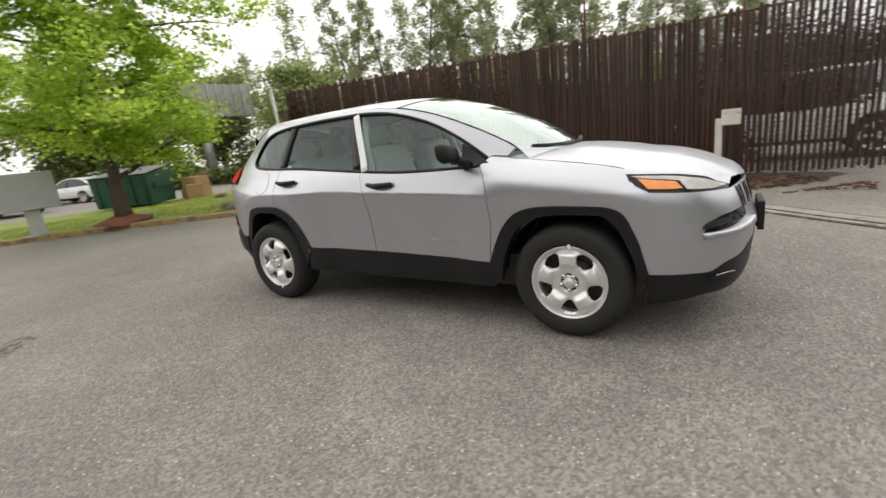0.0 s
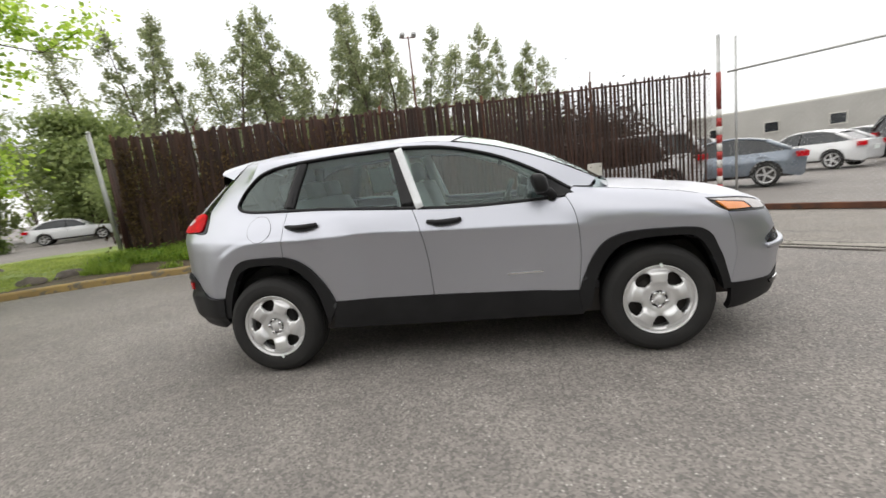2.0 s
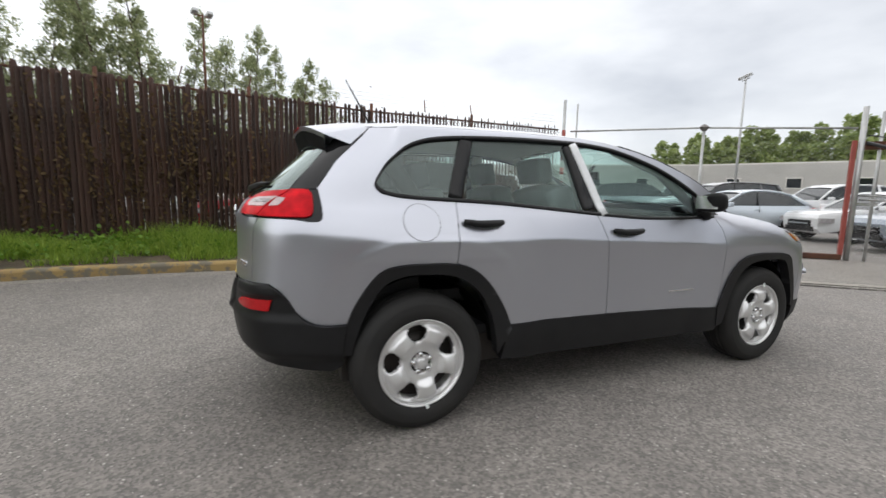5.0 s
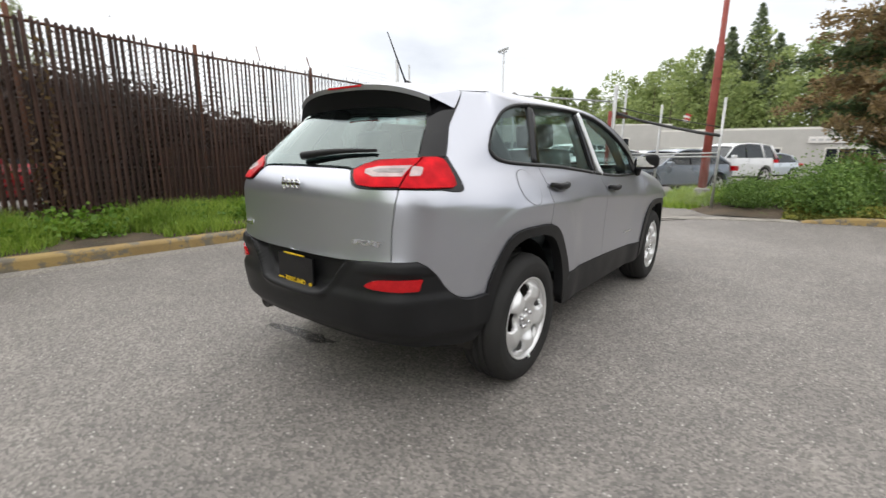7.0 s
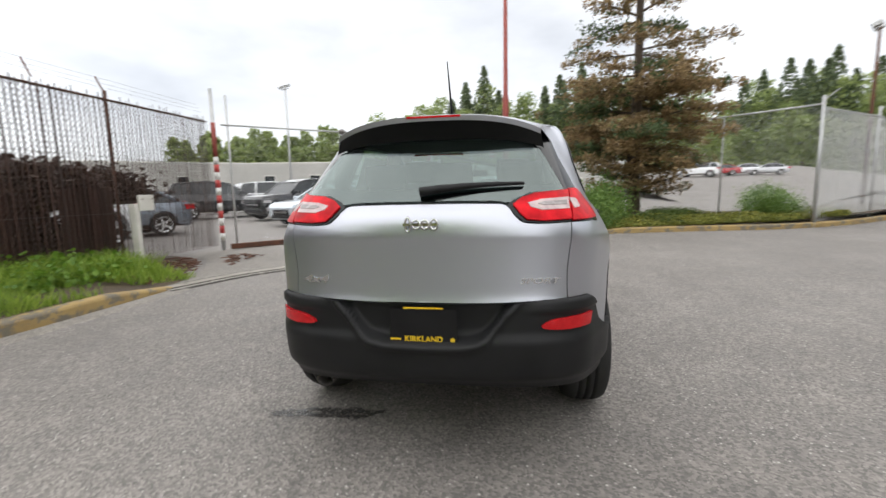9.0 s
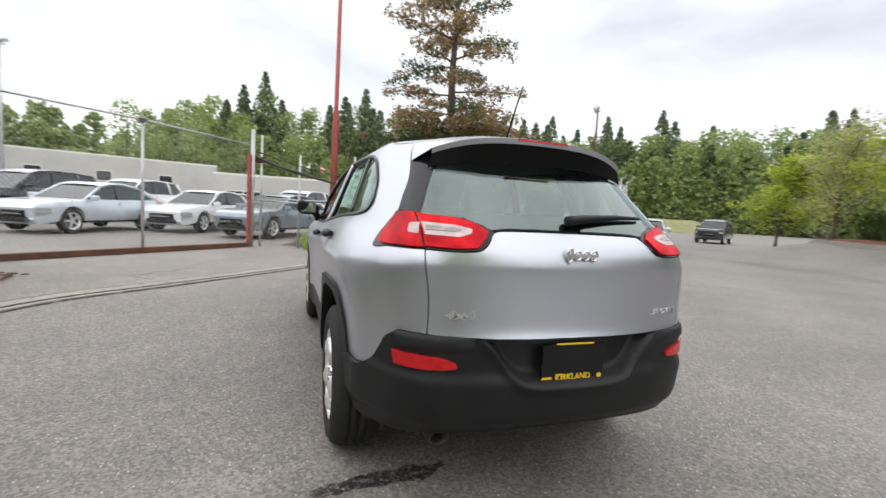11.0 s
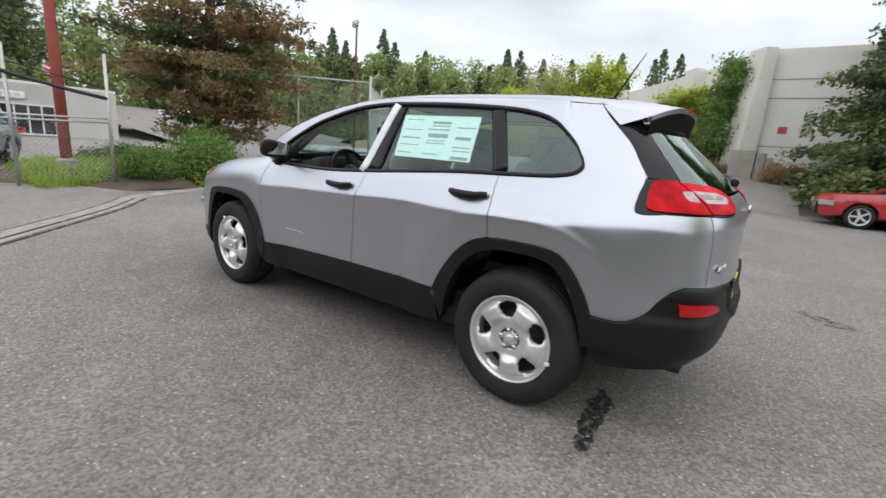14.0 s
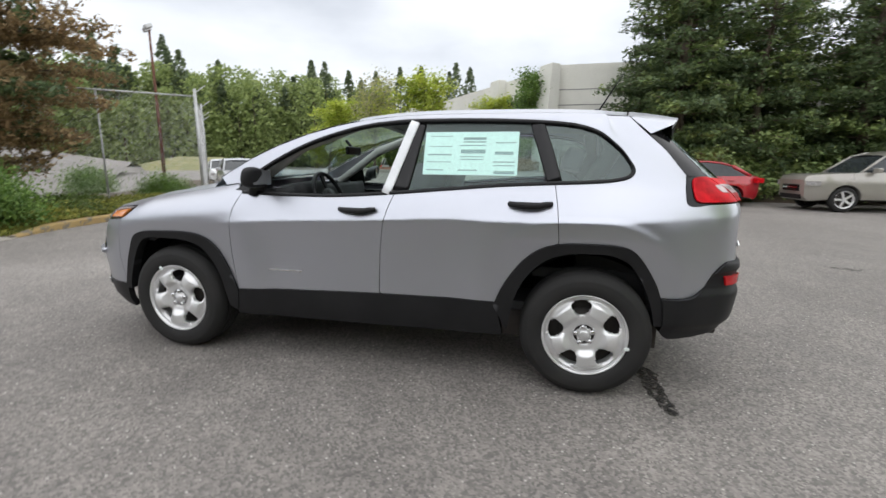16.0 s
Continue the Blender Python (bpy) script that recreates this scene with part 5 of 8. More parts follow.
def curve(keys):
    """Monotone cubic through (a, b) keys."""
    xs = np.array([k[0] for k in keys], float)
    ys = np.array([k[1] for k in keys], float)
    h = np.diff(xs)
    s = np.diff(ys) / h
    d = np.zeros(len(xs))
    for i in range(1, len(xs) - 1):
        if s[i - 1] * s[i] > 0:
            w1, w2 = 2 * h[i] + h[i - 1], h[i] + 2 * h[i - 1]
            d[i] = (w1 + w2) / (w1 / s[i - 1] + w2 / s[i])
    d[0], d[-1] = s[0], s[-1]

    def at(x):
        x = min(max(x, xs[0]), xs[-1])
        i = min(int(np.searchsorted(xs, x, "right")) - 1, len(h) - 1)
        t = (x - xs[i]) / h[i]
        return float((2 * t ** 3 - 3 * t * t + 1) * ys[i] + (t ** 3 - 2 * t * t + t) * h[i] * d[i]
                     + (3 * t * t - 2 * t ** 3) * ys[i + 1] + (t ** 3 - t * t) * h[i] * d[i + 1])
    return at


REF = 0.885
PLAN = smooth_line([(-2.225, 0), (-2.222, 0.2), (-2.205, 0.40), (-2.172, 0.55), (-2.12, 0.655), (-2.045, 0.725), (-1.93, 0.778), (-1.75, 0.822), (-1.5, 0.858),
                    (-1.2, 0.88), (-0.6, 0.885), (0.0, 0.885), (0.6, 0.885), (1.1, 0.884), (1.4, 0.878), (1.65, 0.862), (1.82, 0.842), (1.95, 0.812), (2.05, 0.765),
                    (2.13, 0.69), (2.185, 0.60), (2.225, 0.48), (2.255, 0.34), (2.278, 0.17), (2.285, 0)], 8)
ARC = [0.0]
for a, b in zip(PLAN, PLAN[1:]):
    ARC.append(ARC[-1] + (b - a).length)
ULEN = ARC[-1]
ARC = np.array(ARC)
PX, PY = np.array([p.x for p in PLAN]), np.array([p.y for p in PLAN])

half_width = curve([(0.18, 0.78), (0.25, 0.815), (0.33, 0.843), (0.50, 0.858), (0.60, 0.859), (0.70, 0.862), (0.80, 0.869), (0.88, 0.8785), (0.915, 0.8835), (0.926, 0.8845), (0.934, 0.8838), (0.942, 0.8812), (0.955, 0.8762), (1.02, 0.852), (1.10, 0.823),
                    (1.15, 0.800), (1.30, 0.748), (1.45, 0.694), (1.53, 0.662), (1.56, 0.644), (1.585, 0.612), (1.605, 0.57), (1.66, 0.45)])
rear_shift = curve([(0.18, 0.30), (0.26, 0.17), (0.34, 0.075), (0.42, 0.025), (0.5, 0.004), (0.62, 0.0), (0.80, 0.0), (1.0, 0.004), (1.08, 0.012), (1.14, 0.036), (1.185, 0.075), (1.25, 0.145), (1.47, 0.39), (1.56, 0.48), (1.66, 0.58)])
tail_form = curve([(0.4, 0.0), (0.5, -0.004), (0.62, -0.012), (0.74, -0.012), (0.785, -0.003), (0.80, 0.0), (0.84, 0.003), (0.92, 0.0045), (1.0, 0.002), (1.03, -0.001), (1.045, -0.004), (1.08, -0.006), (1.14, -0.004), (1.18, 0.0), (1.3, 0.0)])
crease_z = curve([(-2.2, 1.03), (-1.9, 1.03), (-1.5, 0.995), (-1.2, 0.985), (-0.6, 0.985), (-0.17, 0.965), (0.46, 0.938), (0.9, 0.92), (1.2, 0.93)])
smooth_width = curve([(0.18, 0.78), (0.33, 0.848), (0.55, 0.866), (0.80, 0.876), (0.95, 0.872), (1.05, 0.846), (1.15, 0.800), (1.30, 0.748), (1.45, 0.694), (1.53, 0.662), (1.56, 0.644), (1.585, 0.612), (1.605, 0.57), (1.66, 0.45)])
front_shift = curve([(0.18, -0.22), (0.26, -0.05), (0.34, 0.005), (0.46, 0.020), (0.55, 0.032), (0.62, 0.044), (0.66, 0.038), (0.71, 0.016), (0.78, 0.0), (0.86, -0.025), (0.92, -0.05), (0.98, -0.10), (1.12, -0.26)])
hood_edge = curve([(0.55, 1.20), (0.75, 1.17), (0.9, 1.150), (1.1, 1.120), (1.4, 1.077), (1.6, 1.040), (1.68, 1.018), (1.8, 0.998), (1.93, 0.983), (2.05, 0.955), (2.15, 0.918), (2.27, 0.885)])
rail_edge = curve([(-1.95, 1.535), (-1.75, 1.553), (-1.5, 1.574), (-1.0, 1.592), (-0.5, 1.594), (-0.2, 1.583), (0.0, 1.562), (0.2, 1.525), (0.4, 1.472), (0.6, 1.40), (0.8, 1.313), (0.95, 1.236), (1.08, 1.16)])


def plan(u):
    a = abs(u)
    return float(np.interp(a, ARC, PX)), float(np.interp(a, ARC, PY))


def flare(x, z):
    best = 9.0
    for xc, aa, bb in ((-1.30, 0.52, 0.63), (1.30, 0.53, 0.58)):
        p = abs(x - xc) / aa
        q = max(z - 0.36, 0) / bb
        best = min(best, (p ** 3.2 + q ** 3.2) ** (1 / 3.2))
    return best


def S(u, z):
    """The body's surface: u runs round the plan from the middle of the tail (0) to the middle of the nose, z is the height."""
    cx, cy = plan(u)
    b = step(0.6, 1.0, cx)
    dzc = (crease_z(cx) - 0.932) * math.exp(-((z - 0.96) / 0.19) ** 4)
    w = half_width(z - dzc)
    tail = 1 - step(-1.8, -1.3, cx)
    if tail > 0:
        w = w * (1 - 0.45 * tail) + smooth_width(z) * 0.45 * tail
    rho = flare(cx, z)
    fl = 1 - step(0.985, 1.05, rho)
    if fl > 0:
        w = w * (1 - fl) + (half_width(min(z, 0.90)) + 0.06 * max(0.0, z - 0.87)) * fl
    fw = step(1.5, 2.12, cx)
    if b > 0:
        ze = hood_edge(cx + front_shift(z) * fw)
        r = min(max((ze - z) / 0.20, 0.0), 1.0)
        wl = half_width(min(z, 0.90))
        wf = 0.86 * REF + (wl - 0.86 * REF) * (1 - (1 - r) ** 2.6) ** 0.82 - 0.34 * max(z - ze, 0.0)
        w = w * (1 - b) + wf * b
    y = cy * w / REF
    side = step(0.5, 0.75, cy)
    y += 0.027 * (1 - step(1.0, 1.42, rho)) * side
    rw = 1 - step(-2.02, -1.30, cx)
    x = cx + rear_shift(z) * rw + tail_form(z) * (1 - step(-2.16, -1.98, cx)) + front_shift(z) * fw
    return Vector((x, y if u >= 0 else -y, z))


def normal(u, z, e=0.004):
    n = (S(u + e, z) - S(u - e, z)).cross(S(u, z + e) - S(u, z - e))
    return -n.normalized()


def at_side(x, z):
    lo, hi = 0.0, ULEN
    for _ in range(40):
        m = (lo + hi) / 2
        if S(m, z).x < x:
            lo = m
        else:
            hi = m
    return lo


U_MID = at_side(0.0, 0.8)


def at_rear(y, z):
    lo, hi = 0.0, U_MID
    for _ in range(40):
        m = (lo + hi) / 2
        if S(m, z).y < abs(y):
            lo = m
        else:
            hi = m
    return lo if y >= 0 else -lo


def at_front(y, z):
    lo, hi = U_MID, ULEN
    for _ in range(40):
        m = (lo + hi) / 2
        if S(m, z).y > abs(y):
            lo = m
        else:
            hi = m
    return lo if y >= 0 else -lo


def side_pts(pts, n=0):
    """Side-view points to the surface's own (u, z); n smooths them into a curve."""
    q = [Vector((at_side(x, z), z)) for x, z in pts]
    return smooth_line(q, n) if n else q


def rear_pts(pts, n=0):
    q = [Vector((at_rear(y, z), z)) for y, z in pts]
    return smooth_line(q, n) if n else q


def front_pts(pts, n=0):
    q = [Vector((at_front(y, z), z)) for y, z in pts]
    return smooth_line(q, n) if n else q


def shrink(poly, d):
    """Pulls a polygon in by d, for the gaps between panels."""
    n = len(poly)
    area = sum(poly[i].x * poly[(i + 1) % n].y - poly[(i + 1) % n].x * poly[i].y for i in range(n))
    sg = 1 if area > 0 else -1
    out = []
    for i in range(n):
        a, b, c = poly[i - 1], poly[i], poly[(i + 1) % n]
        e, f = (b - a), (c - b)
        if e.length < 1e-6 or f.length < 1e-6:
            out.append(b.copy())
            continue
        e, f = e.normalized(), f.normalized()
        m = Vector((-e.y, e.x)) + Vector((-f.y, f.x))
        k = m.length
        m = m.normalized() if k > 0.2 else Vector((-e.y, e.x))
        out.append(b + m * sg * d / max(0.45, k / 2))
    return out


def clean(poly, eps=0.0015):
    out = []
    for p in poly:
        if not out or (p - out[-1]).length > eps:
            out.append(p)
    if (out[0] - out[-1]).length < eps:
        out.pop()
    return out


def patch(poly, off=0.0, gap=0.002, flange=0.018, du=0.05, dz=0.03, zlines=(), mirror=False, surface=None, nrm=None, bend=None):
    """A panel of the body: the outline, given in (u, z), is cut into a fine net and laid onto the surface."""
    surface, nrm = surface or S, nrm or normal
    poly = clean([Vector(p) for p in poly])
    if gap:
        poly = shrink(poly, gap)
    bm = bmesh.new()
    bm.faces.new([bm.verts.new((p.x, p.y, 0)) for p in poly])
    us, zs = [p.x for p in poly], [p.y for p in poly]
    cuts = []
    k = math.floor(min(us) / du + 1) * du
    while k < max(us):
        cuts.append((0, k))
        k += du
    own = sorted(z for z in zlines if min(zs) < z < max(zs))
    k = math.floor(min(zs) / dz + 1) * dz
    while k < max(zs):
        if all(abs(k - z) > 0.007 for z in own):
            own.append(k)
        k += dz
    last = -9.0
    for z in sorted(own):
        if z - last > 0.0055:
            cuts.append((1, z))
            last = z
    for axis, k in cuts:
        co, no = [0, 0, 0], [0, 0, 0]
        co[axis], no[axis] = k, 1
        bmesh.ops.bisect_plane(bm, geom=bm.verts[:] + bm.edges[:] + bm.faces[:], plane_co=co, plane_no=no)
    bmesh.ops.triangulate(bm, faces=[f for f in bm.faces if len(f.verts) > 4])
    uz = {v: (v.co.x, v.co.y) for v in bm.verts}
    nn = {}
    for v, (u, z) in uz.items():
        nn[v] = nrm(u, z)
        o = off + (bend(u, z) if bend else 0.0)
        v.co = surface(u, z) + nn[v] * o
    bm.normal_update()
    if sum(f.normal.dot(nn[f.verts[0]]) * f.calc_area() for f in bm.faces) < 0:
        bmesh.ops.reverse_faces(bm, faces=bm.faces[:])
    if flange:
        rim = [e for e in bm.edges if e.is_boundary]
        for e in rim:
            e.smooth = False
        r = bmesh.ops.extrude_edge_only(bm, edges=rim)
        old = {}
        for v in r["geom"]:
            if isinstance(v, bmesh.types.BMVert):
                src = min((e.other_vert(v) for e in v.link_edges if e.other_vert(v) in nn), key=lambda q: (q.co - v.co).length, default=None)
                old[v] = nn[src] if src else Vector((0, 0, 0))
        for v, n_ in old.items():
            v.co -= n_ * flange
    if mirror:
        for v in bm.verts:
            v.co.y = -v.co.y
        bmesh.ops.reverse_faces(bm, faces=bm.faces[:])
    return bm


def ribbon(line, width, off=0.0, depth=0.012, mirror=False, surface=None, nrm=None):
    """A strip of even width along a line in (u, z), laid on the surface with a rounded back."""
    surface, nrm = surface or S, nrm or normal
    gg = Geo()
    n = len(line)
    rows = []
    for i, p in enumerate(line):
        d = (line[min(i + 1, n - 1)] - line[max(i - 1, 0)]).normalized()
        s = Vector((-d.y, d.x)) * width / 2
        row = []
        for a, h in ((-1, -depth), (-1, 0), (-0.8, depth * 0.25), (0.8, depth * 0.25), (1, 0), (1, -depth)):
            q = p + s * a
            row.append(surface(q.x, q.y) + nrm(q.x, q.y) * (off + h))
        rows.append(row)
    v = [q for r in rows for q in r]
    k = 6
    f = [(i * k + j, (i + 1) * k + j, (i + 1) * k + j + 1, i * k + j + 1) for i in range(n - 1) for j in range(k - 1)]
    f += [tuple(range(k)), tuple(range((n - 1) * k, n * k))[::-1]]
    if mirror:
        v = [Vector((q.x, -q.y, q.z)) for q in v]
        f = [t[::-1] for t in f]
    return gg.add(v, f)


def lathe(profile, n=48, c=(0, 0, 0)):
    """Turns (radius, sideways) pairs about the y axis."""
    gg = Geo()
    m = len(profile)
    v = [(c[0] + r * math.cos(2 * math.pi * k / n), c[1] + y, c[2] + r * math.sin(2 * math.pi * k / n)) for k in range(n) for r, y in profile]
    f = [(k * m + j, k * m + j + 1, ((k + 1) % n) * m + j + 1, ((k + 1) % n) * m + j) for k in range(n) for j in range(m - 1)]
    return gg.add(v, f)


car = thing("silver_suv", "silver metallic five-door car with black plastic cladding", "car", pose(0, 0, 0))
SIDES = (("left", False), ("right", True))

# outlines in side view
ARCH_R_OUT = [(-0.845, 0.50), (-0.885, 0.60), (-0.945, 0.70), (-1.02, 0.79), (-1.11, 0.852), (-1.22, 0.878), (-1.34, 0.882), (-1.47, 0.878), (-1.565, 0.855), (-1.635, 0.785), (-1.70, 0.68), (-1.735, 0.595)]
ARCH_R_IN = [(-0.925, 0.36), (-0.965, 0.56), (-1.03, 0.69), (-1.13, 0.785), (-1.25, 0.825), (-1.35, 0.83), (-1.45, 0.827), (-1.55, 0.79), (-1.62, 0.70), (-1.675, 0.58), (-1.71, 0.44)]
ARCH_F_OUT = [(0.84, 0.46), (0.885, 0.58), (0.945, 0.70), (1.02, 0.785), (1.12, 0.828), (1.25, 0.840), (1.40, 0.837), (1.53, 0.830), (1.615, 0.814), (1.68, 0.765), (1.735, 0.645), (1.78, 0.49), (1.795, 0.435)]
ARCH_F_IN = [(0.915, 0.35), (0.96, 0.54), (1.03, 0.675), (1.12, 0.755), (1.25, 0.787), (1.38, 0.79), (1.50, 0.786), (1.565, 0.774), (1.63, 0.715), (1.69, 0.60), (1.735, 0.47), (1.75, 0.40)]
BELT = [(0.80, 1.105), (0.62, 1.098), (0.40, 1.096), (0.12, 1.10), (-0.24, 1.125), (-0.58, 1.155), (-0.90, 1.182), (-1.21, 1.197), (-1.38, 1.206)]
DLO_TOP = [(0.84, 1.145), (0.66, 1.27), (0.44, 1.388), (0.24, 1.462), (0.01, 1.52), (-0.21, 1.545), (-0.38, 1.55), (-0.72, 1.548), (-1.04, 1.535), (-1.22, 1.518), (-1.33, 1.492), (-1.42, 1.445), (-1.50, 1.375), (-1.555, 1.30)]
QUARTER_CORNER = [(-1.555, 1.30), (-1.565, 1.265), (-1.535, 1.232), (-1.46, 1.214), (-1.38, 1.206)]
DOOR_F = [(0.80, 1.105), (0.845, 1.0), (0.865, 0.85), (0.868, 0.70), (0.855, 0.58), (0.845, 0.485)]
DOOR_M = [(-0.235, 1.125), (-0.20, 1.03), (-0.175, 0.93), (-0.155, 0.80), (-0.145, 0.65), (-0.14, 0.51)]
DOOR_R = [(-1.155, 1.193), (-1.175, 1.06), (-1.185, 0.95), (-1.19, 0.879)]
belt_u, dlo_u, corner_u = side_pts(BELT, 5), side_pts(DLO_TOP, 5), side_pts(QUARTER_CORNER, 4)
doorf_u, doorm_u, doorr_u = side_pts(DOOR_F, 5), side_pts(DOOR_M, 5), side_pts(DOOR_R, 5)
arch_r_out, arch_r_in = side_pts(ARCH_R_OUT, 4), side_pts(ARCH_R_IN, 4)
arch_f_out, arch_f_in = side_pts(ARCH_F_OUT, 4), side_pts(ARCH_F_IN, 4)
sill_top = curve([(-0.87, 0.522), (-0.5, 0.515), (-0.12, 0.508), (0.4, 0.49), (0.85, 0.472)])


def split(line, u):
    """The part of a line (by falling u) before and after u."""
    return [p for p in line if p.x > u], [p for p in line if p.x <= u]


def sill(xa, xb, n=8):
    return side_pts([(xa + (xb - xa) * i / n, sill_top(xa + (xb - xa) * i / n)) for i in range(n + 1)])


# tailgate seam and lamp outlines, by rear view
SEAM = rear_pts([(0.615, 1.10), (0.612, 1.02), (0.60, 0.93), (0.598, 0.86), (0.60, 0.785)], 4)
BUMPER_TOP = side_pts([(-1.735, 0.595), (-1.82, 0.592), (-1.895, 0.605), (-1.955, 0.65), (-2.0, 0.72), (-2.05, 0.775)], 4)[:-1] + rear_pts([(0.69, 0.788), (0.60, 0.786)])
LAMP_OUT = side_pts([(-1.955, 1.095), (-1.875, 1.085), (-1.835, 1.10), (-1.832, 1.16), (-1.84, 1.235)], 3)
TAIL_SIDE = [(-1.845, 1.24), (-1.80, 1.30), (-1.745, 1.375), (-1.69, 1.43), (-1.60, 1.515), (-1.545, 1.575)]
tail_side_u = side_pts(TAIL_SIDE, 4)

CREASE = tuple(0.91 + 0.008 * k for k in range(12))
for name, mir in SIDES:
    # front wing
    top = side_pts([(x, hood_edge(x)) for x in (0.86, 1.0, 1.15, 1.3, 1.45, 1.56, 1.66)], 2)
    head = side_pts([(1.673, 1.0), (1.70, 0.955), (1.74, 0.92), (1.785, 0.899)], 2)
    nose = side_pts([(1.805, 0.85), (1.825, 0.75), (1.835, 0.62), (1.815, 0.52), (1.795, 0.435)], 3)
    part("front_wing", patch(top + head + nose + arch_f_out[::-1] + doorf_u[::-1], du=0.025, dz=0.015, zlines=CREASE, mirror=mir), M["paint"], car, smooth=True)
    part("seam_filler", ribbon(head[2:] + nose, 0.016, -0.004, 0.006, mir), M["paint"], car, smooth=True)
    # doors
    front_belt = [p for p in belt_u if doorm_u[0].x < p.x]
    d1 = part("front_door", patch(front_belt + doorm_u + sill(-0.14, 0.845) + doorf_u[::-1], zlines=CREASE, mirror=mir), M["paint"], car, smooth=True)
    rear_belt = [p for p in belt_u if doorr_u[0].x < p.x < doorm_u[0].x]
    lower = [p for p in arch_r_out if p.x > doorr_u[-1].x]
    d2 = part("rear_door", patch([doorm_u[0]] + rear_belt + doorr_u + lower[::-1] + sill(-0.845, -0.14) + doorm_u[::-1], du=0.025, dz=0.015, zlines=CREASE, mirror=mir), M["paint"], car, smooth=True)
    # quarter panel with the rear pillar, up to the roof
    rail = [Vector((at_side(x, rail_edge(x)), rail_edge(x))) for x in (-1.55, -1.4, -1.2, -1.0, -0.7, -0.4, -0.2, 0.0, 0.2, 0.4, 0.6, 0.8, 0.95, 1.02)]
    q_belt = [p for p in belt_u if p.x < doorr_u[0].x]
    q_arch = [p for p in arch_r_out if p.x < doorr_u[-1].x]
    quarter = ([doorr_u[0]] + q_belt + corner_u[::-1][1:] + dlo_u[::-1] + side_pts([(0.865, 1.158), (0.97, 1.146)]) + rail[::-1]
               + tail_side_u[::-1][1:] + LAMP_OUT[::-1] + SEAM + BUMPER_TOP[::-1] + q_arch[::-1] + doorr_u[::-1])
    qp = part("quarter_panel", patch(quarter, zlines=CREASE + (0.79, 0.80, 1.03, 1.04, 1.05), mirror=mir, du=0.022, dz=0.014), M["paint"], car, smooth=True)
    # cladding
    part("sill_cladding", patch(sill(-0.86, 0.86) + side_pts([(0.895, 0.36), (0.86, 0.30), (0.4, 0.295), (-0.1, 0.30), (-0.6, 0.31), (-0.90, 0.325)]), 0.006, 0.001, 0.05, dz=0.04, mirror=mir), M["plastic"], car, smooth=True)
    part("rear_arch_trim", patch(arch_r_out + [Vector((at_side(-1.75, 0.44), 0.44))] + arch_r_in[::-1], 0.012, 0.0, 0.06, mirror=mir, dz=0.05), M["plastic"], car, smooth=True)
    part("front_arch_trim", patch(arch_f_out + side_pts([(1.80, 0.41)]) + arch_f_in[::-1] + side_pts([(0.86, 0.33)]), 0.012, 0.0, 0.06, mirror=mir, dz=0.05), M["plastic"], car, smooth=True)
    # window surround and panes
    part("window_trim", ribbon(belt_u + corner_u[::-1][1:] + dlo_u[::-1], 0.020, 0.002, 0.02, mir), M["trim"], car, smooth=True)
    fx = lambda z: -0.262 - 0.19 * (z - 1.15)
    strip = side_pts([(fx(z) + 0.078 - 0.055 * (z - 1.13) / 0.4, z) for z in (1.118, 1.25, 1.38, 1.47, 1.542)], 3)
    band = side_pts([(fx(z) - 0.018 + 0.02, z) for z in (1.14, 1.25, 1.38, 1.47, 1.54)], 3)
    part("centre_pillar", ribbon(band, 0.100, -0.005, 0.02, mir), M["gloss_black"], d2, smooth=True)
    part("protective_film", ribbon(strip, 0.056, 0.006, 0.008, mir), M["film"], d1, "white protective film on the pillar", True)
    rp = side_pts([(-1.152, 1.205), (-1.127, 1.28), (-1.087, 1.40), (-1.057, 1.48), (-1.042, 1.535)], 3)
    part("rear_pillar", ribbon(rp, 0.080, -0.005, 0.02, mir), M["gloss_black"], d2, smooth=True)

    f_top = [p for p in dlo_u if p.x > at_side(-0.33, 1.54)]
    f_bot = [p for p in belt_u if p.x > at_side(-0.24, 1.12)]
    if mir:
        part("window", patch(f_bot + f_top[::-1], -0.014, 0.0, 0, du=0.12, dz=0.06, mirror=mir), M["tint"], d1, smooth=True).visible_shadow = False
    r_top = [p for p in dlo_u if at_side(-1.05, 1.53) < p.x < at_side(-0.30, 1.54)]
    r_bot = [p for p in belt_u if at_side(-1.14, 1.19) < p.x < at_side(-0.22, 1.12)]
    part("window", patch(r_bot + r_top[::-1], -0.014, 0.0, 0, du=0.12, dz=0.06, mirror=mir), M["tint"], d2, smooth=True).visible_shadow = False
    q_top = [p for p in dlo_u if p.x < at_side(-1.02, 1.53)]
    q_bot = [p for p in belt_u if p.x < at_side(-1.12, 1.19)]
    part("quarter_window", patch(q_bot + corner_u[::-1][1:] + q_top[::-1], -0.010, 0.0, 0, du=0.1, dz=0.05, mirror=mir), M["dark_tint"], qp, smooth=True).visible_shadow = False
    # lining inside the doors
    part("door_lining", patch(side_pts([(0.78, 1.08), (0.4, 1.07), (-0.2, 1.09), (-0.9, 1.14), (-1.5, 1.17), (-1.7, 1.1), (-1.7, 0.9), (-0.95, 0.88), (-0.8, 0.45), (0.8, 0.42)]), -0.075, 0, 0.02, du=0.12, dz=0.08, mirror=mir), M["cabin"], car, smooth=True)
    # handles
    sg = -1 if mir else 1
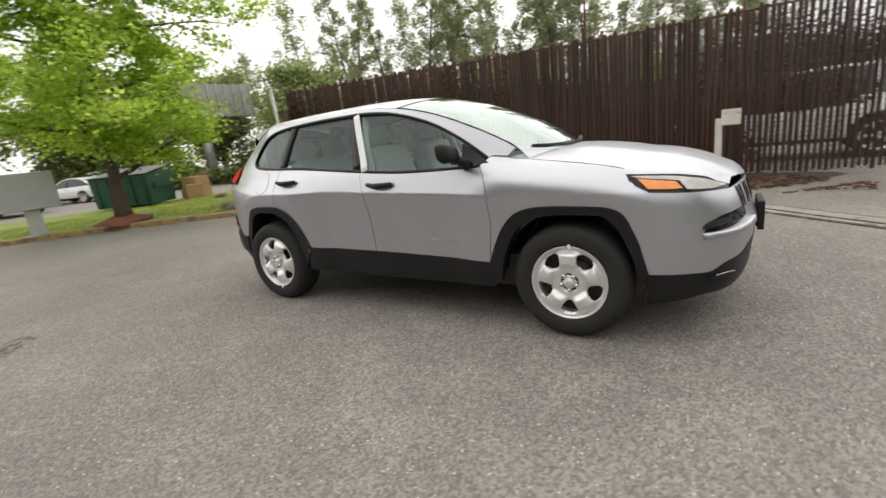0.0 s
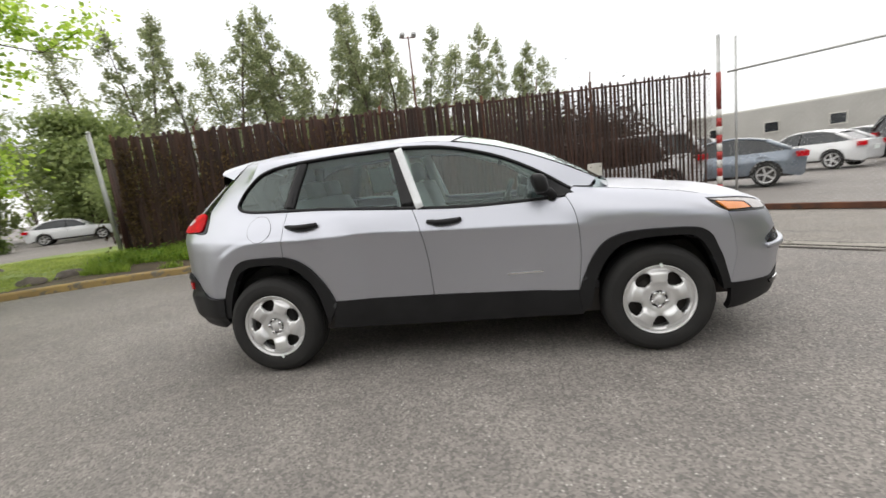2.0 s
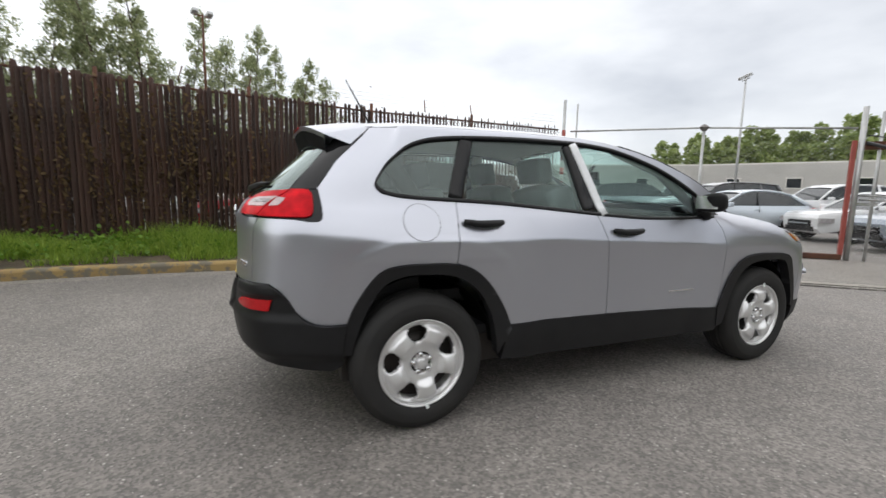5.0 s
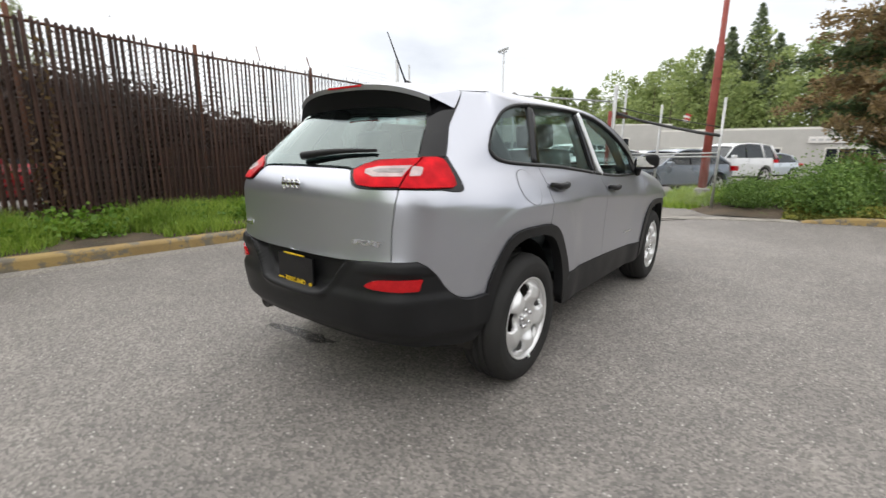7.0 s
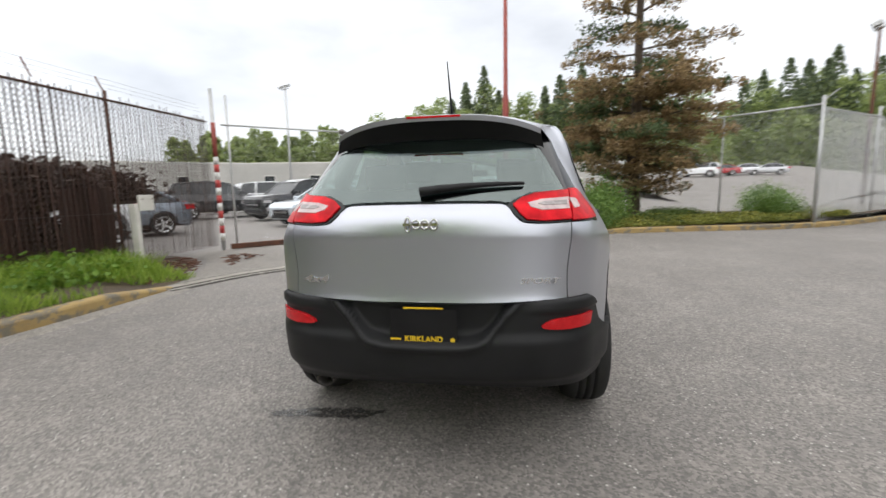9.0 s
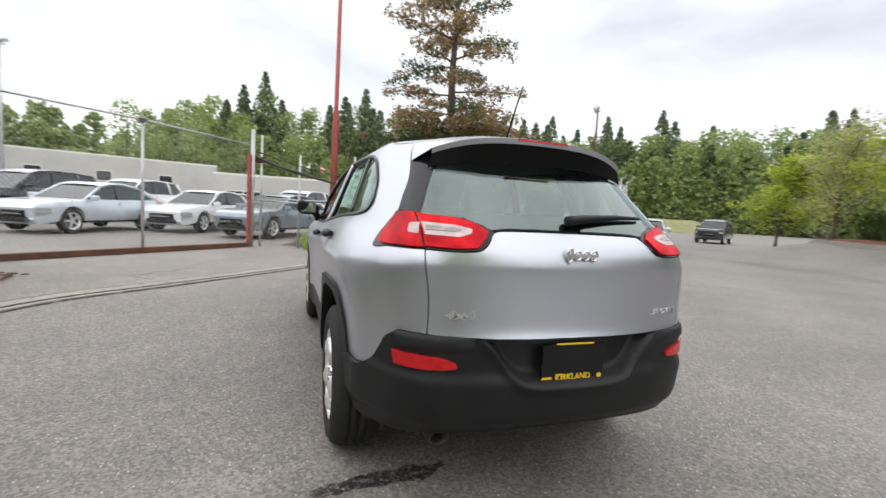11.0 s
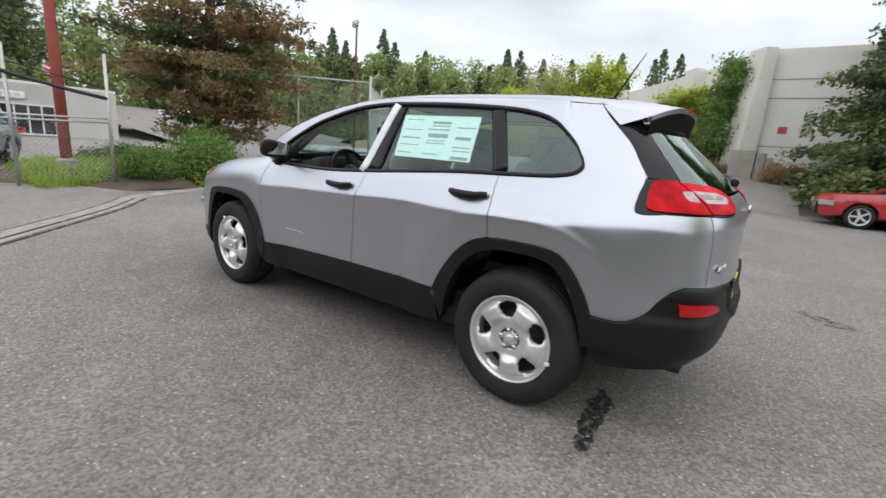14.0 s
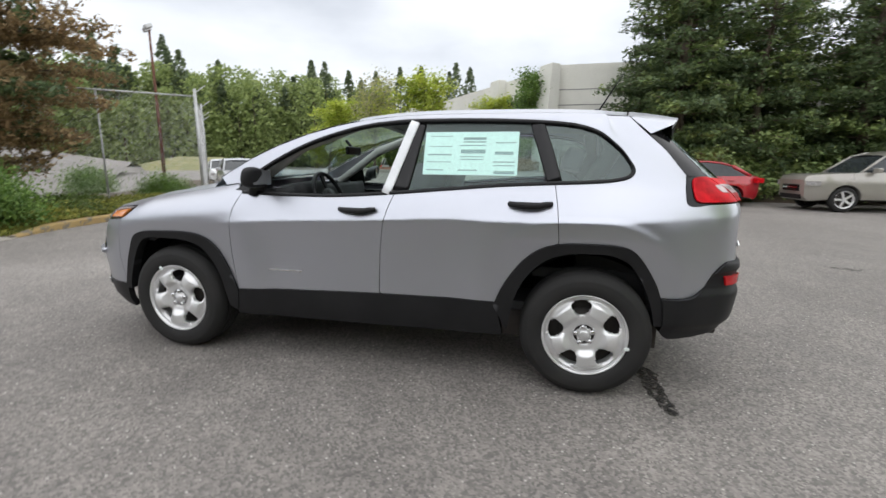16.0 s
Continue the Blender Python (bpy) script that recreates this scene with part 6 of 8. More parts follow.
    for ob, hx, hz in ((d1, -0.015, 1.022), (d2, -1.03, 1.083)):
        base = S(at_side(hx, hz), hz)
        gg = Geo()
        n = 12
        pts, rad = [], []
        for i in range(n + 1):
            t = i / n
            xx = hx + 0.115 - 0.23 * t
            zz = hz + (0.004 if t > 0.75 else 0.0) - 0.006 * math.sin(math.pi * t)
            p = S(at_side(xx, zz), zz)
            pts.append(Vector((p.x, (p.y + 0.012 + 0.022 * math.sin(math.pi * min(1, max(0, t * 1.05))) ** 0.5) * sg, p.z)))
            rad.append(0.012 + 0.008 * math.sin(math.pi * min(1, 0.12 + 0.8 * t)))
        gg.tube(pts, rad, 10)
        part("handle", gg, M["plastic"], ob, "black plastic pull handle", True)
        nu, nz = at_side(hx, hz - 0.012), hz - 0.012
        cup = [Vector((nu + 0.058 * math.cos(k / 14 * 6.283), nz + 0.022 * math.sin(k / 14 * 6.283))) for k in range(14)]
        part("handle_cup", patch(cup, 0.0015, 0, 0.004, 0.02, 0.01, mirror=mir, bend=lambda u, z: 0), M["paint"], ob, smooth=True)
    # mirror
    mz, mx = 1.200, 0.615
    mb = bmesh.new()
    bmesh.ops.create_uvsphere(mb, u_segments=24, v_segments=14, radius=1.0)
    for v in mb.verts:
        p = v.co
        s = 1.0
        p.x, p.y, p.z = (math.copysign(abs(p.x) ** 0.7, p.x), math.copysign(abs(p.y) ** 0.68, p.y), math.copysign(abs(p.z) ** 0.66, p.z))
        taper = 0.86 + 0.14 * p.y
        v.co = Vector((mx + 0.068 * p.x * (1.0 if p.x > 0 else 0.5) - 0.012 * p.z, sg * (0.930 + 0.100 * p.y), mz + 0.070 * p.z * taper + 0.012 * p.y))
    if mir:
        bmesh.ops.reverse_faces(mb, faces=mb.faces[:])
    mi = part("door_mirror", mb, M["plastic"], car, "black plastic door mirror", True)
    part("mirror_glass", Geo().box((mx - 0.034, sg * 0.93, mz + 0.004), (0.008, 0.135, 0.085), -14 * sg), M["chrome"], mi)
    foot = [S(at_side(0.72, 1.10), 1.10), S(at_side(0.70, 1.12), 1.12) + Vector((0, 0.03, 0.02)), Vector((mx + 0.005, 0.865, mz - 0.045))]
    part("mirror_foot", Geo().tube([(p.x, p.y * sg, p.z) for p in foot], [0.036, 0.030, 0.030], 10), M["plastic"], mi, smooth=True)
    part("mirror_sail", patch(side_pts([(0.86, 1.118), (0.70, 1.108), (0.66, 1.112), (0.655, 1.25), (0.72, 1.215)]), 0.001, 0, 0.012, mirror=mir), M["plastic"], mi, smooth=True)

# fuel flap on the right wall
fc = Vector((at_side(-1.365, 1.085), 1.085))
flap = [fc + Vector((0.095 * math.cos(k / 36 * 6.2832), 0.088 * math.sin(k / 36 * 6.2832))) for k in range(36)]
part("fuel_flap_seam", patch([fc + (p - fc) * 1.03 for p in flap], 0.0006, 0, 0.0, 0.05, 0.03, mirror=True), M["steel_dark"], car, smooth=True)
part("fuel_flap", patch(flap, 0.0018, 0.0, 0.001, 0.05, 0.03, mirror=True), M["paint"], car, "round painted fuel flap", True)


# ---- the top: roof, windscreen, bonnet ----
def top_surface(edge, crown, bow, power=2.3):
    """A skin stretched between the left and right edge; edge(k) gives the left edge's point, v runs across."""
    def at(k, v):
        e = edge(k)
        f = 1 - abs(v) ** power
        return Vector((e.x + bow(k) * (1 - v * v), e.y * v, e.z + crown(k) * f))
    return at


def skin(fn, k0, k1, nk, nv, v0=-1.0, v1=1.0):
    gg = Geo()
    gg.add([fn(k0 + (k1 - k0) * i / nk, v0 + (v1 - v0) * j / nv) for i in range(nk + 1) for j in range(nv + 1)],
           [(i * (nv + 1) + j, i * (nv + 1) + j + 1, (i + 1) * (nv + 1) + j + 1, (i + 1) * (nv + 1) + j) for i in range(nk) for j in range(nv)])
    return gg


def rail_point(x):
    z = rail_edge(x)
    return S(at_side(x, z), z)


screen_bow = curve([(-1.9, -0.16), (-1.52, -0.05), (-0.8, 0.0), (0.0, 0.10), (0.5, 0.15), (1.02, 0.20)])
roof_crown = curve([(-1.9, 0.028), (-1.5, 0.062), (-0.6, 0.070), (0.0, 0.068), (0.5, 0.036), (0.85, -0.012), (1.02, -0.045)])
top = top_surface(rail_point, roof_crown, screen_bow)
part("roof", skin(lambda k, v: top(k, v * 1.003), -1.53, 0.06, 30, 28), M["paint"], car, smooth=True)
part("headliner", skin(lambda k, v: top(k, v * 0.96) - Vector((0, 0, 0.045)), -1.5, 0.02, 14, 12), M["headliner"], car, smooth=True)
ws = part("windscreen", skin(lambda k, v: top(k, v * -0.985) - Vector((0, 0, 0.004)), 0.075, 1.03, 22, 20), M["screen"], car, smooth=True)
ws.visible_shadow = False
for sgn in (-1, 1):
    part("windscreen_trim", Geo().tube([top(k / 20 * 0.95 + 0.07, 0.99 * sgn) for k in range(21)], 0.0045, 6), M["trim"], ws, smooth=True)
part("windscreen_band", skin(lambda k, v: top(k, v * 0.98) - Vector((0, 0, 0.010)), 0.07, 0.14, 3, 18), M["gloss_black"], ws, smooth=True)
cowl_z = lambda k, v: top(1.02 + 0.06 * k, v * 0.97) - Vector((0, 0, 0.008 + 0.02 * k))
part("cowl", skin(cowl_z, 0, 1, 4, 20), M["paint"], car, smooth=True)
for sgn, y0, y1 in ((1, 0.55, -0.08), (1, -0.05, -0.62)):
    a, b = top(1.005, y0 / 0.78), top(0.985, y1 / 0.78)
    part("front_wiper", Geo().tube([a.lerp(b, q / 8) + Vector((0, 0, 0.004)) + (top(1.0, (y0 + (y1 - y0) * q / 8) / 0.78) - top(1.005, y0 / 0.78).lerp(top(0.985, y1 / 0.78), q / 8)) for q in range(9)], [0.015 - 0.0011 * q for q in range(9)], 6), M["trim"], car, "black wiper blade", True)


def hood_rim(k):
    """Left edge of the bonnet: k from 0 at the windscreen to 1 at the nose."""
    u = U_HOOD0 + (ULEN - U_HOOD0) * k
    p = S(u, hood_edge(plan(u)[0]))
    for _ in range(8):
        p = S(u, 0.5 * p.z + 0.5 * hood_edge(p.x))
    return p


U_HOOD0 = at_side(0.985, 1.10)
hood_rise = curve([(0.95, 0.026), (1.1, 0.034), (1.22, 0.042), (1.4, 0.052), (1.6, 0.062), (1.8, 0.068), (1.95, 0.052), (2.1, 0.036), (2.2, 0.026), (2.3, 0.0)])


def hood_crown(k):
    p = hood_rim(k)
    return hood_rise(p.x) * step(0.0, 0.34, p.y)


def hood_bow(k):
    return 0.14 * (1 - step(0.0, 0.30, k))


hood_top = top_surface(hood_rim, hood_crown, hood_bow, 2.3)


def bonnet(k, v):
    p = hood_top(k, v)
    a = abs(p.y)
    # raised middle with soft ridges
    ridge = 0.010 * (1 - step(0.30, 0.47, a)) * step(0.0, 0.25, k) * (1 - step(0.72, 0.96, k))
    return p + Vector((0, 0, ridge))


part("bonnet", skin(lambda k, v: bonnet(k, v * 0.996), 0.0, 0.996, 44, 40), M["paint"], car, smooth=True)

# front bumper, lamps and grille
bump_poly = (side_pts([(1.785, 0.899), (1.805, 0.85), (1.825, 0.75), (1.835, 0.62), (1.815, 0.52), (1.795, 0.435)], 3))
ft = front_pts([(0.755, 0.432), (0.715, 0.438), (0.66, 0.474), (0.58, 0.488), (0.50, 0.497), (0.35, 0.53), (0.0, 0.54)], 3)
nose_top = front_pts([(0.0, 0.878), (0.2, 0.878), (0.42, 0.872), (0.54, 0.866)], 3) + side_pts([(2.1, 0.872), (2.0, 0.879), (1.88, 0.888), (1.79, 0.897)], 3)
half = bump_poly + ft + nose_top
right = [Vector((2 * ULEN - p.x, p.y)) for p in half[::-1]]


def SF(u, z):
    if u > ULEN:
        p = S(2 * ULEN - u, z)
        return Vector((p.x, -p.y, p.z))
    return S(u, z)


def NF(u, z, e=0.004):
    return -(SF(u + e, z) - SF(u - e, z)).cross(SF(u, z + e) - SF(u, z - e)).normalized()


full = bump_poly + ft[:-1] + [Vector((2 * ULEN - p.x, p.y)) for p in ft[::-1]] + [Vector((2 * ULEN - p.x, p.y)) for p in bump_poly[::-1]] + [Vector((2 * ULEN - p.x, p.y)) for p in nose_top[::-1]] + nose_top[1:]
fb = part("front_bumper", patch(full, 0.0, 0.001, 0.02, surface=SF, nrm=NF, dz=0.03), M["paint"], car, smooth=True)
low = side_pts([(1.795, 0.435), (1.80, 0.34), (1.785, 0.25), (1.93, 0.262)]) + front_pts([(0.70, 0.30), (0.55, 0.30), (0.3, 0.285), (0.0, 0.28)], 3)
lowfull = low[:-1] + [Vector((2 * ULEN - p.x, p.y)) for p in low[::-1]] + [Vector((2 * ULEN - p.x, p.y)) for p in ft] + ft[::-1][1:]
part("lower_bumper", patch(lowfull, 0.004, 0.001, 0.04, surface=SF, nrm=NF, dz=0.04), M["plastic"], fb, "black plastic lower bumper and skirt", True)
for mir in (False, True):
    hd = front_pts([(0.525, 0.885), (0.60, 0.914)], 3) + side_pts([(2.05, 0.945), (1.93, 0.972), (1.80, 0.985), (1.675, 0.996)], 3)
    hb = side_pts([(1.70, 0.955), (1.74, 0.92), (1.79, 0.899), (1.88, 0.889), (2.0, 0.880), (2.1, 0.873)], 3) + front_pts([(0.55, 0.868)])
    over = side_pts([(x, hood_edge(x) + 0.001) for x in (1.655, 1.72, 1.8, 1.88, 1.95, 2.02, 2.08, 2.13, 2.17)], 2)
    part("wing_lip", patch(over + hd, 0.0, 0.0, 0.012, 0.02, 0.004, mirror=mir), M["paint"], car, smooth=True)
    lamp = part("headlamp", patch(hd + hb, -0.004, 0.0, 0.03, 0.04, 0.02, mirror=mir), M["gloss_black"], car, "narrow headlamp with amber and clear lenses", True)
    am = side_pts([(1.735, 0.965), (1.82, 0.952), (1.915, 0.938)], 3) + side_pts([(1.95, 0.902), (1.88, 0.905), (1.79, 0.912)], 3)
    part("indicator_lens", patch(am, 0.0055, 0, 0.01, 0.04, 0.02, mirror=mir), M["amber"], lamp, "amber indicator lens", True)
    cl = side_pts([(1.70, 0.983), (1.82, 0.973), (1.93, 0.960), (2.05, 0.932)], 3) + front_pts([(0.60, 0.905), (0.55, 0.888)]) + side_pts([(2.09, 0.884), (1.97, 0.897), (1.935, 0.940), (1.82, 0.958), (1.735, 0.970)], 2)
    part("lamp_lens", patch(cl, 0.0035, 0, 0.01, 0.04, 0.02, mirror=mir), M["clear_lens"], lamp, "clear daytime lamp lens", True)
    # intake slot with the main lamp, and the fog lamp
    slot = front_pts([(0.765, 0.657), (0.745, 0.70), (0.69, 0.738), (0.56, 0.752), (0.46, 0.750), (0.45, 0.705), (0.55, 0.690), (0.66, 0.672)], 3)
    so = part("lamp_recess", patch(slot, 0.003, 0, 0.03, 0.03, 0.02, mirror=mir), M["gloss_black"], fb, "dark recess with the main lamp", True)
    part("main_lamp", patch([Vector((p.x * 0.5 + 0.5 * slot[0].x - 0.0, p.y * 0.5 + 0.35)) for p in slot], 0.005, 0, 0.006, 0.03, 0.02, mirror=mir), M["dark_glass"], so, smooth=True)
    brow = front_pts([(0.765, 0.643), (0.66, 0.648), (0.52, 0.656), (0.38, 0.664)], 5)
    part("bumper_lip", ribbon(brow, 0.034, 0.013, 0.04, mir), M["paint"], fb, smooth=True)
    fog = front_pts([(0.735, 0.408), (0.67, 0.420), (0.60, 0.412), (0.63, 0.382), (0.71, 0.380)], 4)
    fg = part("fog_lamp", patch(fog, 0.012, 0, 0.012, 0.03, 0.02, mirror=mir), M["gloss_black"], fb, "chrome-edged fog lamp", True)
    part("chrome_edge", ribbon(fog[2:10], 0.006, 0.016, 0.006, mir), M["chrome"], fg, smooth=True)
    for k in range(4):
        c = 0.145 * k
        if k:
            s = front_pts([(c + 0.042, 0.864), (c - 0.042, 0.866), (c - 0.036, 0.745), (c + 0.036, 0.745)])
            part("grille_slot", patch(s, 0.004, 0.0, 0.012, 0.03, 0.03, mirror=mir), M["gloss_black"], fb, "upright black grille slot with bright edge", True)
        elif not mir:
            s = front_pts([(0.042, 0.866), (0.036, 0.745)])
            s = [s[0], Vector((2 * ULEN - s[0].x, s[0].y)), Vector((2 * ULEN - s[1].x, s[1].y)), s[1]]
            part("grille_slot", patch(s, 0.004, 0.0, 0.012, 0.03, 0.03, surface=SF, nrm=NF), M["gloss_black"], fb, "upright black grille slot with bright edge", True)
nose_x = S(ULEN, 0.62).x
soften(part("plate_bracket", Geo().box((nose_x + 0.012, 0, 0.63), (0.036, 0.32, 0.18)), M["plastic"], fb, "empty black front plate bracket"), 0.008)

# ---- the tail ----
gate_top = rear_pts([(0.612, 1.10), (0.50, 1.098), (0.42, 1.105), (0.385, 1.13), (0.35, 1.172), (0.28, 1.182), (0.0, 1.185)], 4)
gate_bot = rear_pts([(0.0, 0.772), (0.25, 0.772), (0.45, 0.778), (0.598, 0.785)], 3)
g_full = SEAM[::-1][:-1] + gate_top + [Vector((-p.x, p.y)) for p in gate_top[::-1][1:]] + [Vector((-p.x, p.y)) for p in SEAM[1:]] + [Vector((-p.x, p.y)) for p in gate_bot[::-1][1:]] + gate_bot[1:-1]
tg = part("tailgate", patch(g_full, 0.0, 0.0025, 0.02, zlines=(0.79, 0.80, 1.025, 1.035, 1.045, 1.055), dz=0.02), M["paint"], car, smooth=True)
# rear window, with black edges that reach round to the sides
gl_top = rear_pts([(0.47, 1.475), (0.25, 1.485), (0.0, 1.488)], 3)
gl_side = rear_pts([(0.60, 1.225), (0.565, 1.30), (0.52, 1.39), (0.47, 1.475)], 3)
gl_bot = rear_pts([(0.0, 1.192), (0.28, 1.19), (0.36, 1.182), (0.41, 1.205), (0.50, 1.222), (0.60, 1.225)], 3)
glass_half = gl_bot + gl_side[1:] + gl_top[1:]
glass_full = glass_half + [Vector((-p.x, p.y)) for p in glass_half[::-1][1:-1]]
rg = part("rear_window", patch(glass_full, 0.002, 0.001, 0.0, 0.06, 0.04), M["rear_tint"], tg, "tinted rear window", True)
rg.visible_shadow = False
low_band = rear_pts([(0.0, 1.192), (0.28, 1.19), (0.36, 1.182), (0.41, 1.205), (0.50, 1.222), (0.60, 1.225), (0.575, 1.262), (0.46, 1.262), (0.30, 1.250), (0.0, 1.248)], 3)
part("frit_band", patch(low_band + [Vector((-p.x, p.y)) for p in low_band[::-1]], -0.006, 0, 0.0, 0.06, 0.03), M["gloss_black"], rg, "black lower edge of the rear window", True)
for name, mir in SIDES:
    inner = rear_pts([(0.602, 1.225), (0.566, 1.30), (0.521, 1.39), (0.47, 1.475), (0.44, 1.535)], 4)
    outer = tail_side_u
    part("pillar_cover", patch(outer + [Vector((at_rear(0.40, 1.56), 1.56))] + inner[::-1] + [Vector((at_rear(0.62, 1.235), 1.235))], 0.001, 0.001, 0.02, 0.04, 0.03, mirror=mir), M["gloss_black"], tg, "gloss black rear pillar cover", True)
    # tail lamp: black housing, red lens, clear strip with a grey core, split by the tailgate seam
    cut = rear_pts([(0.611, 1.10), (0.612, 1.16), (0.612, 1.235)])
    out_poly = LAMP_OUT + [Vector((at_side(-1.93, 1.238), 1.238))] + cut[::-1]
    oh = part("tail_lamp", patch(out_poly, 0.002, 0.001, 0.03, 0.03, 0.02, mirror=mir), M["gloss_black"], car, "wrap-round red tail lamp in a black housing", True)
    red_o = side_pts([(-1.905, 1.102), (-1.878, 1.115), (-1.868, 1.16), (-1.875, 1.225), (-1.96, 1.23)], 3) + [p + Vector((0.004, 0)) for p in rear_pts([(0.613, 1.228), (0.613, 1.16), (0.613, 1.104)])]
    part("red_lens", patch(red_o, 0.012, 0.0, 0.010, 0.014, 0.010, mirror=mir), M["red_lens"], oh, "glossy red lens", True)
    part("lens_back", patch(red_o, 0.0085, 0.0, 0.004, 0.023, 0.017, mirror=mir), M["red_lens"], oh, smooth=True)
    ua, ub = at_rear(0.646, 1.168), at_rear(0.616, 1.168)
    clr = [Vector((ua - 0.006, 1.150)), Vector((ua, 1.158)), Vector((ua, 1.178)), Vector((ua - 0.006, 1.186)), Vector((ub, 1.189)), Vector((ub, 1.147))]
    part("clear_lens", patch(clr, 0.0145, 0, 0.004, 0.03, 0.02, mirror=mir), M["pale_lens"], oh, "clear reversing lens", True)
    in_poly = rear_pts([(0.610, 1.10), (0.50, 1.098), (0.42, 1.105), (0.385, 1.13), (0.35, 1.172), (0.38, 1.195), (0.45, 1.222), (0.608, 1.232)], 0)
    ih = part("tail_lamp", patch(in_poly, 0.004, 0.001, 0.02, 0.03, 0.02, mirror=mir), M["gloss_black"], tg, "inner half of the tail lamp", True)
    red_i = rear_pts([(0.610, 1.108), (0.50, 1.106), (0.43, 1.112), (0.40, 1.14), (0.375, 1.17), (0.41, 1.196), (0.47, 1.214), (0.610, 1.226)], 0)
    part("red_lens", patch(red_i, 0.012, 0.0, 0.010, 0.014, 0.010, mirror=mir), M["red_lens"], ih, "glossy red lens", True)
    cl_i = rear_pts([(0.604, 1.146), (0.49, 1.144), (0.445, 1.157), (0.435, 1.173), (0.49, 1.186), (0.604, 1.192)], 0)
    part("clear_lens", patch(cl_i, 0.0145, 0, 0.004, 0.03, 0.02, mirror=mir), M["pale_lens"], ih, "clear reversing lens", True)
    core = rear_pts([(0.595, 1.161), (0.50, 1.160), (0.475, 1.167), (0.50, 1.175), (0.595, 1.178)], 0)
    part("lens_core", patch(core, 0.0165, 0, 0.003, 0.03, 0.02, mirror=mir), M["grey_core"], ih, smooth=True)
    # reflector in the bumper
    rf = rear_pts([(0.702, 0.712), (0.60, 0.708), (0.53, 0.700), (0.490, 0.676), (0.515, 0.664), (0.60, 0.658), (0.692, 0.660)], 3)
    part("reflector", patch(rf, 0.016, 0, 0.015, 0.03, 0.02, mirror=mir), M["deep_red"], car, "red reflector in the rear bumper", True)

# rear bumper: black, with a scoop for the plate
bt = BUMPER_TOP[:-1] + rear_pts([(0.60, 0.786), (0.50, 0.785)])
scoop_top = rear_pts([(0.40, 0.772), (0.0, 0.768)])
b_low = side_pts([(-1.745, 0.40), (-1.79, 0.36), (-1.92, 0.36)], 2) + rear_pts([(0.68, 0.372), (0.56, 0.385), (0.30, 0.395), (0.0, 0.398)], 2)
bp_full = b_low[::-1] + [Vector((at_side(-1.735, 0.595), 0.595))][:0] + bt + scoop_top + [Vector((-p.x, p.y)) for p in (bt + scoop_top)[::-1][1:]] + [Vector((-p.x, p.y)) for p in b_low[:-1]]


def scoop(u, z):
    """How far the bumper's skin is pulled in, for the plate recess, and pushed out above its edge."""
    y = abs(S(u, z).y)
    edge = curve([(0.0, 0.585), (0.15, 0.588), (0.23, 0.602), (0.29, 0.65), (0.345, 0.72), (0.40, 0.775), (0.8, 1.3)])(y)
    lip = 0.016 * math.exp(-((z - edge) / 0.022) ** 2) * (1 - step(0.40, 0.55, y))
    inn = -0.055 * step(edge, edge + 0.035, z)
    low = 0.018 * step(0.40, 0.46, z) * (1 - step(0.60, 0.655, z))
    brow = 0.011 * step(0.722, 0.738, z) * (1 - step(0.772, 0.790, z)) * step(0.40, 0.50, y)
    return inn + lip + low + brow


rb = part("rear_bumper", patch(bp_full, 0.004, 0.001, 0.05, 0.013, 0.010, bend=scoop), M["plastic"], car, "textured black rear bumper", True)
px = S(0.0, 0.66).x + 0.018
plate_ = part("plate_insert", Geo().box((px - 0.006, 0, 0.668), (0.012, 0.29, 0.152)), M["gloss_black"], rb, "black dealer plate with yellow print")
part("frame_bar", Geo().box((px - 0.014, 0, 0.750), (0.008, 0.17, 0.005)), M["yellow"], plate_, "yellow bar over the plate")


def lettering(text, size, m, material, parent, name="lettering", shear=0.0, extrude=0.0015, stretch=1.0, label="", bold=0.0):
    cu = bpy.data.curves.new(name, "FONT")
    cu.body, cu.size, cu.shear, cu.extrude, cu.align_x, cu.align_y, cu.resolution_u = text, size, shear, extrude, "CENTER", "CENTER", 3
    cu.offset = bold
    ob = bpy.data.objects.new(name, cu)
    scene.collection.objects.link(ob)
    bpy.context.view_layer.update()
    me = bpy.data.meshes.new_from_object(ob.evaluated_get(bpy.context.evaluated_depsgraph_get()))
    bpy.data.objects.remove(ob)
    return part(name, me, material, parent, label, False, m @ Matrix.Diagonal((stretch, 1, 1, 1)))


REAR = Matrix(((0, 0, -1, 0), (-1, 0, 0, 0), (0, 1, 0, 0), (0, 0, 0, 1)))
def on_tail(y, z, out=0.004):
    u = at_rear(y, z)
    return Matrix.Translation(S(u, z) + normal(u, z) * out) @ REAR


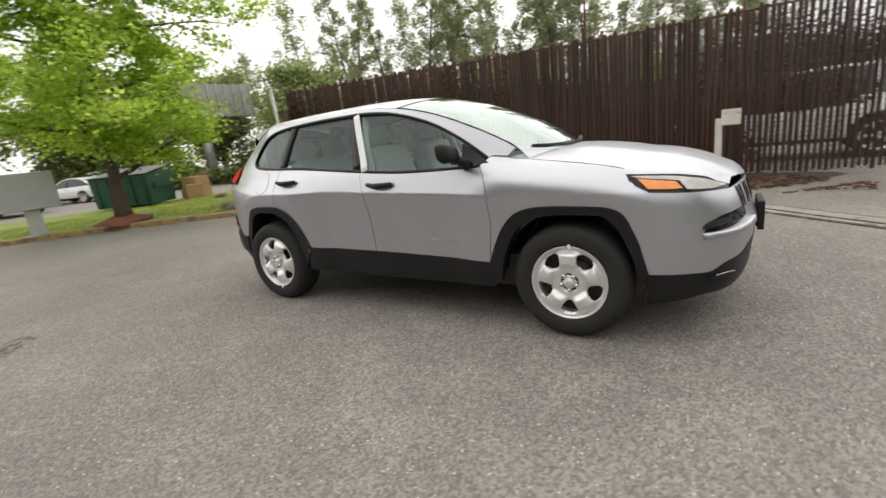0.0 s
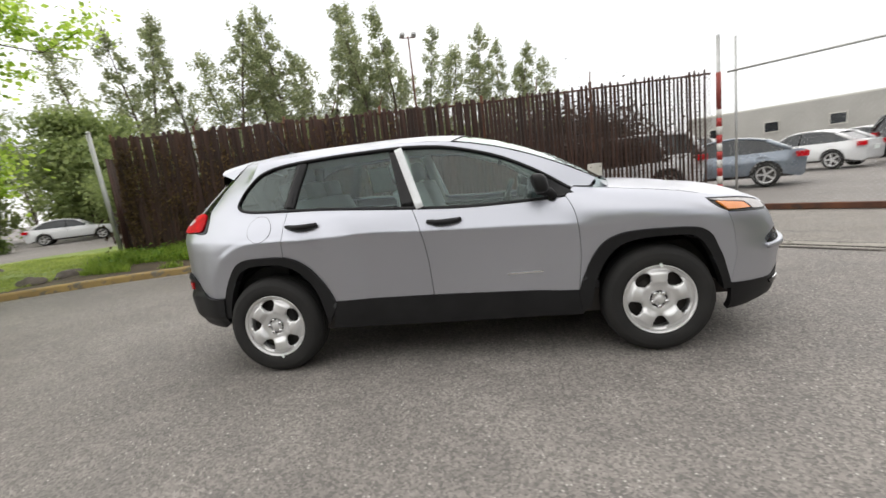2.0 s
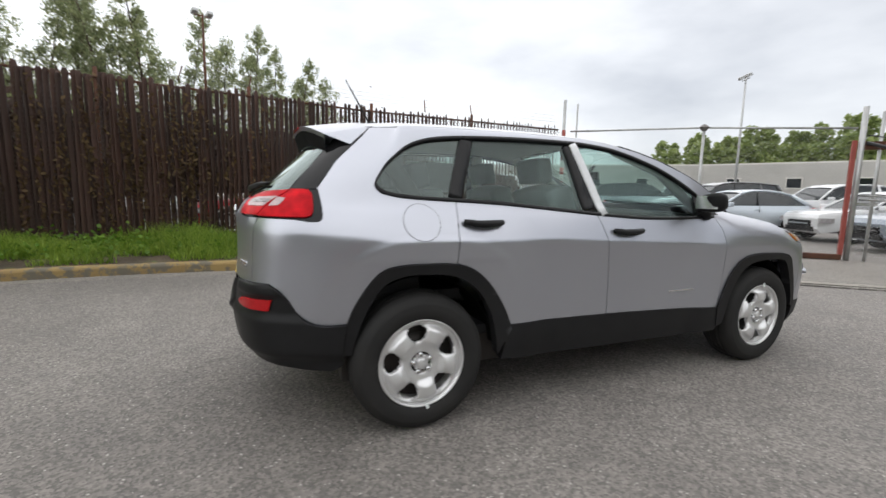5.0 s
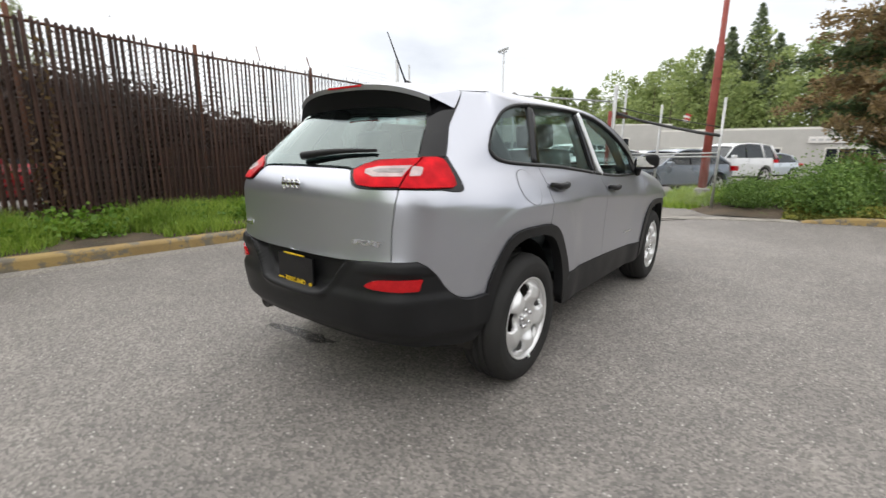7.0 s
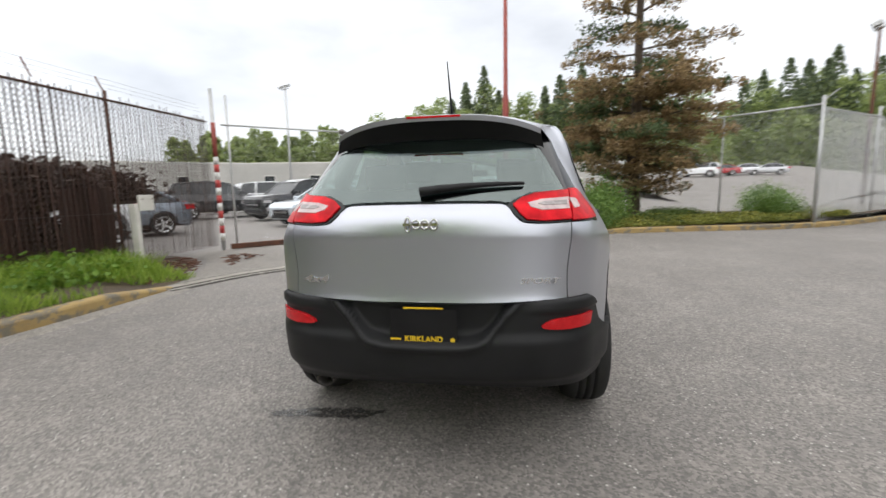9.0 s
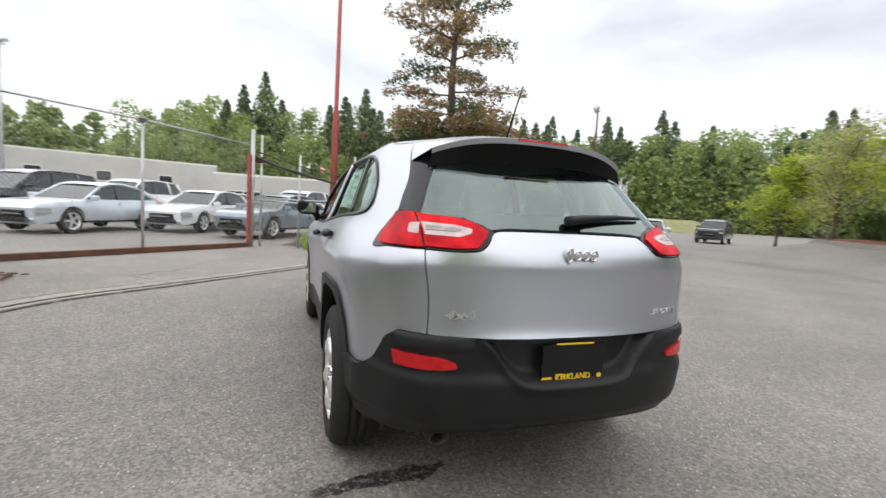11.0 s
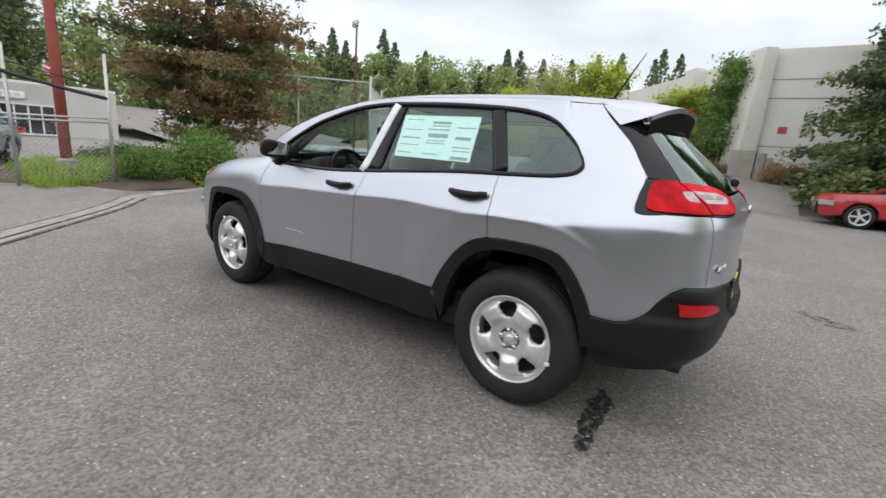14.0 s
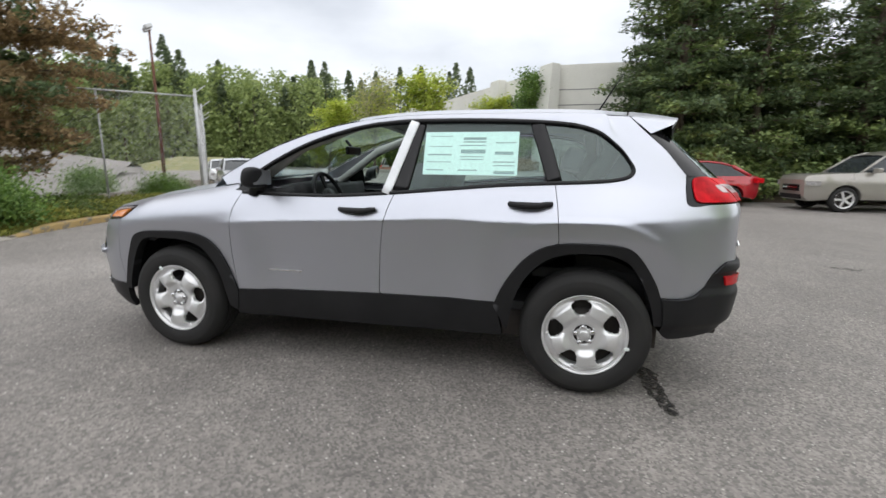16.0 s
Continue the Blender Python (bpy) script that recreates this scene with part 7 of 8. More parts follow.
lettering("KIRKLAND", 0.036, Matrix.Translation((px - 0.014, 0, 0.613)) @ REAR, M["yellow"], plate_, "plate_lettering", 0, 0.001, 0.95, "", 0.0012)
part("plate_mark", Geo().box((px - 0.014, 0.122, 0.613), (0.003, 0.045, 0.008)), M["yellow"], plate_)
part("plate_mark", Geo().tube([(px - 0.012, -0.125, 0.613), (px - 0.016, -0.125, 0.613)], 0.011, 6), M["yellow"], plate_)
badge = part("badge", Geo().box((0, 0, 0), (0.152, 0.012, 0.008)), M["chrome"], tg, "chrome badge of plain rounded shapes", False, on_tail(0, 1.098, 0.012))
for k, (a, w_, h_) in enumerate(((-0.055, 0.022, 0.06), (-0.020, 0.034, 0.036), (0.018, 0.034, 0.036), (0.056, 0.03, 0.042))):
    part("badge_shape", Geo().tube([(a + w_ * 0.5 * math.cos(q / 12 * 6.2832), h_ * 0.5 * math.sin(q / 12 * 6.2832), 0) for q in range(13)], 0.0055, 6, False), M["chrome"], badge, smooth=True)
rot = lambda m, a: m @ Matrix.Rotation(radians(a), 4, "Y")
lettering("4x4", 0.044, rot(on_tail(0.49, 0.862), -8), M["chrome"], tg, "badge_lettering", 0.2, 0.003, 1.85, "chrome lettering", 0.0012)
lettering("SPORT", 0.034, rot(on_tail(-0.48, 0.862, 0.001), 11), M["chrome"], tg, "badge_lettering", 0.25, 0.003, 1.6, "chrome lettering", 0.0006)
for mir in (False, True):
    sg = -1 if mir else 1
    p0 = S(at_side(0.50, 0.60), 0.60)
    part("name_bar", Geo().box((0.50, sg * (p0.y + 0.003), 0.615), (0.235, 0.006, 0.010), 0), M["chrome"], car, "thin chrome name bar on the door")

# rear wiper, spoiler, aerial, exhaust
wp = rear_pts([(0.02, 1.215), (-0.10, 1.232), (-0.25, 1.246), (-0.42, 1.252)], 4)
wpts = [S(p.x, p.y) + normal(p.x, p.y) * (0.026 - 0.012 * i / len(wp)) for i, p in enumerate(wp)]
part("rear_wiper", Geo().tube(wpts, [0.021 - 0.014 * i / (len(wpts) - 1) for i in range(len(wpts))], 8), M["plastic"], tg, "black rear wiper arm", True)


def visor(k, v):
    """Roof spoiler: k 0 at the roof, 1 at its trailing edge."""
    e = rail_point(-1.535)
    y = (e.y - 0.018 * k ** 1.3) * v
    x = -1.535 - 0.285 * k - 0.055 * k * (1 - abs(v) ** 2.4) + 0.035 * k * abs(v) ** 4 - 0.05 * (1 - v * v) * (1 - k)
    z = e.z + (0.062 - 0.016 * k) * (1 - abs(v) ** 2.6) - 0.026 * k ** 1.5 - 0.024 * k * abs(v) ** 4
    return Vector((x, y, z))


sp_ = part("spoiler", skin(visor, 0.01, 1.0, 14, 36), M["paint"], tg, smooth=True)
edge_pts = [visor(1.0, -1 + 2 * j / 36) for j in range(37)]
gg = Geo()
under = []
for p in edge_pts:
    zz = 1.478 - 0.05 * (abs(p.y) / 0.5) ** 3
    uu = at_rear(min(abs(p.y) * 1.06, 0.52), zz)
    q = S(uu, zz) + normal(uu, zz) * 0.006
    under.append(Vector((q.x, math.copysign(q.y, p.y), q.z)))
lip_ = [p + Vector((0.006, 0, -0.024)) for p in edge_pts]
part("spoiler_edge", Geo().add(edge_pts + lip_, [(j, j + 1, 38 + j, 37 + j) for j in range(36)]), M["paint"], sp_, smooth=True)
# Black part; its colour is deepened to carry the shade below the spoiler.
part("spoiler_underside", Geo().add(lip_ + under, [(j, j + 1, 38 + j, 37 + j) for j in range(36)]), M["matt_black"], sp_, "black underside of the spoiler, its shade put into the colour", True)
part("brake_light", Geo().box((visor(1, 0).x + 0.004, 0, visor(1, 0).z - 0.006), (0.012, 0.26, 0.010)), M["deep_red"], sp_, "slim red high brake light")
for mir in (False, True):
    sg = -1 if mir else 1
    cheek = [visor(k / 8, 1.0) for k in range(9)]
    foot_ = [S(p_.x, p_.y) for p_ in (tail_side_u[::-1])]
    n = len(cheek)
    fpts = []
    for i in range(n):
        q = foot_[min(int(i / (n - 1) * (len(foot_) // 3.4)), len(foot_) - 1)]
        fpts.append(q + Vector((-0.02 * i / n, 0, 0)))
    vv = [Vector((p.x, p.y * sg, p.z)) for p in cheek + fpts]
    ff = [(j, j + 1, n + j + 1, n + j) for j in range(n - 1)]
    part("spoiler_cheek", Geo().add(vv, ff if mir else [t_[::-1] for t_ in ff]), M["paint"], sp_, smooth=True)
aer = top(-1.38, -0.05)
am_ = part("aerial", Geo().tube([aer, aer + Vector((-0.16, 0, 0.27))], [0.007, 0.003], 6), M["trim"], car, "short black roof aerial", True)
part("aerial_foot", Geo().tube([aer + Vector((0.03, 0, -0.01)), aer + Vector((0, 0, 0.012)), aer + Vector((-0.01, 0, 0.03))], [0.035, 0.026, 0.009], 10), M["trim"], am_, smooth=True)
ex = part("exhaust_tip", lathe([(0.030, -0.06), (0.036, -0.06), (0.038, 0.0), (0.036, 0.08), (0.028, 0.08), (0.028, -0.055)], 18), M["steel_dark"], car, "dull steel oval exhaust tip", True)
ex.matrix_basis = pose(-2.03, 0.513, 0.352, 0, 0, 90) @ Matrix.Diagonal((1.25, 1, 0.9, 1))

# ---- under the car ----
part("underbody", Geo().box((0, 0, 0.36), (3.5, 1.5, 0.16)).box((-1.7, 0, 0.48), (0.6, 1.25, 0.2)).box((1.6, 0, 0.5), (0.8, 1.2, 0.4)), M["steel_dark"], car)
for xw in (-1.35, 1.35):
    for sg in (-1, 1):
        arc = Geo()
        n = 20
        v, f = [], []
        for i in range(n + 1):
            a = math.pi * (0.03 + 0.94 * i / n)
            for y in (0.45, 0.80):
                v.append((xw + 0.425 * math.cos(a) * 1.03, sg * y, 0.36 + 0.445 * math.sin(a)))
        f = [(2 * i, 2 * i + 1, 2 * i + 3, 2 * i + 2) for i in range(n)]
        arc.add(v, f)
        c0 = len(arc.v)
        arc.add([(xw + 0.43 * math.cos(math.pi * k / n), sg * 0.45, 0.36 + 0.445 * math.sin(math.pi * k / n)) for k in range(n + 1)], [tuple(range(n + 1))])
        part("arch_liner", arc, M["matt_black"], car, smooth=True)
    part("axle", Geo().tube([(xw, -0.7, 0.36), (xw, 0.7, 0.36)], 0.05, 8), M["steel_dark"], car, smooth=True)


def build_wheel(turn):
    """A 17-inch silver steel wheel with five openings, and its tyre; outer side towards +y, origin at the middle of the face."""
    w = part("wheel", None, None, car) if False else new("wheel")
    w.parent = car
    w["label"] = "silver five-spoke steel wheel with black tyre"
    tw = part("tyre", lathe([(0.214, -0.205), (0.24, -0.225), (0.29, -0.232), (0.335, -0.218), (0.352, -0.195), (0.3615, -0.165), (0.362, -0.150), (0.354, -0.149), (0.354, -0.141), (0.3622, -0.140),
                             (0.3625, -0.112), (0.354, -0.111), (0.354, -0.101), (0.3625, -0.100), (0.362, -0.072), (0.354, -0.071), (0.354, -0.063), (0.3615, -0.062), (0.3605, -0.045), (0.352, -0.018),
                             (0.340, 0.002), (0.318, 0.012), (0.314, 0.0155), (0.306, 0.0150), (0.290, 0.0185), (0.266, 0.0170), (0.250, 0.012), (0.240, 0.007), (0.233, -0.001), (0.230, -0.010)], 72), M["tyre"], w, "black rubber tyre", True)
    part("rim", lathe([(0.205, -0.20), (0.2185, -0.20), (0.214, -0.18), (0.192, -0.15), (0.192, -0.05), (0.206, -0.022), (0.2155, -0.004), (0.2195, 0.002), (0.2200, 0.006), (0.2165, 0.008), (0.2120, 0.003),
                       (0.2060, -0.006), (0.2040, -0.012)], 64), M["wheel"], w, "silver rim", True)
    nr, nt = 34, 160
    bm = bmesh.new()
    rows = []
    for i in range(nr + 1):
        r = 0.0 + 0.2045 * i / nr
        row = []
        for k in range(nt):
            th = 2 * math.pi * k / nt
            c5 = math.cos(5 * (th - math.pi / 2))          # +1 at an opening
            spoke = 0.5 - 0.5 * c5
            base = curve_face(r)
            h = base + 0.027 * step(0.08, 0.12, r) * (1 - step(0.165, 0.198, r)) * spoke ** 0.8 - 0.012 * step(0.085, 0.125, r) * (1 - step(0.185, 0.2, r)) * max(0, c5)
            row.append(bm.verts.new((r * math.cos(th), h, r * math.sin(th))))
        rows.append(row)
    for i in range(nr):
        for k in range(nt):
            a, b, c, d = rows[i][k], rows[i][(k + 1) % nt], rows[i + 1][(k + 1) % nt], rows[i + 1][k]
            rm, tm = 0.2045 * (i + 0.5) / nr, 2 * math.pi * (k + 0.5) / nt
            dth = ((tm - math.pi / 2 + math.pi / 5) % (2 * math.pi / 5)) - math.pi / 5
            half_w = 0.052 * (0.62 + 0.5 * (rm - 0.122) / 0.055)
            pq = (abs(dth * rm) / half_w) ** 3 + (abs(rm - 0.147) / 0.040) ** 3
            if pq < 1:
                continue
            if i == 0:
                if k % 4 == 0:
                    bm.faces.new([rows[0][0], rows[1][k], rows[1][(k + 4) % nt]])
                continue
            bm.faces.new([a, d, c, b])
    for v in [v for v in bm.verts if not v.link_faces]:
        bm.verts.remove(v)
    rim_e = [e for e in bm.edges if e.is_boundary]
    ex2 = bmesh.ops.extrude_edge_only(bm, edges=rim_e)
    for v in ex2["geom"]:
        if isinstance(v, bmesh.types.BMVert):
            r = math.hypot(v.co.x, v.co.z)
            v.co.y -= 0.022
    bmesh.ops.recalc_face_normals(bm, faces=bm.faces[:])
    face = part("wheel_face", bm, M["wheel"], w, "silver pressed-steel face with five openings", True)
    part("backing", lathe([(0.0, -0.075), (0.10, -0.075), (0.19, -0.085)], 32), M["steel_dark"], w, "dark brake and hub behind the openings", True)
    part("brake_disc", lathe([(0.05, -0.066), (0.138, -0.066), (0.138, -0.075)], 32), M["steel_dark"], w, "dark steel brake disc", True)
    part("centre_cap", lathe([(0.0, 0.004), (0.017, 0.003), (0.025, -0.002), (0.028, -0.014)], 24), M["wheel"], w, smooth=True)
    for k in range(5):
        a = math.pi / 2 + 2 * math.pi * k / 5
        cx, cz = 0.045 * math.cos(a), 0.045 * math.sin(a)
        part("wheel_nut", Geo().tube([(cx, -0.022, cz), (cx, 0.001, cz), (cx, 0.006, cz)], [0.0135, 0.0125, 0.008], 8), M["chrome"], w, smooth=True)
    for q in w.children:
        if q.name.split(".")[0] not in ("tyre",):
            q.matrix_basis = Matrix.Diagonal((1.06, 1.0, 1.06, 1))
    part("paint_dab", Geo().box((0.014, 0.0115, -0.232), (0.016, 0.006, 0.026), 0, Matrix.Rotation(0.3, 4, "Y")), M["paper"], w, "white paint dab on the tyre")
    return w


curve_face = curve([(0.0, -0.014), (0.055, -0.014), (0.062, -0.012), (0.066, -0.010), (0.09, -0.006), (0.12, -0.002), (0.15, -0.004), (0.175, -0.008), (0.19, -0.014), (0.198, -0.012), (0.2045, -0.010)])
first = build_wheel(0)
first.matrix_basis = pose(-1.355, 0.868, 0.362, 0, 80, 0)
for xw, sg, spin in ((1.352, 1, 210), (-1.36, -1, 10), (1.352, -1, 180)):
    c = copy_thing(first, pose(0, 0, 0))
    c.parent = car
    c.matrix_basis = pose(xw, 0.868 * sg, 0.362, 0, 0, 0 if sg > 0 else 180) @ pose(0, 0, 0, 0, spin, 0)

# ---- inside ----
def cushion(name, c, s, parent, material, tilt=0.0, label="", bulge=0.25):
    bm = bmesh.new()
    bmesh.ops.create_cube(bm, size=1.0)
    bmesh.ops.subdivide_edges(bm, edges=bm.edges[:], cuts=5, use_grid_fill=True)
    for v in bm.verts:
        p = v.co * 2
        r = max(abs(p.x), abs(p.y), abs(p.z))
        q = p.normalized() * r
        p = p.lerp(q, bulge)
        v.co = Matrix.Rotation(radians(tilt), 3, "Y") @ Vector((p.x * s[0] / 2, p.y * s[1] / 2, p.z * s[2] / 2)) + Vector(c)
    return part(name, bm, material, parent, label, True)


for sy in (0.37, -0.37):
    st = new("front_seat")
    st.parent = car
    st["label"] = "grey cloth front seat"
    cushion("seat_cushion", (0.10, sy, 0.66), (0.52, 0.50, 0.20), st, M["seat_cloth"])
    cushion("seat_back", (-0.24, sy, 0.98), (0.19, 0.49, 0.66), st, M["seat_cloth"], -17)
    cushion("headrest", (-0.385, sy, 1.385), (0.11, 0.27, 0.17), st, M["seat_cloth"], -12)
bench = new("rear_bench")
bench.parent = car
bench["label"] = "grey cloth rear bench"
cushion("seat_cushion", (-0.78, 0, 0.68), (0.50, 1.25, 0.2), bench, M["seat_cloth"])
cushion("seat_back", (-1.13, 0, 0.99), (0.18, 1.24, 0.56), bench, M["seat_cloth"], -20)
for sy in (0.42, 0.0, -0.42):
    cushion("headrest", (-1.26, sy, 1.325), (0.10, 0.26, 0.15), bench, M["seat_cloth"], -14)
dash = new("dashboard")
dash.parent = car
dash["label"] = "dark grey dashboard with steering wheel"
cushion("dash_top", (0.86, 0, 1.0), (0.55, 1.36, 0.22), dash, M["cabin"], 6, "", 0.12)
cushion("binnacle", (0.63, 0.37, 1.10), (0.20, 0.34, 0.11), dash, M["cabin"], 10)
cushion("console", (0.35, 0, 0.72), (0.9, 0.24, 0.26), dash, M["cabin"], 0, "", 0.1)
sw = part("steering_wheel", Geo().tube([(0.185 * math.cos(k / 32 * 6.2832), 0.185 * math.sin(k / 32 * 6.2832), 0) for k in range(33)], 0.016, 8, False), M["trim"], dash, "black steering wheel", True,
          pose(0.42, 0.37, 1.05, 0, -66, 0))
part("wheel_boss", Geo().tube([(0, 0, -0.05), (0, 0, 0.0), (0, 0, 0.02)], [0.05, 0.075, 0.06], 16), M["trim"], sw, smooth=True)
for a in (0, 90, 180):
    part("wheel_spoke", Geo().box((0.11 * math.sin(radians(a)), -0.11 * math.cos(radians(a)) if a != 90 else 0, 0), (0.035 if a != 90 else 0.14, 0.14 if a != 90 else 0.035, 0.014)), M["trim"], sw)
part("cabin_floor", Geo().box((-0.4, 0, 0.47), (2.8, 1.5, 0.05)), M["cabin"], car)
part("cargo_side", Geo().box((-1.55, 0.60, 0.83), (0.5, 0.08, 0.56)).box((-1.55, -0.60, 0.83), (0.5, 0.08, 0.56)).box((-1.55, 0, 0.66), (1.0, 1.3, 0.06)), M["cabin"], car)
rv = part("rear_view_mirror", Geo().box((0.40, 0.0, 1.39), (0.03, 0.24, 0.065)), M["trim"], car, "black rear-view mirror")
soften(rv, 0.012)
part("mirror_stem", Geo().tube([(0.40, 0, 1.40), (0.46, 0, 1.47)], 0.012, 6), M["trim"], rv)
for sy in (0.60, -0.60):
    part("inner_pillar", Geo().tube([(0.80 + 0.06, sy * 1.12, 1.12), (0.45, sy * 1.08, 1.40), (0.08, sy, 1.53)], 0.035, 8), M["headliner"], car, "pale inner windscreen pillar", True)
    part("inner_post", Geo().tube([(-0.21, sy * 1.20, 1.08), (-0.27, sy * 1.12, 1.33), (-0.31, sy * 1.0, 1.53)], 0.045, 8), M["headliner"], car, "pale inner centre pillar", True)
    part("inner_post", Geo().tube([(-1.30, sy * 1.18, 1.12), (-1.45, sy * 1.05, 1.36), (-1.42, sy * 0.9, 1.53)], 0.05, 8), M["cabin"], car, smooth=True)

# price sheet inside the left rear window
def sheet_of(u0, z0, u1, z1, off, mir=False):
    return patch([Vector((u0, z0)), Vector((u1, z0)), Vector((u1, z1)), Vector((u0, z1))], off, 0, 0, 0.1, 0.06, mirror=mir)


ua, ub = at_side(-0.942, 1.36), at_side(-0.385, 1.36)
ps = part("price_sheet", sheet_of(ua, 1.238, ub, 1.488, -0.018), M["paper"], car, "white printed price sheet in the rear window", True)
for z0, z1, a, b in ((1.44, 1.455, 0.42, 0.66), (1.425, 1.432, 0.42, 0.66), (1.405, 1.411, 0.38, 0.66), (1.362, 1.384, 0.40, 0.66), (1.34, 1.345, 0.4, 0.64), (1.325, 1.33, 0.4, 0.64),
                     (1.262, 1.268, 0.04, 0.22), (1.262, 1.268, 0.38, 0.58), (1.35, 1.358, 0.04, 0.3), (1.31, 1.314, 0.04, 0.3), (1.245, 1.262, 0.76, 0.97), (1.355, 1.372, 0.76, 0.95), (1.31, 1.316, 0.75, 0.97), (1.29, 1.295, 0.75, 0.97), (1.42, 1.426, 0.76, 0.97), (1.46, 1.464, 0.06, 0.3), (1.40, 1.404, 0.06, 0.3)):
    part("print_line", sheet_of(ub + (ua - ub) * a, z0, ub + (ua - ub) * b, z1, -0.0165), M["print"], ps)

# ---- buildings ----
def wall_box(name, a, b, h, thick, material, parent, z0=0.0):
    a, b = Vector((*a, 0)), Vector((*b, 0))
    d = (b - a).normalized()
    nrm = Vector((-d.y, d.x, 0)) * thick
    q = [a, b, b + nrm, a + nrm]
    return part(name, Geo().prism([(p.x, p.y) for p in q], z0, h), material, parent)


def opening(parent, a, b, s0, s1, z0, z1, material, frame_mat, out=0.06, name="window", bars=3):
    """A window in the wall from a to b, between s0 and s1 metres along it: pane set back in a proud frame with bars."""
    a, b = Vector((*a, 0)), Vector((*b, 0))
    d = (b - a).normalized()
    nrm = Vector((d.y, -d.x, 0))
    ang = math.degrees(math.atan2(d.y, d.x))
    c = a + d * (s0 + s1) / 2 + nrm * out * 0.4 + Vector((0, 0, (z0 + z1) / 2))
    w = part(name, Geo().box(c, (s1 - s0, 0.05, z1 - z0), ang), material, parent)
    fr = Geo()
    for z in (z0, z1):
        fr.box(a + d * (s0 + s1) / 2 + nrm * out + Vector((0, 0, z)), (s1 - s0 + 0.12, 0.1, 0.09), ang)
    for k in range(bars + 1):
        fr.box(a + d * (s0 + (s1 - s0) * k / bars) + nrm * out + Vector((0, 0, (z0 + z1) / 2)), (0.07, 0.1, z1 - z0), ang)
    part("frame", fr, frame_mat, w)
    return w


office = thing("tilt_up_building", "pale two-storey concrete building with sloped piers", "building", pose(0, 0, 0))
OC, OE, OW = (-1.0, -22.7), (13.6, -41.8), (-27.0, -22.3)
HB = 6.45
wall_box("wall", OC, OE, HB, -9.0, M["tilt_up"], office)
wall_box("wall", OW, OC, HB - 0.02, -9.0, M["tilt_up"], office)
d = (Vector(OE) - Vector(OC)).normalized()
n_ = Vector((-d.y, d.x))
wall_len = (Vector(OE) - Vector(OC)).length
for s in (0.0, 5.4, 15.4, 22.0):
    p = Vector(OC) + d * s
    a0, a1 = p - d * 0.55, p + d * 0.55
    gg = Geo()
    dep0, dep1 = 1.0, 0.55
    v = []
    for z, dp in ((0, dep0), (HB + 0.12, dep1)):
        v += [(a0.x, a0.y, z), (a1.x, a1.y, z), (a1.x + n_.x * dp, a1.y + n_.y * dp, z), (a0.x + n_.x * dp, a0.y + n_.y * dp, z)]
    gg.add(v, [(3, 2, 1, 0), (4, 5, 6, 7), (0, 1, 5, 4), (1, 2, 6, 5), (2, 3, 7, 6), (3, 0, 4, 7)])
    soften(part("pier", gg, M["tilt_up"], office, "sloped concrete pier"), 0.03)
for s in (0.9, 6.3, 10.8, 16.2):
    opening(office, OE, OC, wall_len - s - 3.7, wall_len - s, 3.7, 5.2, M["blue_glass"], M["grey_wall"], 0.05, "window", 4)
    opening(office, OE, OC, wall_len - s - 3.7, wall_len - s, 0.5, 2.4, M["dark_glass"], M["grey_wall"], 0.05, "window", 3)
# Thin dark strips on the face paint the shade inside the wall's grooves.
for z in (2.4, 4.5, 5.3):
    part("groove", Geo().box((-14.0, -22.497, z), (25.6, 0.02, 0.05), -0.88), M["roofing"], office)
part("parapet", Geo().box((-13.9, -22.8, HB + 0.06), (26.6, 0.5, 0.16), -0.88), M["tilt_up"], office)
part("roof", Geo().prism([(-27, -23), (-1.0, -23.4), (13.0, -42), (6, -48), (-27, -40)], HB - 0.4, HB - 0.2), M["roofing"], office)
for k in range(7):
    part("stair", Geo().box((-3.2 + 0.26 * k, -21.2, 0.5 + 0.085 * k), (0.30, 1.2, 1.0 + 0.17 * k)), M["concrete"], office, "concrete entrance step")
part("landing", Geo().box((-0.95, -21.2, 1.05), (0.9, 1.2, 2.1)), M["concrete"], office)
part("wall_sign", Geo().box((-2.1, -22.24, 3.1), (0.34, 0.03, 0.3)), M["stripe_red"], office, "small faded red sign")

store = thing("grey_warehouse", "long low grey block warehouse with small windows", "building", pose(0, 0, 0))
WN = [(20.0, 46.0), (39.0, 27.5), (46.0, 8.0)]
for a, b in zip(WN, WN[1:]):
    wall_box("wall", a, b, 4.25, 8.0, M["grey_wall"], store)
    L = (Vector(b) - Vector(a)).length
    k = 2.0
    while k < L - 2:
        opening(store, a, b, k, k + 1.1, 2.1, 3.0, M["dark_glass"], M["tilt_up"], 0.05, "window", 1)
        k += 4.6
    wall_box("coping", a, b, 4.38, 0.5, M["tilt_up"], store, 4.25)
shed = thing("grey_shed", "low grey shed with dark roller doors", "building", pose(0, 0, 0))
wall_box("wall", (36.6, 7.0), (35.9, -9.5), 3.15, 8.0, M["grey_wall"], shed)
wall_box("coping", (36.6, 7.0), (35.9, -9.5), 3.3, 0.5, M["tilt_up"], shed, 3.15)
for s0 in (1.0, 5.5, 10.5):
    opening(shed, (36.6, 7.0), (35.9, -9.5), s0, s0 + 2.6, 0.1, 1.9, M["dark_glass"], M["tilt_up"], 0.05, "roller_door", 4)
part("sign_board", Geo().box((36.0, -3.6, 2.45), (0.08, 2.2, 0.42)), M["stripe_white"], shed, "white sign board with unreadable print")
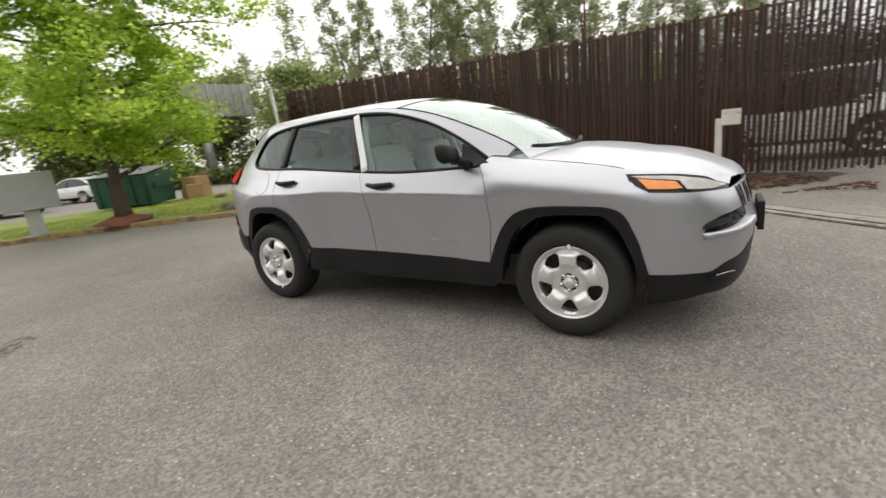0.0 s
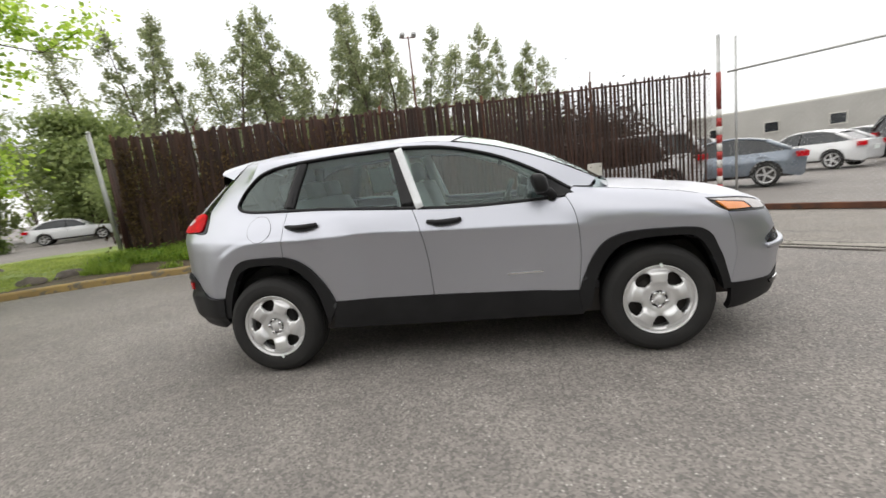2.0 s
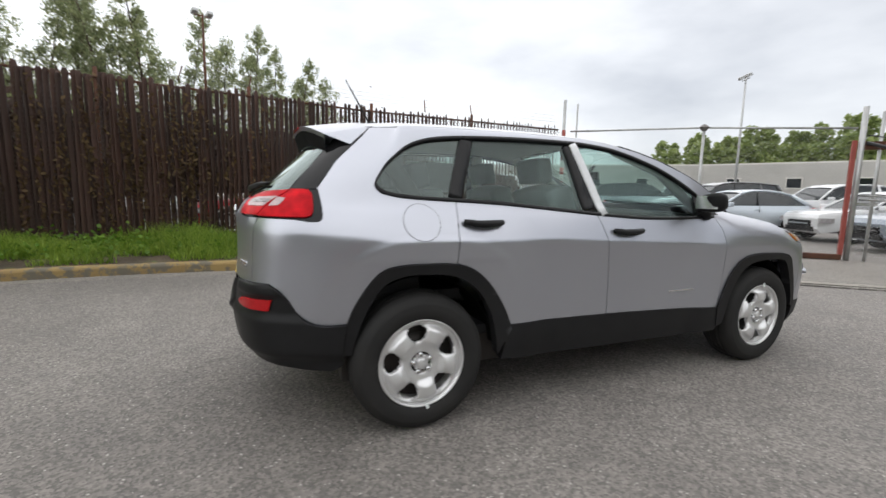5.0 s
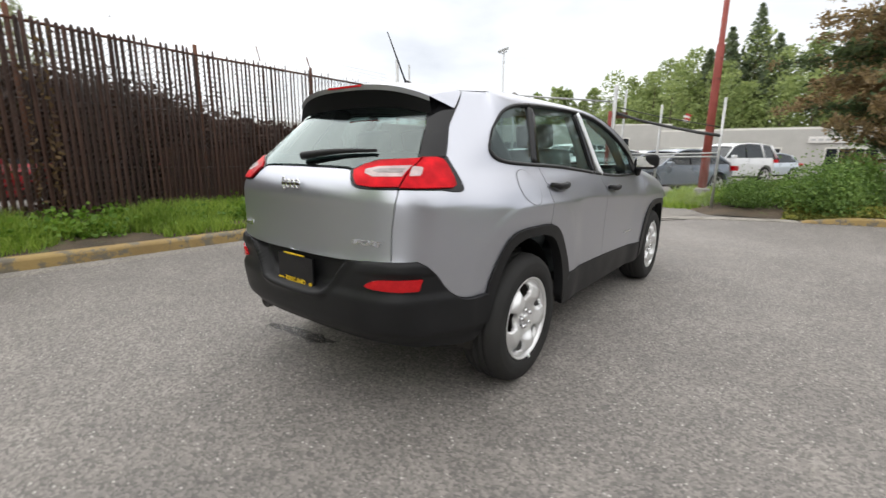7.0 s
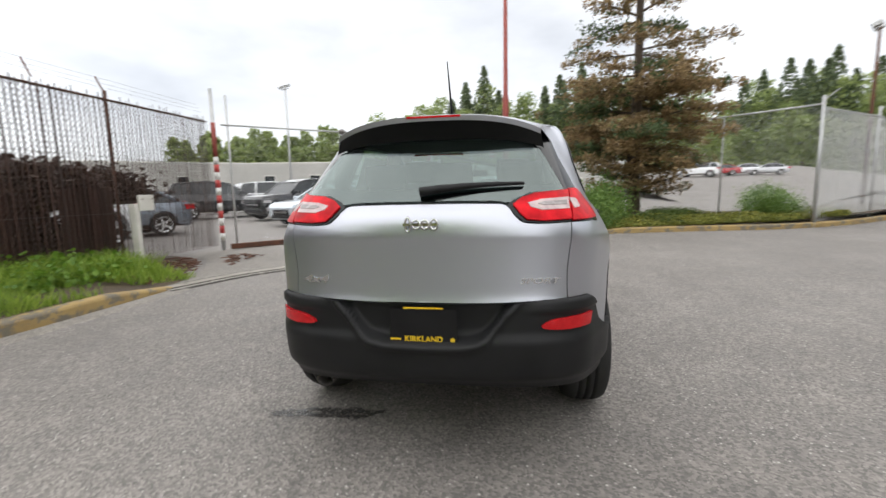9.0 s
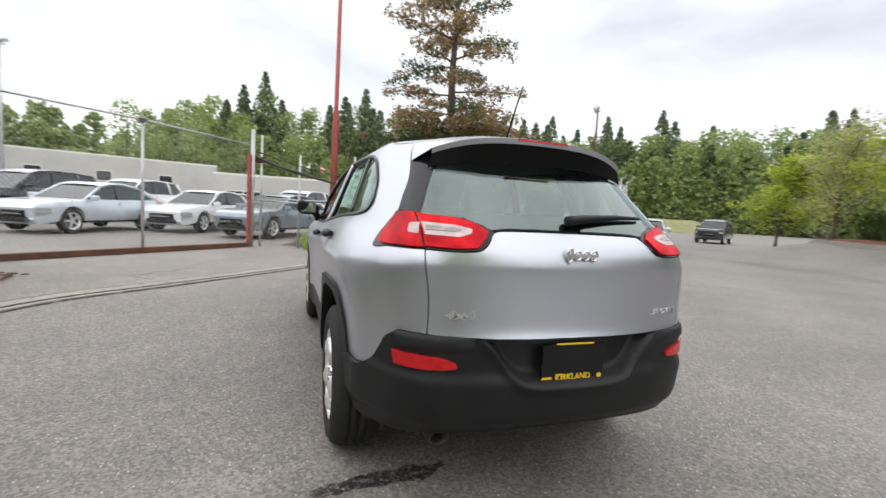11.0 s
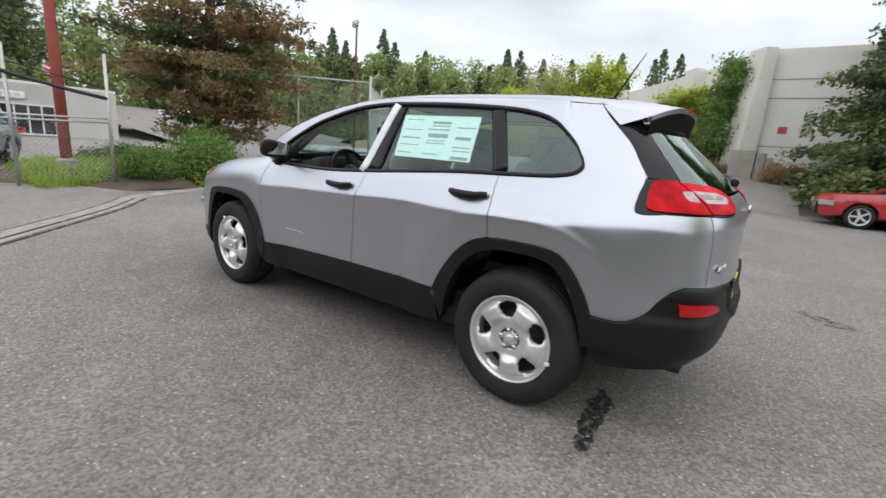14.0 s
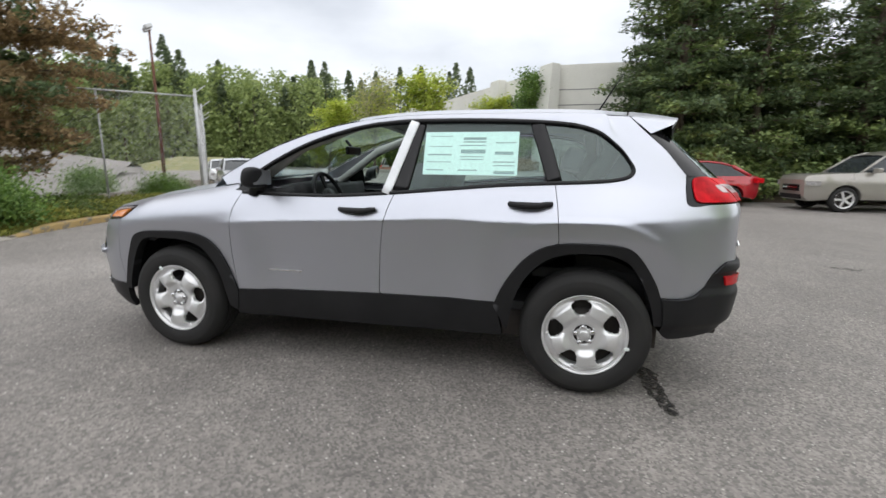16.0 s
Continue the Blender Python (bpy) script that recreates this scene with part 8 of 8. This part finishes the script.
for k in range(5):
    part("sign_bar", Geo().box((35.94, -2.75 - 0.4 * k, 2.45), (0.03, 0.26, 0.13)), M["galv"], shed)


far_bank = Geo()
bk = [Vector((44.0, -59.0)), Vector((48.0, -57.5)), Vector((52.0, -53.5)), Vector((55.0, -49.0))]
out = [Vector((0.63, -0.78)), Vector((0.66, -0.75)), Vector((0.72, -0.69)), Vector((0.76, -0.65))]
for run, up in ((0.0, -0.1), (5.0, 0.6), (12.0, 2.0), (26.0, 2.3)):
    far_bank.v += [(p.x + o.x * run, p.y + o.y * run, up * (0.3 if i in (0, 3) else 1.0)) for i, (p, o) in enumerate(zip(bk, out))]
far_bank.f = [(r * 4 + k, r * 4 + k + 1, (r + 1) * 4 + k + 1, (r + 1) * 4 + k) for r in range(3) for k in range(3)]
structure("grass_bank", far_bank, M["dry_grass"], "dry grass bank at the end of the side road", "bank", True)

# ---- billboard beyond the lawn ----
bb = thing("billboard", "large billboard seen from behind on one steel column", "billboard", pose(0, 0, 0))
part("column", Geo().tube([(-35.6, 20.0, 0), (-36.4, 20.4, 6.0)], [0.45, 0.42], 14), M["galv"], bb, smooth=True)
for a, b in (((-37.2, 19.4), (-36.0, 25.4)), ((-37.4, 19.0), (-41.0, 13.5))):
    w = wall_box("panel", a, b, 8.3, 0.25, M["grey_wall"], bb, 5.7)
    a, b = Vector((*a, 0)), Vector((*b, 0))
    for k in range(9):
        p = a.lerp(b, k / 8)
        part("stringer", Geo().box((p.x + 0.15, p.y, 7.0), (0.14, 0.14, 2.7)), M["galv"], bb)
part("catwalk", Geo().box((-36.3, 22.0, 5.5), (1.0, 6.6, 0.12), -11), M["galv"], bb)
part("cross_beam", Geo().tube([(-36.6, 18.0, 5.6), (-36.2, 25.0, 5.6)], 0.25, 8), M["galv"], bb, smooth=True)

# ---- things on the lawn ----
mbx = thing("cluster_mailbox", "pale grey metal cluster mailbox on a thick pedestal", "mailbox", pose(-11.75, 0.42, 0.12, 0, 0, -14))
soften(part("cabinet", Geo().box((0, 0, 1.06), (0.46, 1.15, 0.86)), M["mailbox"], mbx), 0.02)
soften(part("pedestal", Geo().box((0, 0.02, 0.32), (0.22, 0.30, 0.64)), M["mailbox"], mbx), 0.01)
part("base_plate", Geo().box((0, 0.02, 0.01), (0.42, 0.5, 0.03)), M["concrete"], mbx)
for i in range(4):
    for k in range(4):
        dr = part("mail_door", Geo().box((0.235, -0.41 + 0.272 * i, 0.74 + 0.205 * k), (0.014, 0.255, 0.19)), M["mailbox"], mbx)
        part("lock", Geo().tube([(0.24, -0.33 + 0.272 * i, 0.74 + 0.205 * k), (0.252, -0.33 + 0.272 * i, 0.74 + 0.205 * k)], 0.012, 8), M["galv"], dr)

dm = thing("dumpster", "dark green steel dumpster with ribbed sides", "dumpster", pose(-16.45, 4.85, 0.1, 0, 0, 32))
gg = Geo()
v = [(-1.0, -0.75, 0.1), (1.0, -0.75, 0.1), (1.0, 0.75, 0.1), (-1.0, 0.75, 0.1), (-1.05, -0.8, 1.15), (1.05, -0.8, 1.15), (1.05, 0.8, 1.4), (-1.05, 0.8, 1.4)]
gg.add(v, [(3, 2, 1, 0), (0, 1, 5, 4), (1, 2, 6, 5), (2, 3, 7, 6), (3, 0, 4, 7)])
soften(part("bin", gg, M["dumpster"], dm), 0.015)
for k in range(5):
    part("rib", Geo().box((-0.84 + 0.42 * k, -0.79, 0.62), (0.07, 0.06, 1.0)), M["dumpster"], dm)
for sx in (-0.53, 0.53):
    part("lid", Geo().box((sx, 0, 1.31), (1.02, 1.68, 0.04), 0, Matrix.Rotation(radians(8.8), 4, "X")), M["black_hose"], dm, "black plastic lid")
for sx in (-1.09, 1.09):
    part("fork_pocket", Geo().box((sx, 0, 0.75), (0.1, 1.1, 0.14)), M["dumpster"], dm)
for i, (x, y, z, s, a) in enumerate(((-15.75, 6.75, 0.13, (0.85, 0.7, 0.42), 20), (-15.8, 6.8, 0.56, (0.75, 0.66, 0.4), 12), (-15.2, 6.35, 0.13, (0.3, 0.6, 0.55), -20))):
    cb = thing("cardboard_box", "flattened brown cardboard box beside the dumpster", "box", pose(x, y, z, 0, 0, a), "cardboard boxes")
    soften(part("box", Geo().box((0, 0, s[2] / 2), s), M["cardboard"], cb), 0.008)
    part("flap", Geo().box((0, s[1] / 2 + 0.12, s[2]), (s[0] * 0.96, 0.26, 0.012), 0, Matrix.Rotation(radians(-35), 4, "X")), M["cardboard"], cb)


def boulder(x, y, z, r, seed):
    bm = bmesh.new()
    bmesh.ops.create_icosphere(bm, subdivisions=3, radius=1.0)
    for v in bm.verts:
        k = 1 + 0.35 * noise.noise(v.co * 1.3 + Vector((seed, 0, 0))) + 0.12 * noise.noise(v.co * 4 + Vector((0, seed, 0)))
        v.co = Vector((v.co.x * r * 1.25 * k, v.co.y * r * k, max(v.co.z * r * 0.62 * k, -r * 0.2)))
    ob = part("boulder", bm, M["rock"], None, "", True, pose(x, y, z, 0, 0, seed * 40))
    return tagged(ob, "rough brown-grey boulder on the grass", "boulder", "boulders")


for i, (x, y, r) in enumerate(((-9.15, 3.75, 0.20), (-8.95, 4.45, 0.23), (-13.4, 6.3, 0.22), (-8.6, 4.9, 0.16), (-9.9, 6.2, 0.24))):
    boulder(x, y, 0.15, r, i + 1)
boulder(-10.55, 1.45, 0.1, 0.13, 8)
bm = bmesh.new()
bmesh.ops.create_icosphere(bm, subdivisions=3, radius=1.0)
for v in bm.verts:
    k = 1 + 0.25 * noise.noise(v.co * 2.1)
    v.co = Vector((v.co.x * 0.62 * k, v.co.y * 0.62 * k, max(v.co.z * 0.2 * k, -0.05)))
tagged(part("mulch_mound", bm, M["bark_chip"], None, "", True, pose(-10.75, 1.9, 0.13)), "low brown mound of mulch round the tree trunk", "mulch")


# ---- parked cars ----
M["car_white"] = surf("white_car_paint", (0.72, 0.73, 0.74), (0.78, 0.79, 0.80), 1, 300, 0.25, bumps=0, coat=0.8, rvar=0.03)
M["car_blue"] = surf("pale_blue_car_paint", (0.60, 0.66, 0.72), (0.66, 0.72, 0.78), 1, 300, 0.3, metal=0.4, bumps=0, coat=0.8, rvar=0.03)
M["car_slate"] = surf("slate_blue_car_paint", (0.20, 0.24, 0.29), (0.24, 0.28, 0.33), 1, 300, 0.28, metal=0.4, bumps=0, coat=0.8, rvar=0.03)
M["car_dark"] = surf("black_car_paint", (0.012, 0.013, 0.016), (0.02, 0.021, 0.024), 1, 300, 0.2, bumps=0, coat=0.8, rvar=0.03)
M["car_red"] = surf("red_car_paint", (0.36, 0.015, 0.022), (0.44, 0.025, 0.032), 1, 300, 0.25, bumps=0, coat=0.8, rvar=0.03)
M["car_tan"] = surf("beige_grey_car_paint", (0.32, 0.30, 0.27), (0.38, 0.36, 0.32), 1, 300, 0.3, metal=0.4, bumps=0, coat=0.8, rvar=0.03)
M["car_silver"] = surf("silver_car_paint", (0.48, 0.49, 0.51), (0.54, 0.55, 0.57), 1, 300, 0.3, metal=0.45, bumps=0, coat=0.8, rvar=0.03)
M["car_glass"] = surf("dark_car_glass", (0.02, 0.024, 0.026), (0.04, 0.046, 0.05), 1.5, 40, 0.05, bumps=0, rvar=0.02)


def arch(xc, r, z0, n=12):
    return [(xc + r * math.cos(math.pi * k / n), z0 + r * math.sin(math.pi * k / n)) for k in range(n + 1)]


def shell(outline, width, nx=0.14, nz=0.1):
    """A closed shell: a side-view outline, laid on two bowed sides and bridged across."""
    bm = bmesh.new()
    bm.faces.new([bm.verts.new((x, 0, z)) for x, z in outline])
    xs, zs = [p[0] for p in outline], [p[1] for p in outline]
    for axis, lo, hi, st in ((0, min(xs), max(xs), nx), (2, min(zs), max(zs), nz)):
        k = lo + st
        while k < hi - 0.01:
            co, no = [0, 0, 0], [0, 0, 0]
            co[axis], no[axis] = k, 1
            bmesh.ops.bisect_plane(bm, geom=bm.verts[:] + bm.edges[:] + bm.faces[:], plane_co=co, plane_no=no)
            k += st
    bmesh.ops.triangulate(bm, faces=[f for f in bm.faces if len(f.verts) > 4])
    rim = [e for e in bm.edges if e.is_boundary]
    src = bm.verts[:]
    dup = bmesh.ops.duplicate(bm, geom=bm.verts[:] + bm.edges[:] + bm.faces[:])
    vmap = dup["vert_map"]
    for v in src:
        y = width(v.co.x, v.co.z)
        o = vmap[v]
        v.co.y, o.co.y = y, -y
    for e in rim:
        a, b = e.verts
        bm.faces.new([a, b, vmap[b], vmap[a]])
    bmesh.ops.recalc_face_normals(bm, faces=bm.faces[:])
    return bm


def build_parked(kind, paint, label, length, width, height, wheel_r):
    """A parked car: nose towards +x, origin on the ground at its middle."""
    t = thing("parked_" + kind, label, "car", None, "parked cars")
    hl, W = length / 2, width / 2
    wf, wr = hl - 0.21 * length + 0.05, -hl + 0.205 * length
    belt = height * (0.655 if kind == "sedan" else 0.65)
    hood = height * (0.53 if kind == "sedan" else 0.58)
    if kind == "sedan":
        tops = [(0.975, 0.28), (0.99, 0.46), (0.965, 0.54), (0.85, 0.585), (0.45, 0.645), (0.36, 0.655), (0, 0.66), (-0.6, 0.675), (-0.9, 0.69), (-0.97, 0.665), (-0.99, 0.5), (-0.97, 0.22)]
        cab = [(0.42, 0.635), (0.10, 0.93), (-0.05, 0.985), (-0.25, 1.0), (-0.45, 0.965), (-0.60, 0.90), (-0.84, 0.685)]
    else:
        tops = [(0.98, 0.28), (0.995, 0.52), (0.97, 0.585), (0.84, 0.615), (0.5, 0.635), (0.42, 0.65), (0, 0.655), (-0.9, 0.67), (-0.985, 0.63), (-0.99, 0.4), (-0.97, 0.24)]
        cab = [(0.46, 0.635), (0.20, 0.91), (0.05, 0.97), (-0.2, 1.0), (-0.55, 0.99), (-0.84, 0.955), (-0.96, 0.665)]
    tops = [(x * hl, z * height) for x, z in tops]
    cab = [(x * hl, z * height) for x, z in cab]
    sill = 0.24 if kind == "sedan" else 0.30
    ar = wheel_r * 1.16
    under = arch(wr, ar, wheel_r)[::-1] + arch(wf, ar, wheel_r)[::-1]
    outline = tops + [(-hl * 0.93, sill)] + [(x, max(z, sill)) for x, z in under] + [(hl * 0.93, sill), (hl * 0.985, sill + 0.14)]

    def side(x, z):
        k = abs(x) / hl
        end = 1 - 0.30 * step(0.72, 1.0, k) ** 1.6
        up = 1 - 0.10 * step(belt * 0.72, belt * 1.08, z) - 0.06 * (1 - step(sill, sill + 0.25, z))
        return W * end * up

    body = part("body", shell(outline, side), M[paint], t, smooth=True)
    soften(body, 0.085, 3, 32)

    def cabin(x, z):
        f = (z - belt) / (height - belt)
        return W * (0.88 - 0.20 * max(f, 0)) * (1 - 0.08 * step(0.5, 1.0, abs(x) / hl))

    gl = part("glasshouse", shell(cab + [(-hl * 0.84 if kind == "sedan" else -hl * 0.955, belt * 0.97), (hl * 0.40, belt * 0.95)], cabin, 0.2, 0.12), M["car_glass"], t, "dark tinted windows")
    roof_pts = cab[1:6]
    rf = Geo()
    for x, z in roof_pts:
        y = cabin(x, z) * 1.0
        rf.v += [(x, y * v_, z + 0.012 + 0.035 * (1 - v_ * v_)) for v_ in (-1, -0.6, -0.2, 0.2, 0.6, 1)]
    rf.f = [(i * 6 + k, i * 6 + k + 1, (i + 1) * 6 + k + 1, (i + 1) * 6 + k) for i in range(len(roof_pts) - 1) for k in range(5)]
    part("roof", rf, M[paint], t, smooth=True)
    for sg in (-1, 1):
        pil = [Vector((x, sg * (cabin(x, z) + 0.004), z)) for x, z in cab]
        part("pillar", Geo().tube(pil[:2], 0.035, 6), M[paint], t, smooth=True)
        part("roof_rail", Geo().tube(pil[1:6], 0.035, 6), M[paint], t, smooth=True)
        part("pillar", Geo().tube(pil[5:], 0.06 if kind == "sedan" else 0.075, 6), M[paint], t, smooth=True)
        xm = -hl * 0.10
        part("pillar", Geo().tube([(xm, sg * (cabin(xm, belt) + 0.004), belt), (xm - 0.05, sg * (cabin(xm, height) + 0.004), height * 0.975)], 0.03, 6), M["trim"], t, smooth=True)
        if kind != "sedan":
            part("pillar", Geo().tube([(-hl * 0.58, sg * (cabin(-hl * 0.58, belt) + 0.006), belt), (-hl * 0.55, sg * (cabin(0, height) + 0.006), height * 0.985)], 0.05, 6), M[paint], t, smooth=True)
        part("head_lamp", Geo().box((hl * 0.905, sg * W * 0.70, hood * 0.80), (0.34, 0.34, 0.13), -18 * sg), M["clear_lens"], t, "clear headlamp")
        part("tail_lamp", Geo().box((-hl * 0.935, sg * W * 0.72, belt * 0.90), (0.26, 0.36, 0.15), 14 * sg), M["red_lens"], t, "red tail lamp")
        soften(part("door_mirror", Geo().box((hl * 0.33, sg * (W + 0.06), belt * 1.05), (0.13, 0.22, 0.14)), M[paint], t), 0.03)
        for xw in (wf, wr):
            wl_ = new("wheel")
            wl_.parent = t
            wl_.matrix_basis = pose(xw, sg * (W - 0.02), wheel_r, 0, 0, 0 if sg > 0 else 180)
            R = wheel_r
            part("tyre", lathe([(R * 0.66, -0.2), (R * 0.95, -0.2), (R, -0.16), (R, -0.05), (R * 0.95, -0.01), (R * 0.8, 0.0), (R * 0.68, -0.015)], 28), M["tyre"], wl_, smooth=True)
            rim = lathe([(R * 0.66, -0.015), (R * 0.70, 0.0), (R * 0.66, -0.01), (R * 0.60, -0.05)], 28)
            for k in range(5):
                a = 2 * math.pi * k / 5
                rim.box((R * 0.36 * math.cos(a), -0.028, R * 0.36 * math.sin(a)), (R * 0.62, 0.03, R * 0.16), 0, Matrix.Rotation(-a, 4, "Y"))
            rim.tube([(0, -0.05, 0), (0, -0.005, 0)], R * 0.16, 10)
            part("rim", rim, M["wheel"], wl_, "silver five-spoke rim")
            part("brake", lathe([(0.0, -0.09), (R * 0.64, -0.09)], 20), M["steel_dark"], wl_)
        part("door_seam", Geo().box((xm, sg * (side(xm, belt * 0.8) + 0.001), belt * 0.72), (0.012, 0.006, belt * 0.62)), M["trim"], t)
        for xh in (xm + 0.14, xm - 0.95):
            part("handle", Geo().box((xh - 0.1, sg * (side(xh, belt * 0.9) + 0.012), belt * 0.88), (0.2, 0.03, 0.03)), M[paint], t)
    soften(part("grille", Geo().box((hl * 0.985, 0, hood * 0.66), (0.08, W * 0.9, 0.2)), M["gloss_black"], t, "black front grille"), 0.02)
    part("lower_grille", Geo().box((hl * 0.985, 0, sill + 0.12), (0.06, W * 1.1, 0.13)), M["plastic"], t)
    part("chrome_bar", Geo().box((hl * 1.0, 0, hood * 0.67), (0.03, W * 0.8, 0.03)), M["chrome"], t)
    part("plate_blank", Geo().box((-hl * 0.995, 0, belt * 0.72), (0.03, 0.34, 0.16)), M["paper"], t)
    part("underside", Geo().box((0, 0, sill + 0.10), (length * 0.86, W * 1.5, 0.16)), M["steel_dark"], t)
    return t


MODELS = {}
def park(kind, paint, label, x, y, turn, z=0.02, size=None):
    size = size or ((4.65, 1.80, 1.45, 0.345) if kind == "sedan" else (4.95, 1.95, 1.82, 0.41))
    key = (kind, paint, size)
    if key in MODELS:
        c = copy_thing(MODELS[key], pose(x, y, z, 0, 0, turn))
        c["label"] = label
        return c
    t = build_parked(kind, paint, label, *size)
    t.matrix_basis = pose(x, y, z, 0, 0, turn)
    MODELS[key] = t
    return t


park("sedan", "car_blue", "pale blue saloon with white film on its wings", 12.9, 7.0, 157)
park("suv", "car_dark", "large black car with chrome wheels in the lot", 16.2, 10.0, 157)
park("sedan", "car_white", "white saloon parked behind the gate", 15.0, 4.1, 157)
park("sedan", "car_slate", "slate blue saloon parked behind the gate", 13.3, 1.5, 146)
park("suv", "car_white", "white sport utility car in the second row", 20.3, 7.9, 157)
park("sedan", "car_white", "white saloon in the second row", 19.4, 4.0, 157)
park("sedan", "car_white", "white saloon with its tail to the gate", 12.6, 16.2, 122)
park("suv", "car_dark", "black sport utility car seen from behind", 17.0, 14.6, -50)
park("suv", "car_white", "white sport utility car near the warehouse", 20.0, 13.0, -50)
for i, (x, y, a) in enumerate(((9.2, 21.5, 120), (13.5, 23.5, 122), (17.5, 20.5, 118), (22.5, 17.0, 140), (24.5, 11.0, 157), (24.5, 4.5, 157), (20.6, 0.6, 150), (26.0, -0.5, 150))):
    park("sedan" if i % 3 else "suv", ("car_white", "car_slate", "car_white", "car_blue")[i % 4], ("white car among rows in the lot", "dark blue car among rows in the lot", "white car among rows in the lot", "pale blue car among rows in the lot")[i % 4], x, y, a)
for x, y, p, k, a in ((-6.0, 9.7, "car_white", "sedan", 4), (-1.2, 10.4, "car_red", "sedan", 178), (3.4, 9.8, "car_white", "suv", 176), (7.2, 11.6, "car_slate", "sedan", 150), (0.6, 13.6, "car_white", "sedan", 90), (-4.0, 14.0, "car_dark", "suv", 90)):
    park(k, p, {"car_white": "white car glimpsed through the slats", "car_red": "red car glimpsed through the slats", "car_slate": "dark blue car glimpsed through the slats", "car_dark": "black car glimpsed through the slats"}[p], x, y, a)
park("sedan", "car_red", "red saloon parked below the conifers", -5.55, -13.9, 3, 0.0, (4.5, 1.76, 1.45, 0.32))
park("suv", "car_tan", "beige grey sport utility car below the conifers", -10.85, -12.95, 4, 0.0, (4.9, 1.85, 1.78, 0.37))
park("sedan", "car_silver", "silver hatchback parked along the wire fence", 13.0, -14.9, 134, 0.0)
park("sedan", "car_white", "white car parked along the side road", 18.6, -20.6, 134, 0.0)
park("suv", "car_dark", "dark car parked far along the side road", 22.0, -30.2, 120, 0.0)
for x, y, p, k, a in ((59.0, -24.0, "car_white", "suv", 60), (61.0, -27.4, "car_red", "sedan", 75), (62.0, -30.6, "car_white", "sedan", 80), (60.0, -32.6, "car_silver", "sedan", 70)):
    park(k, p, {"car_white": "white car far off on the climbing lot", "car_red": "red car far off on the climbing lot", "car_silver": "silver car far off on the climbing lot"}[p], x, y, a, 0.012 + 0.064 * (x - 28.0))
park("suv", "car_tan", "beige grey car across the side road", 11.5, -33.0, 130, 0.0, (4.9, 1.85, 1.78, 0.37))
park("suv", "car_dark", "dark pick-up on the road beyond the lawn", -27.0, 3.4, 15, 0.0)
park("sedan", "car_white", "white saloon on the road beyond the lawn", -23.5, -0.8, 15, 0.0)
for x, y, a in ((-33.0, 11.0, 30), (-37.0, 13.5, 30), (-31.0, 8.2, 200), (-26.0, 20.5, 40)):
    park("suv" if x < -36 else "sedan", "car_white", "white car parked across the far road", x, y, a, 0.0)
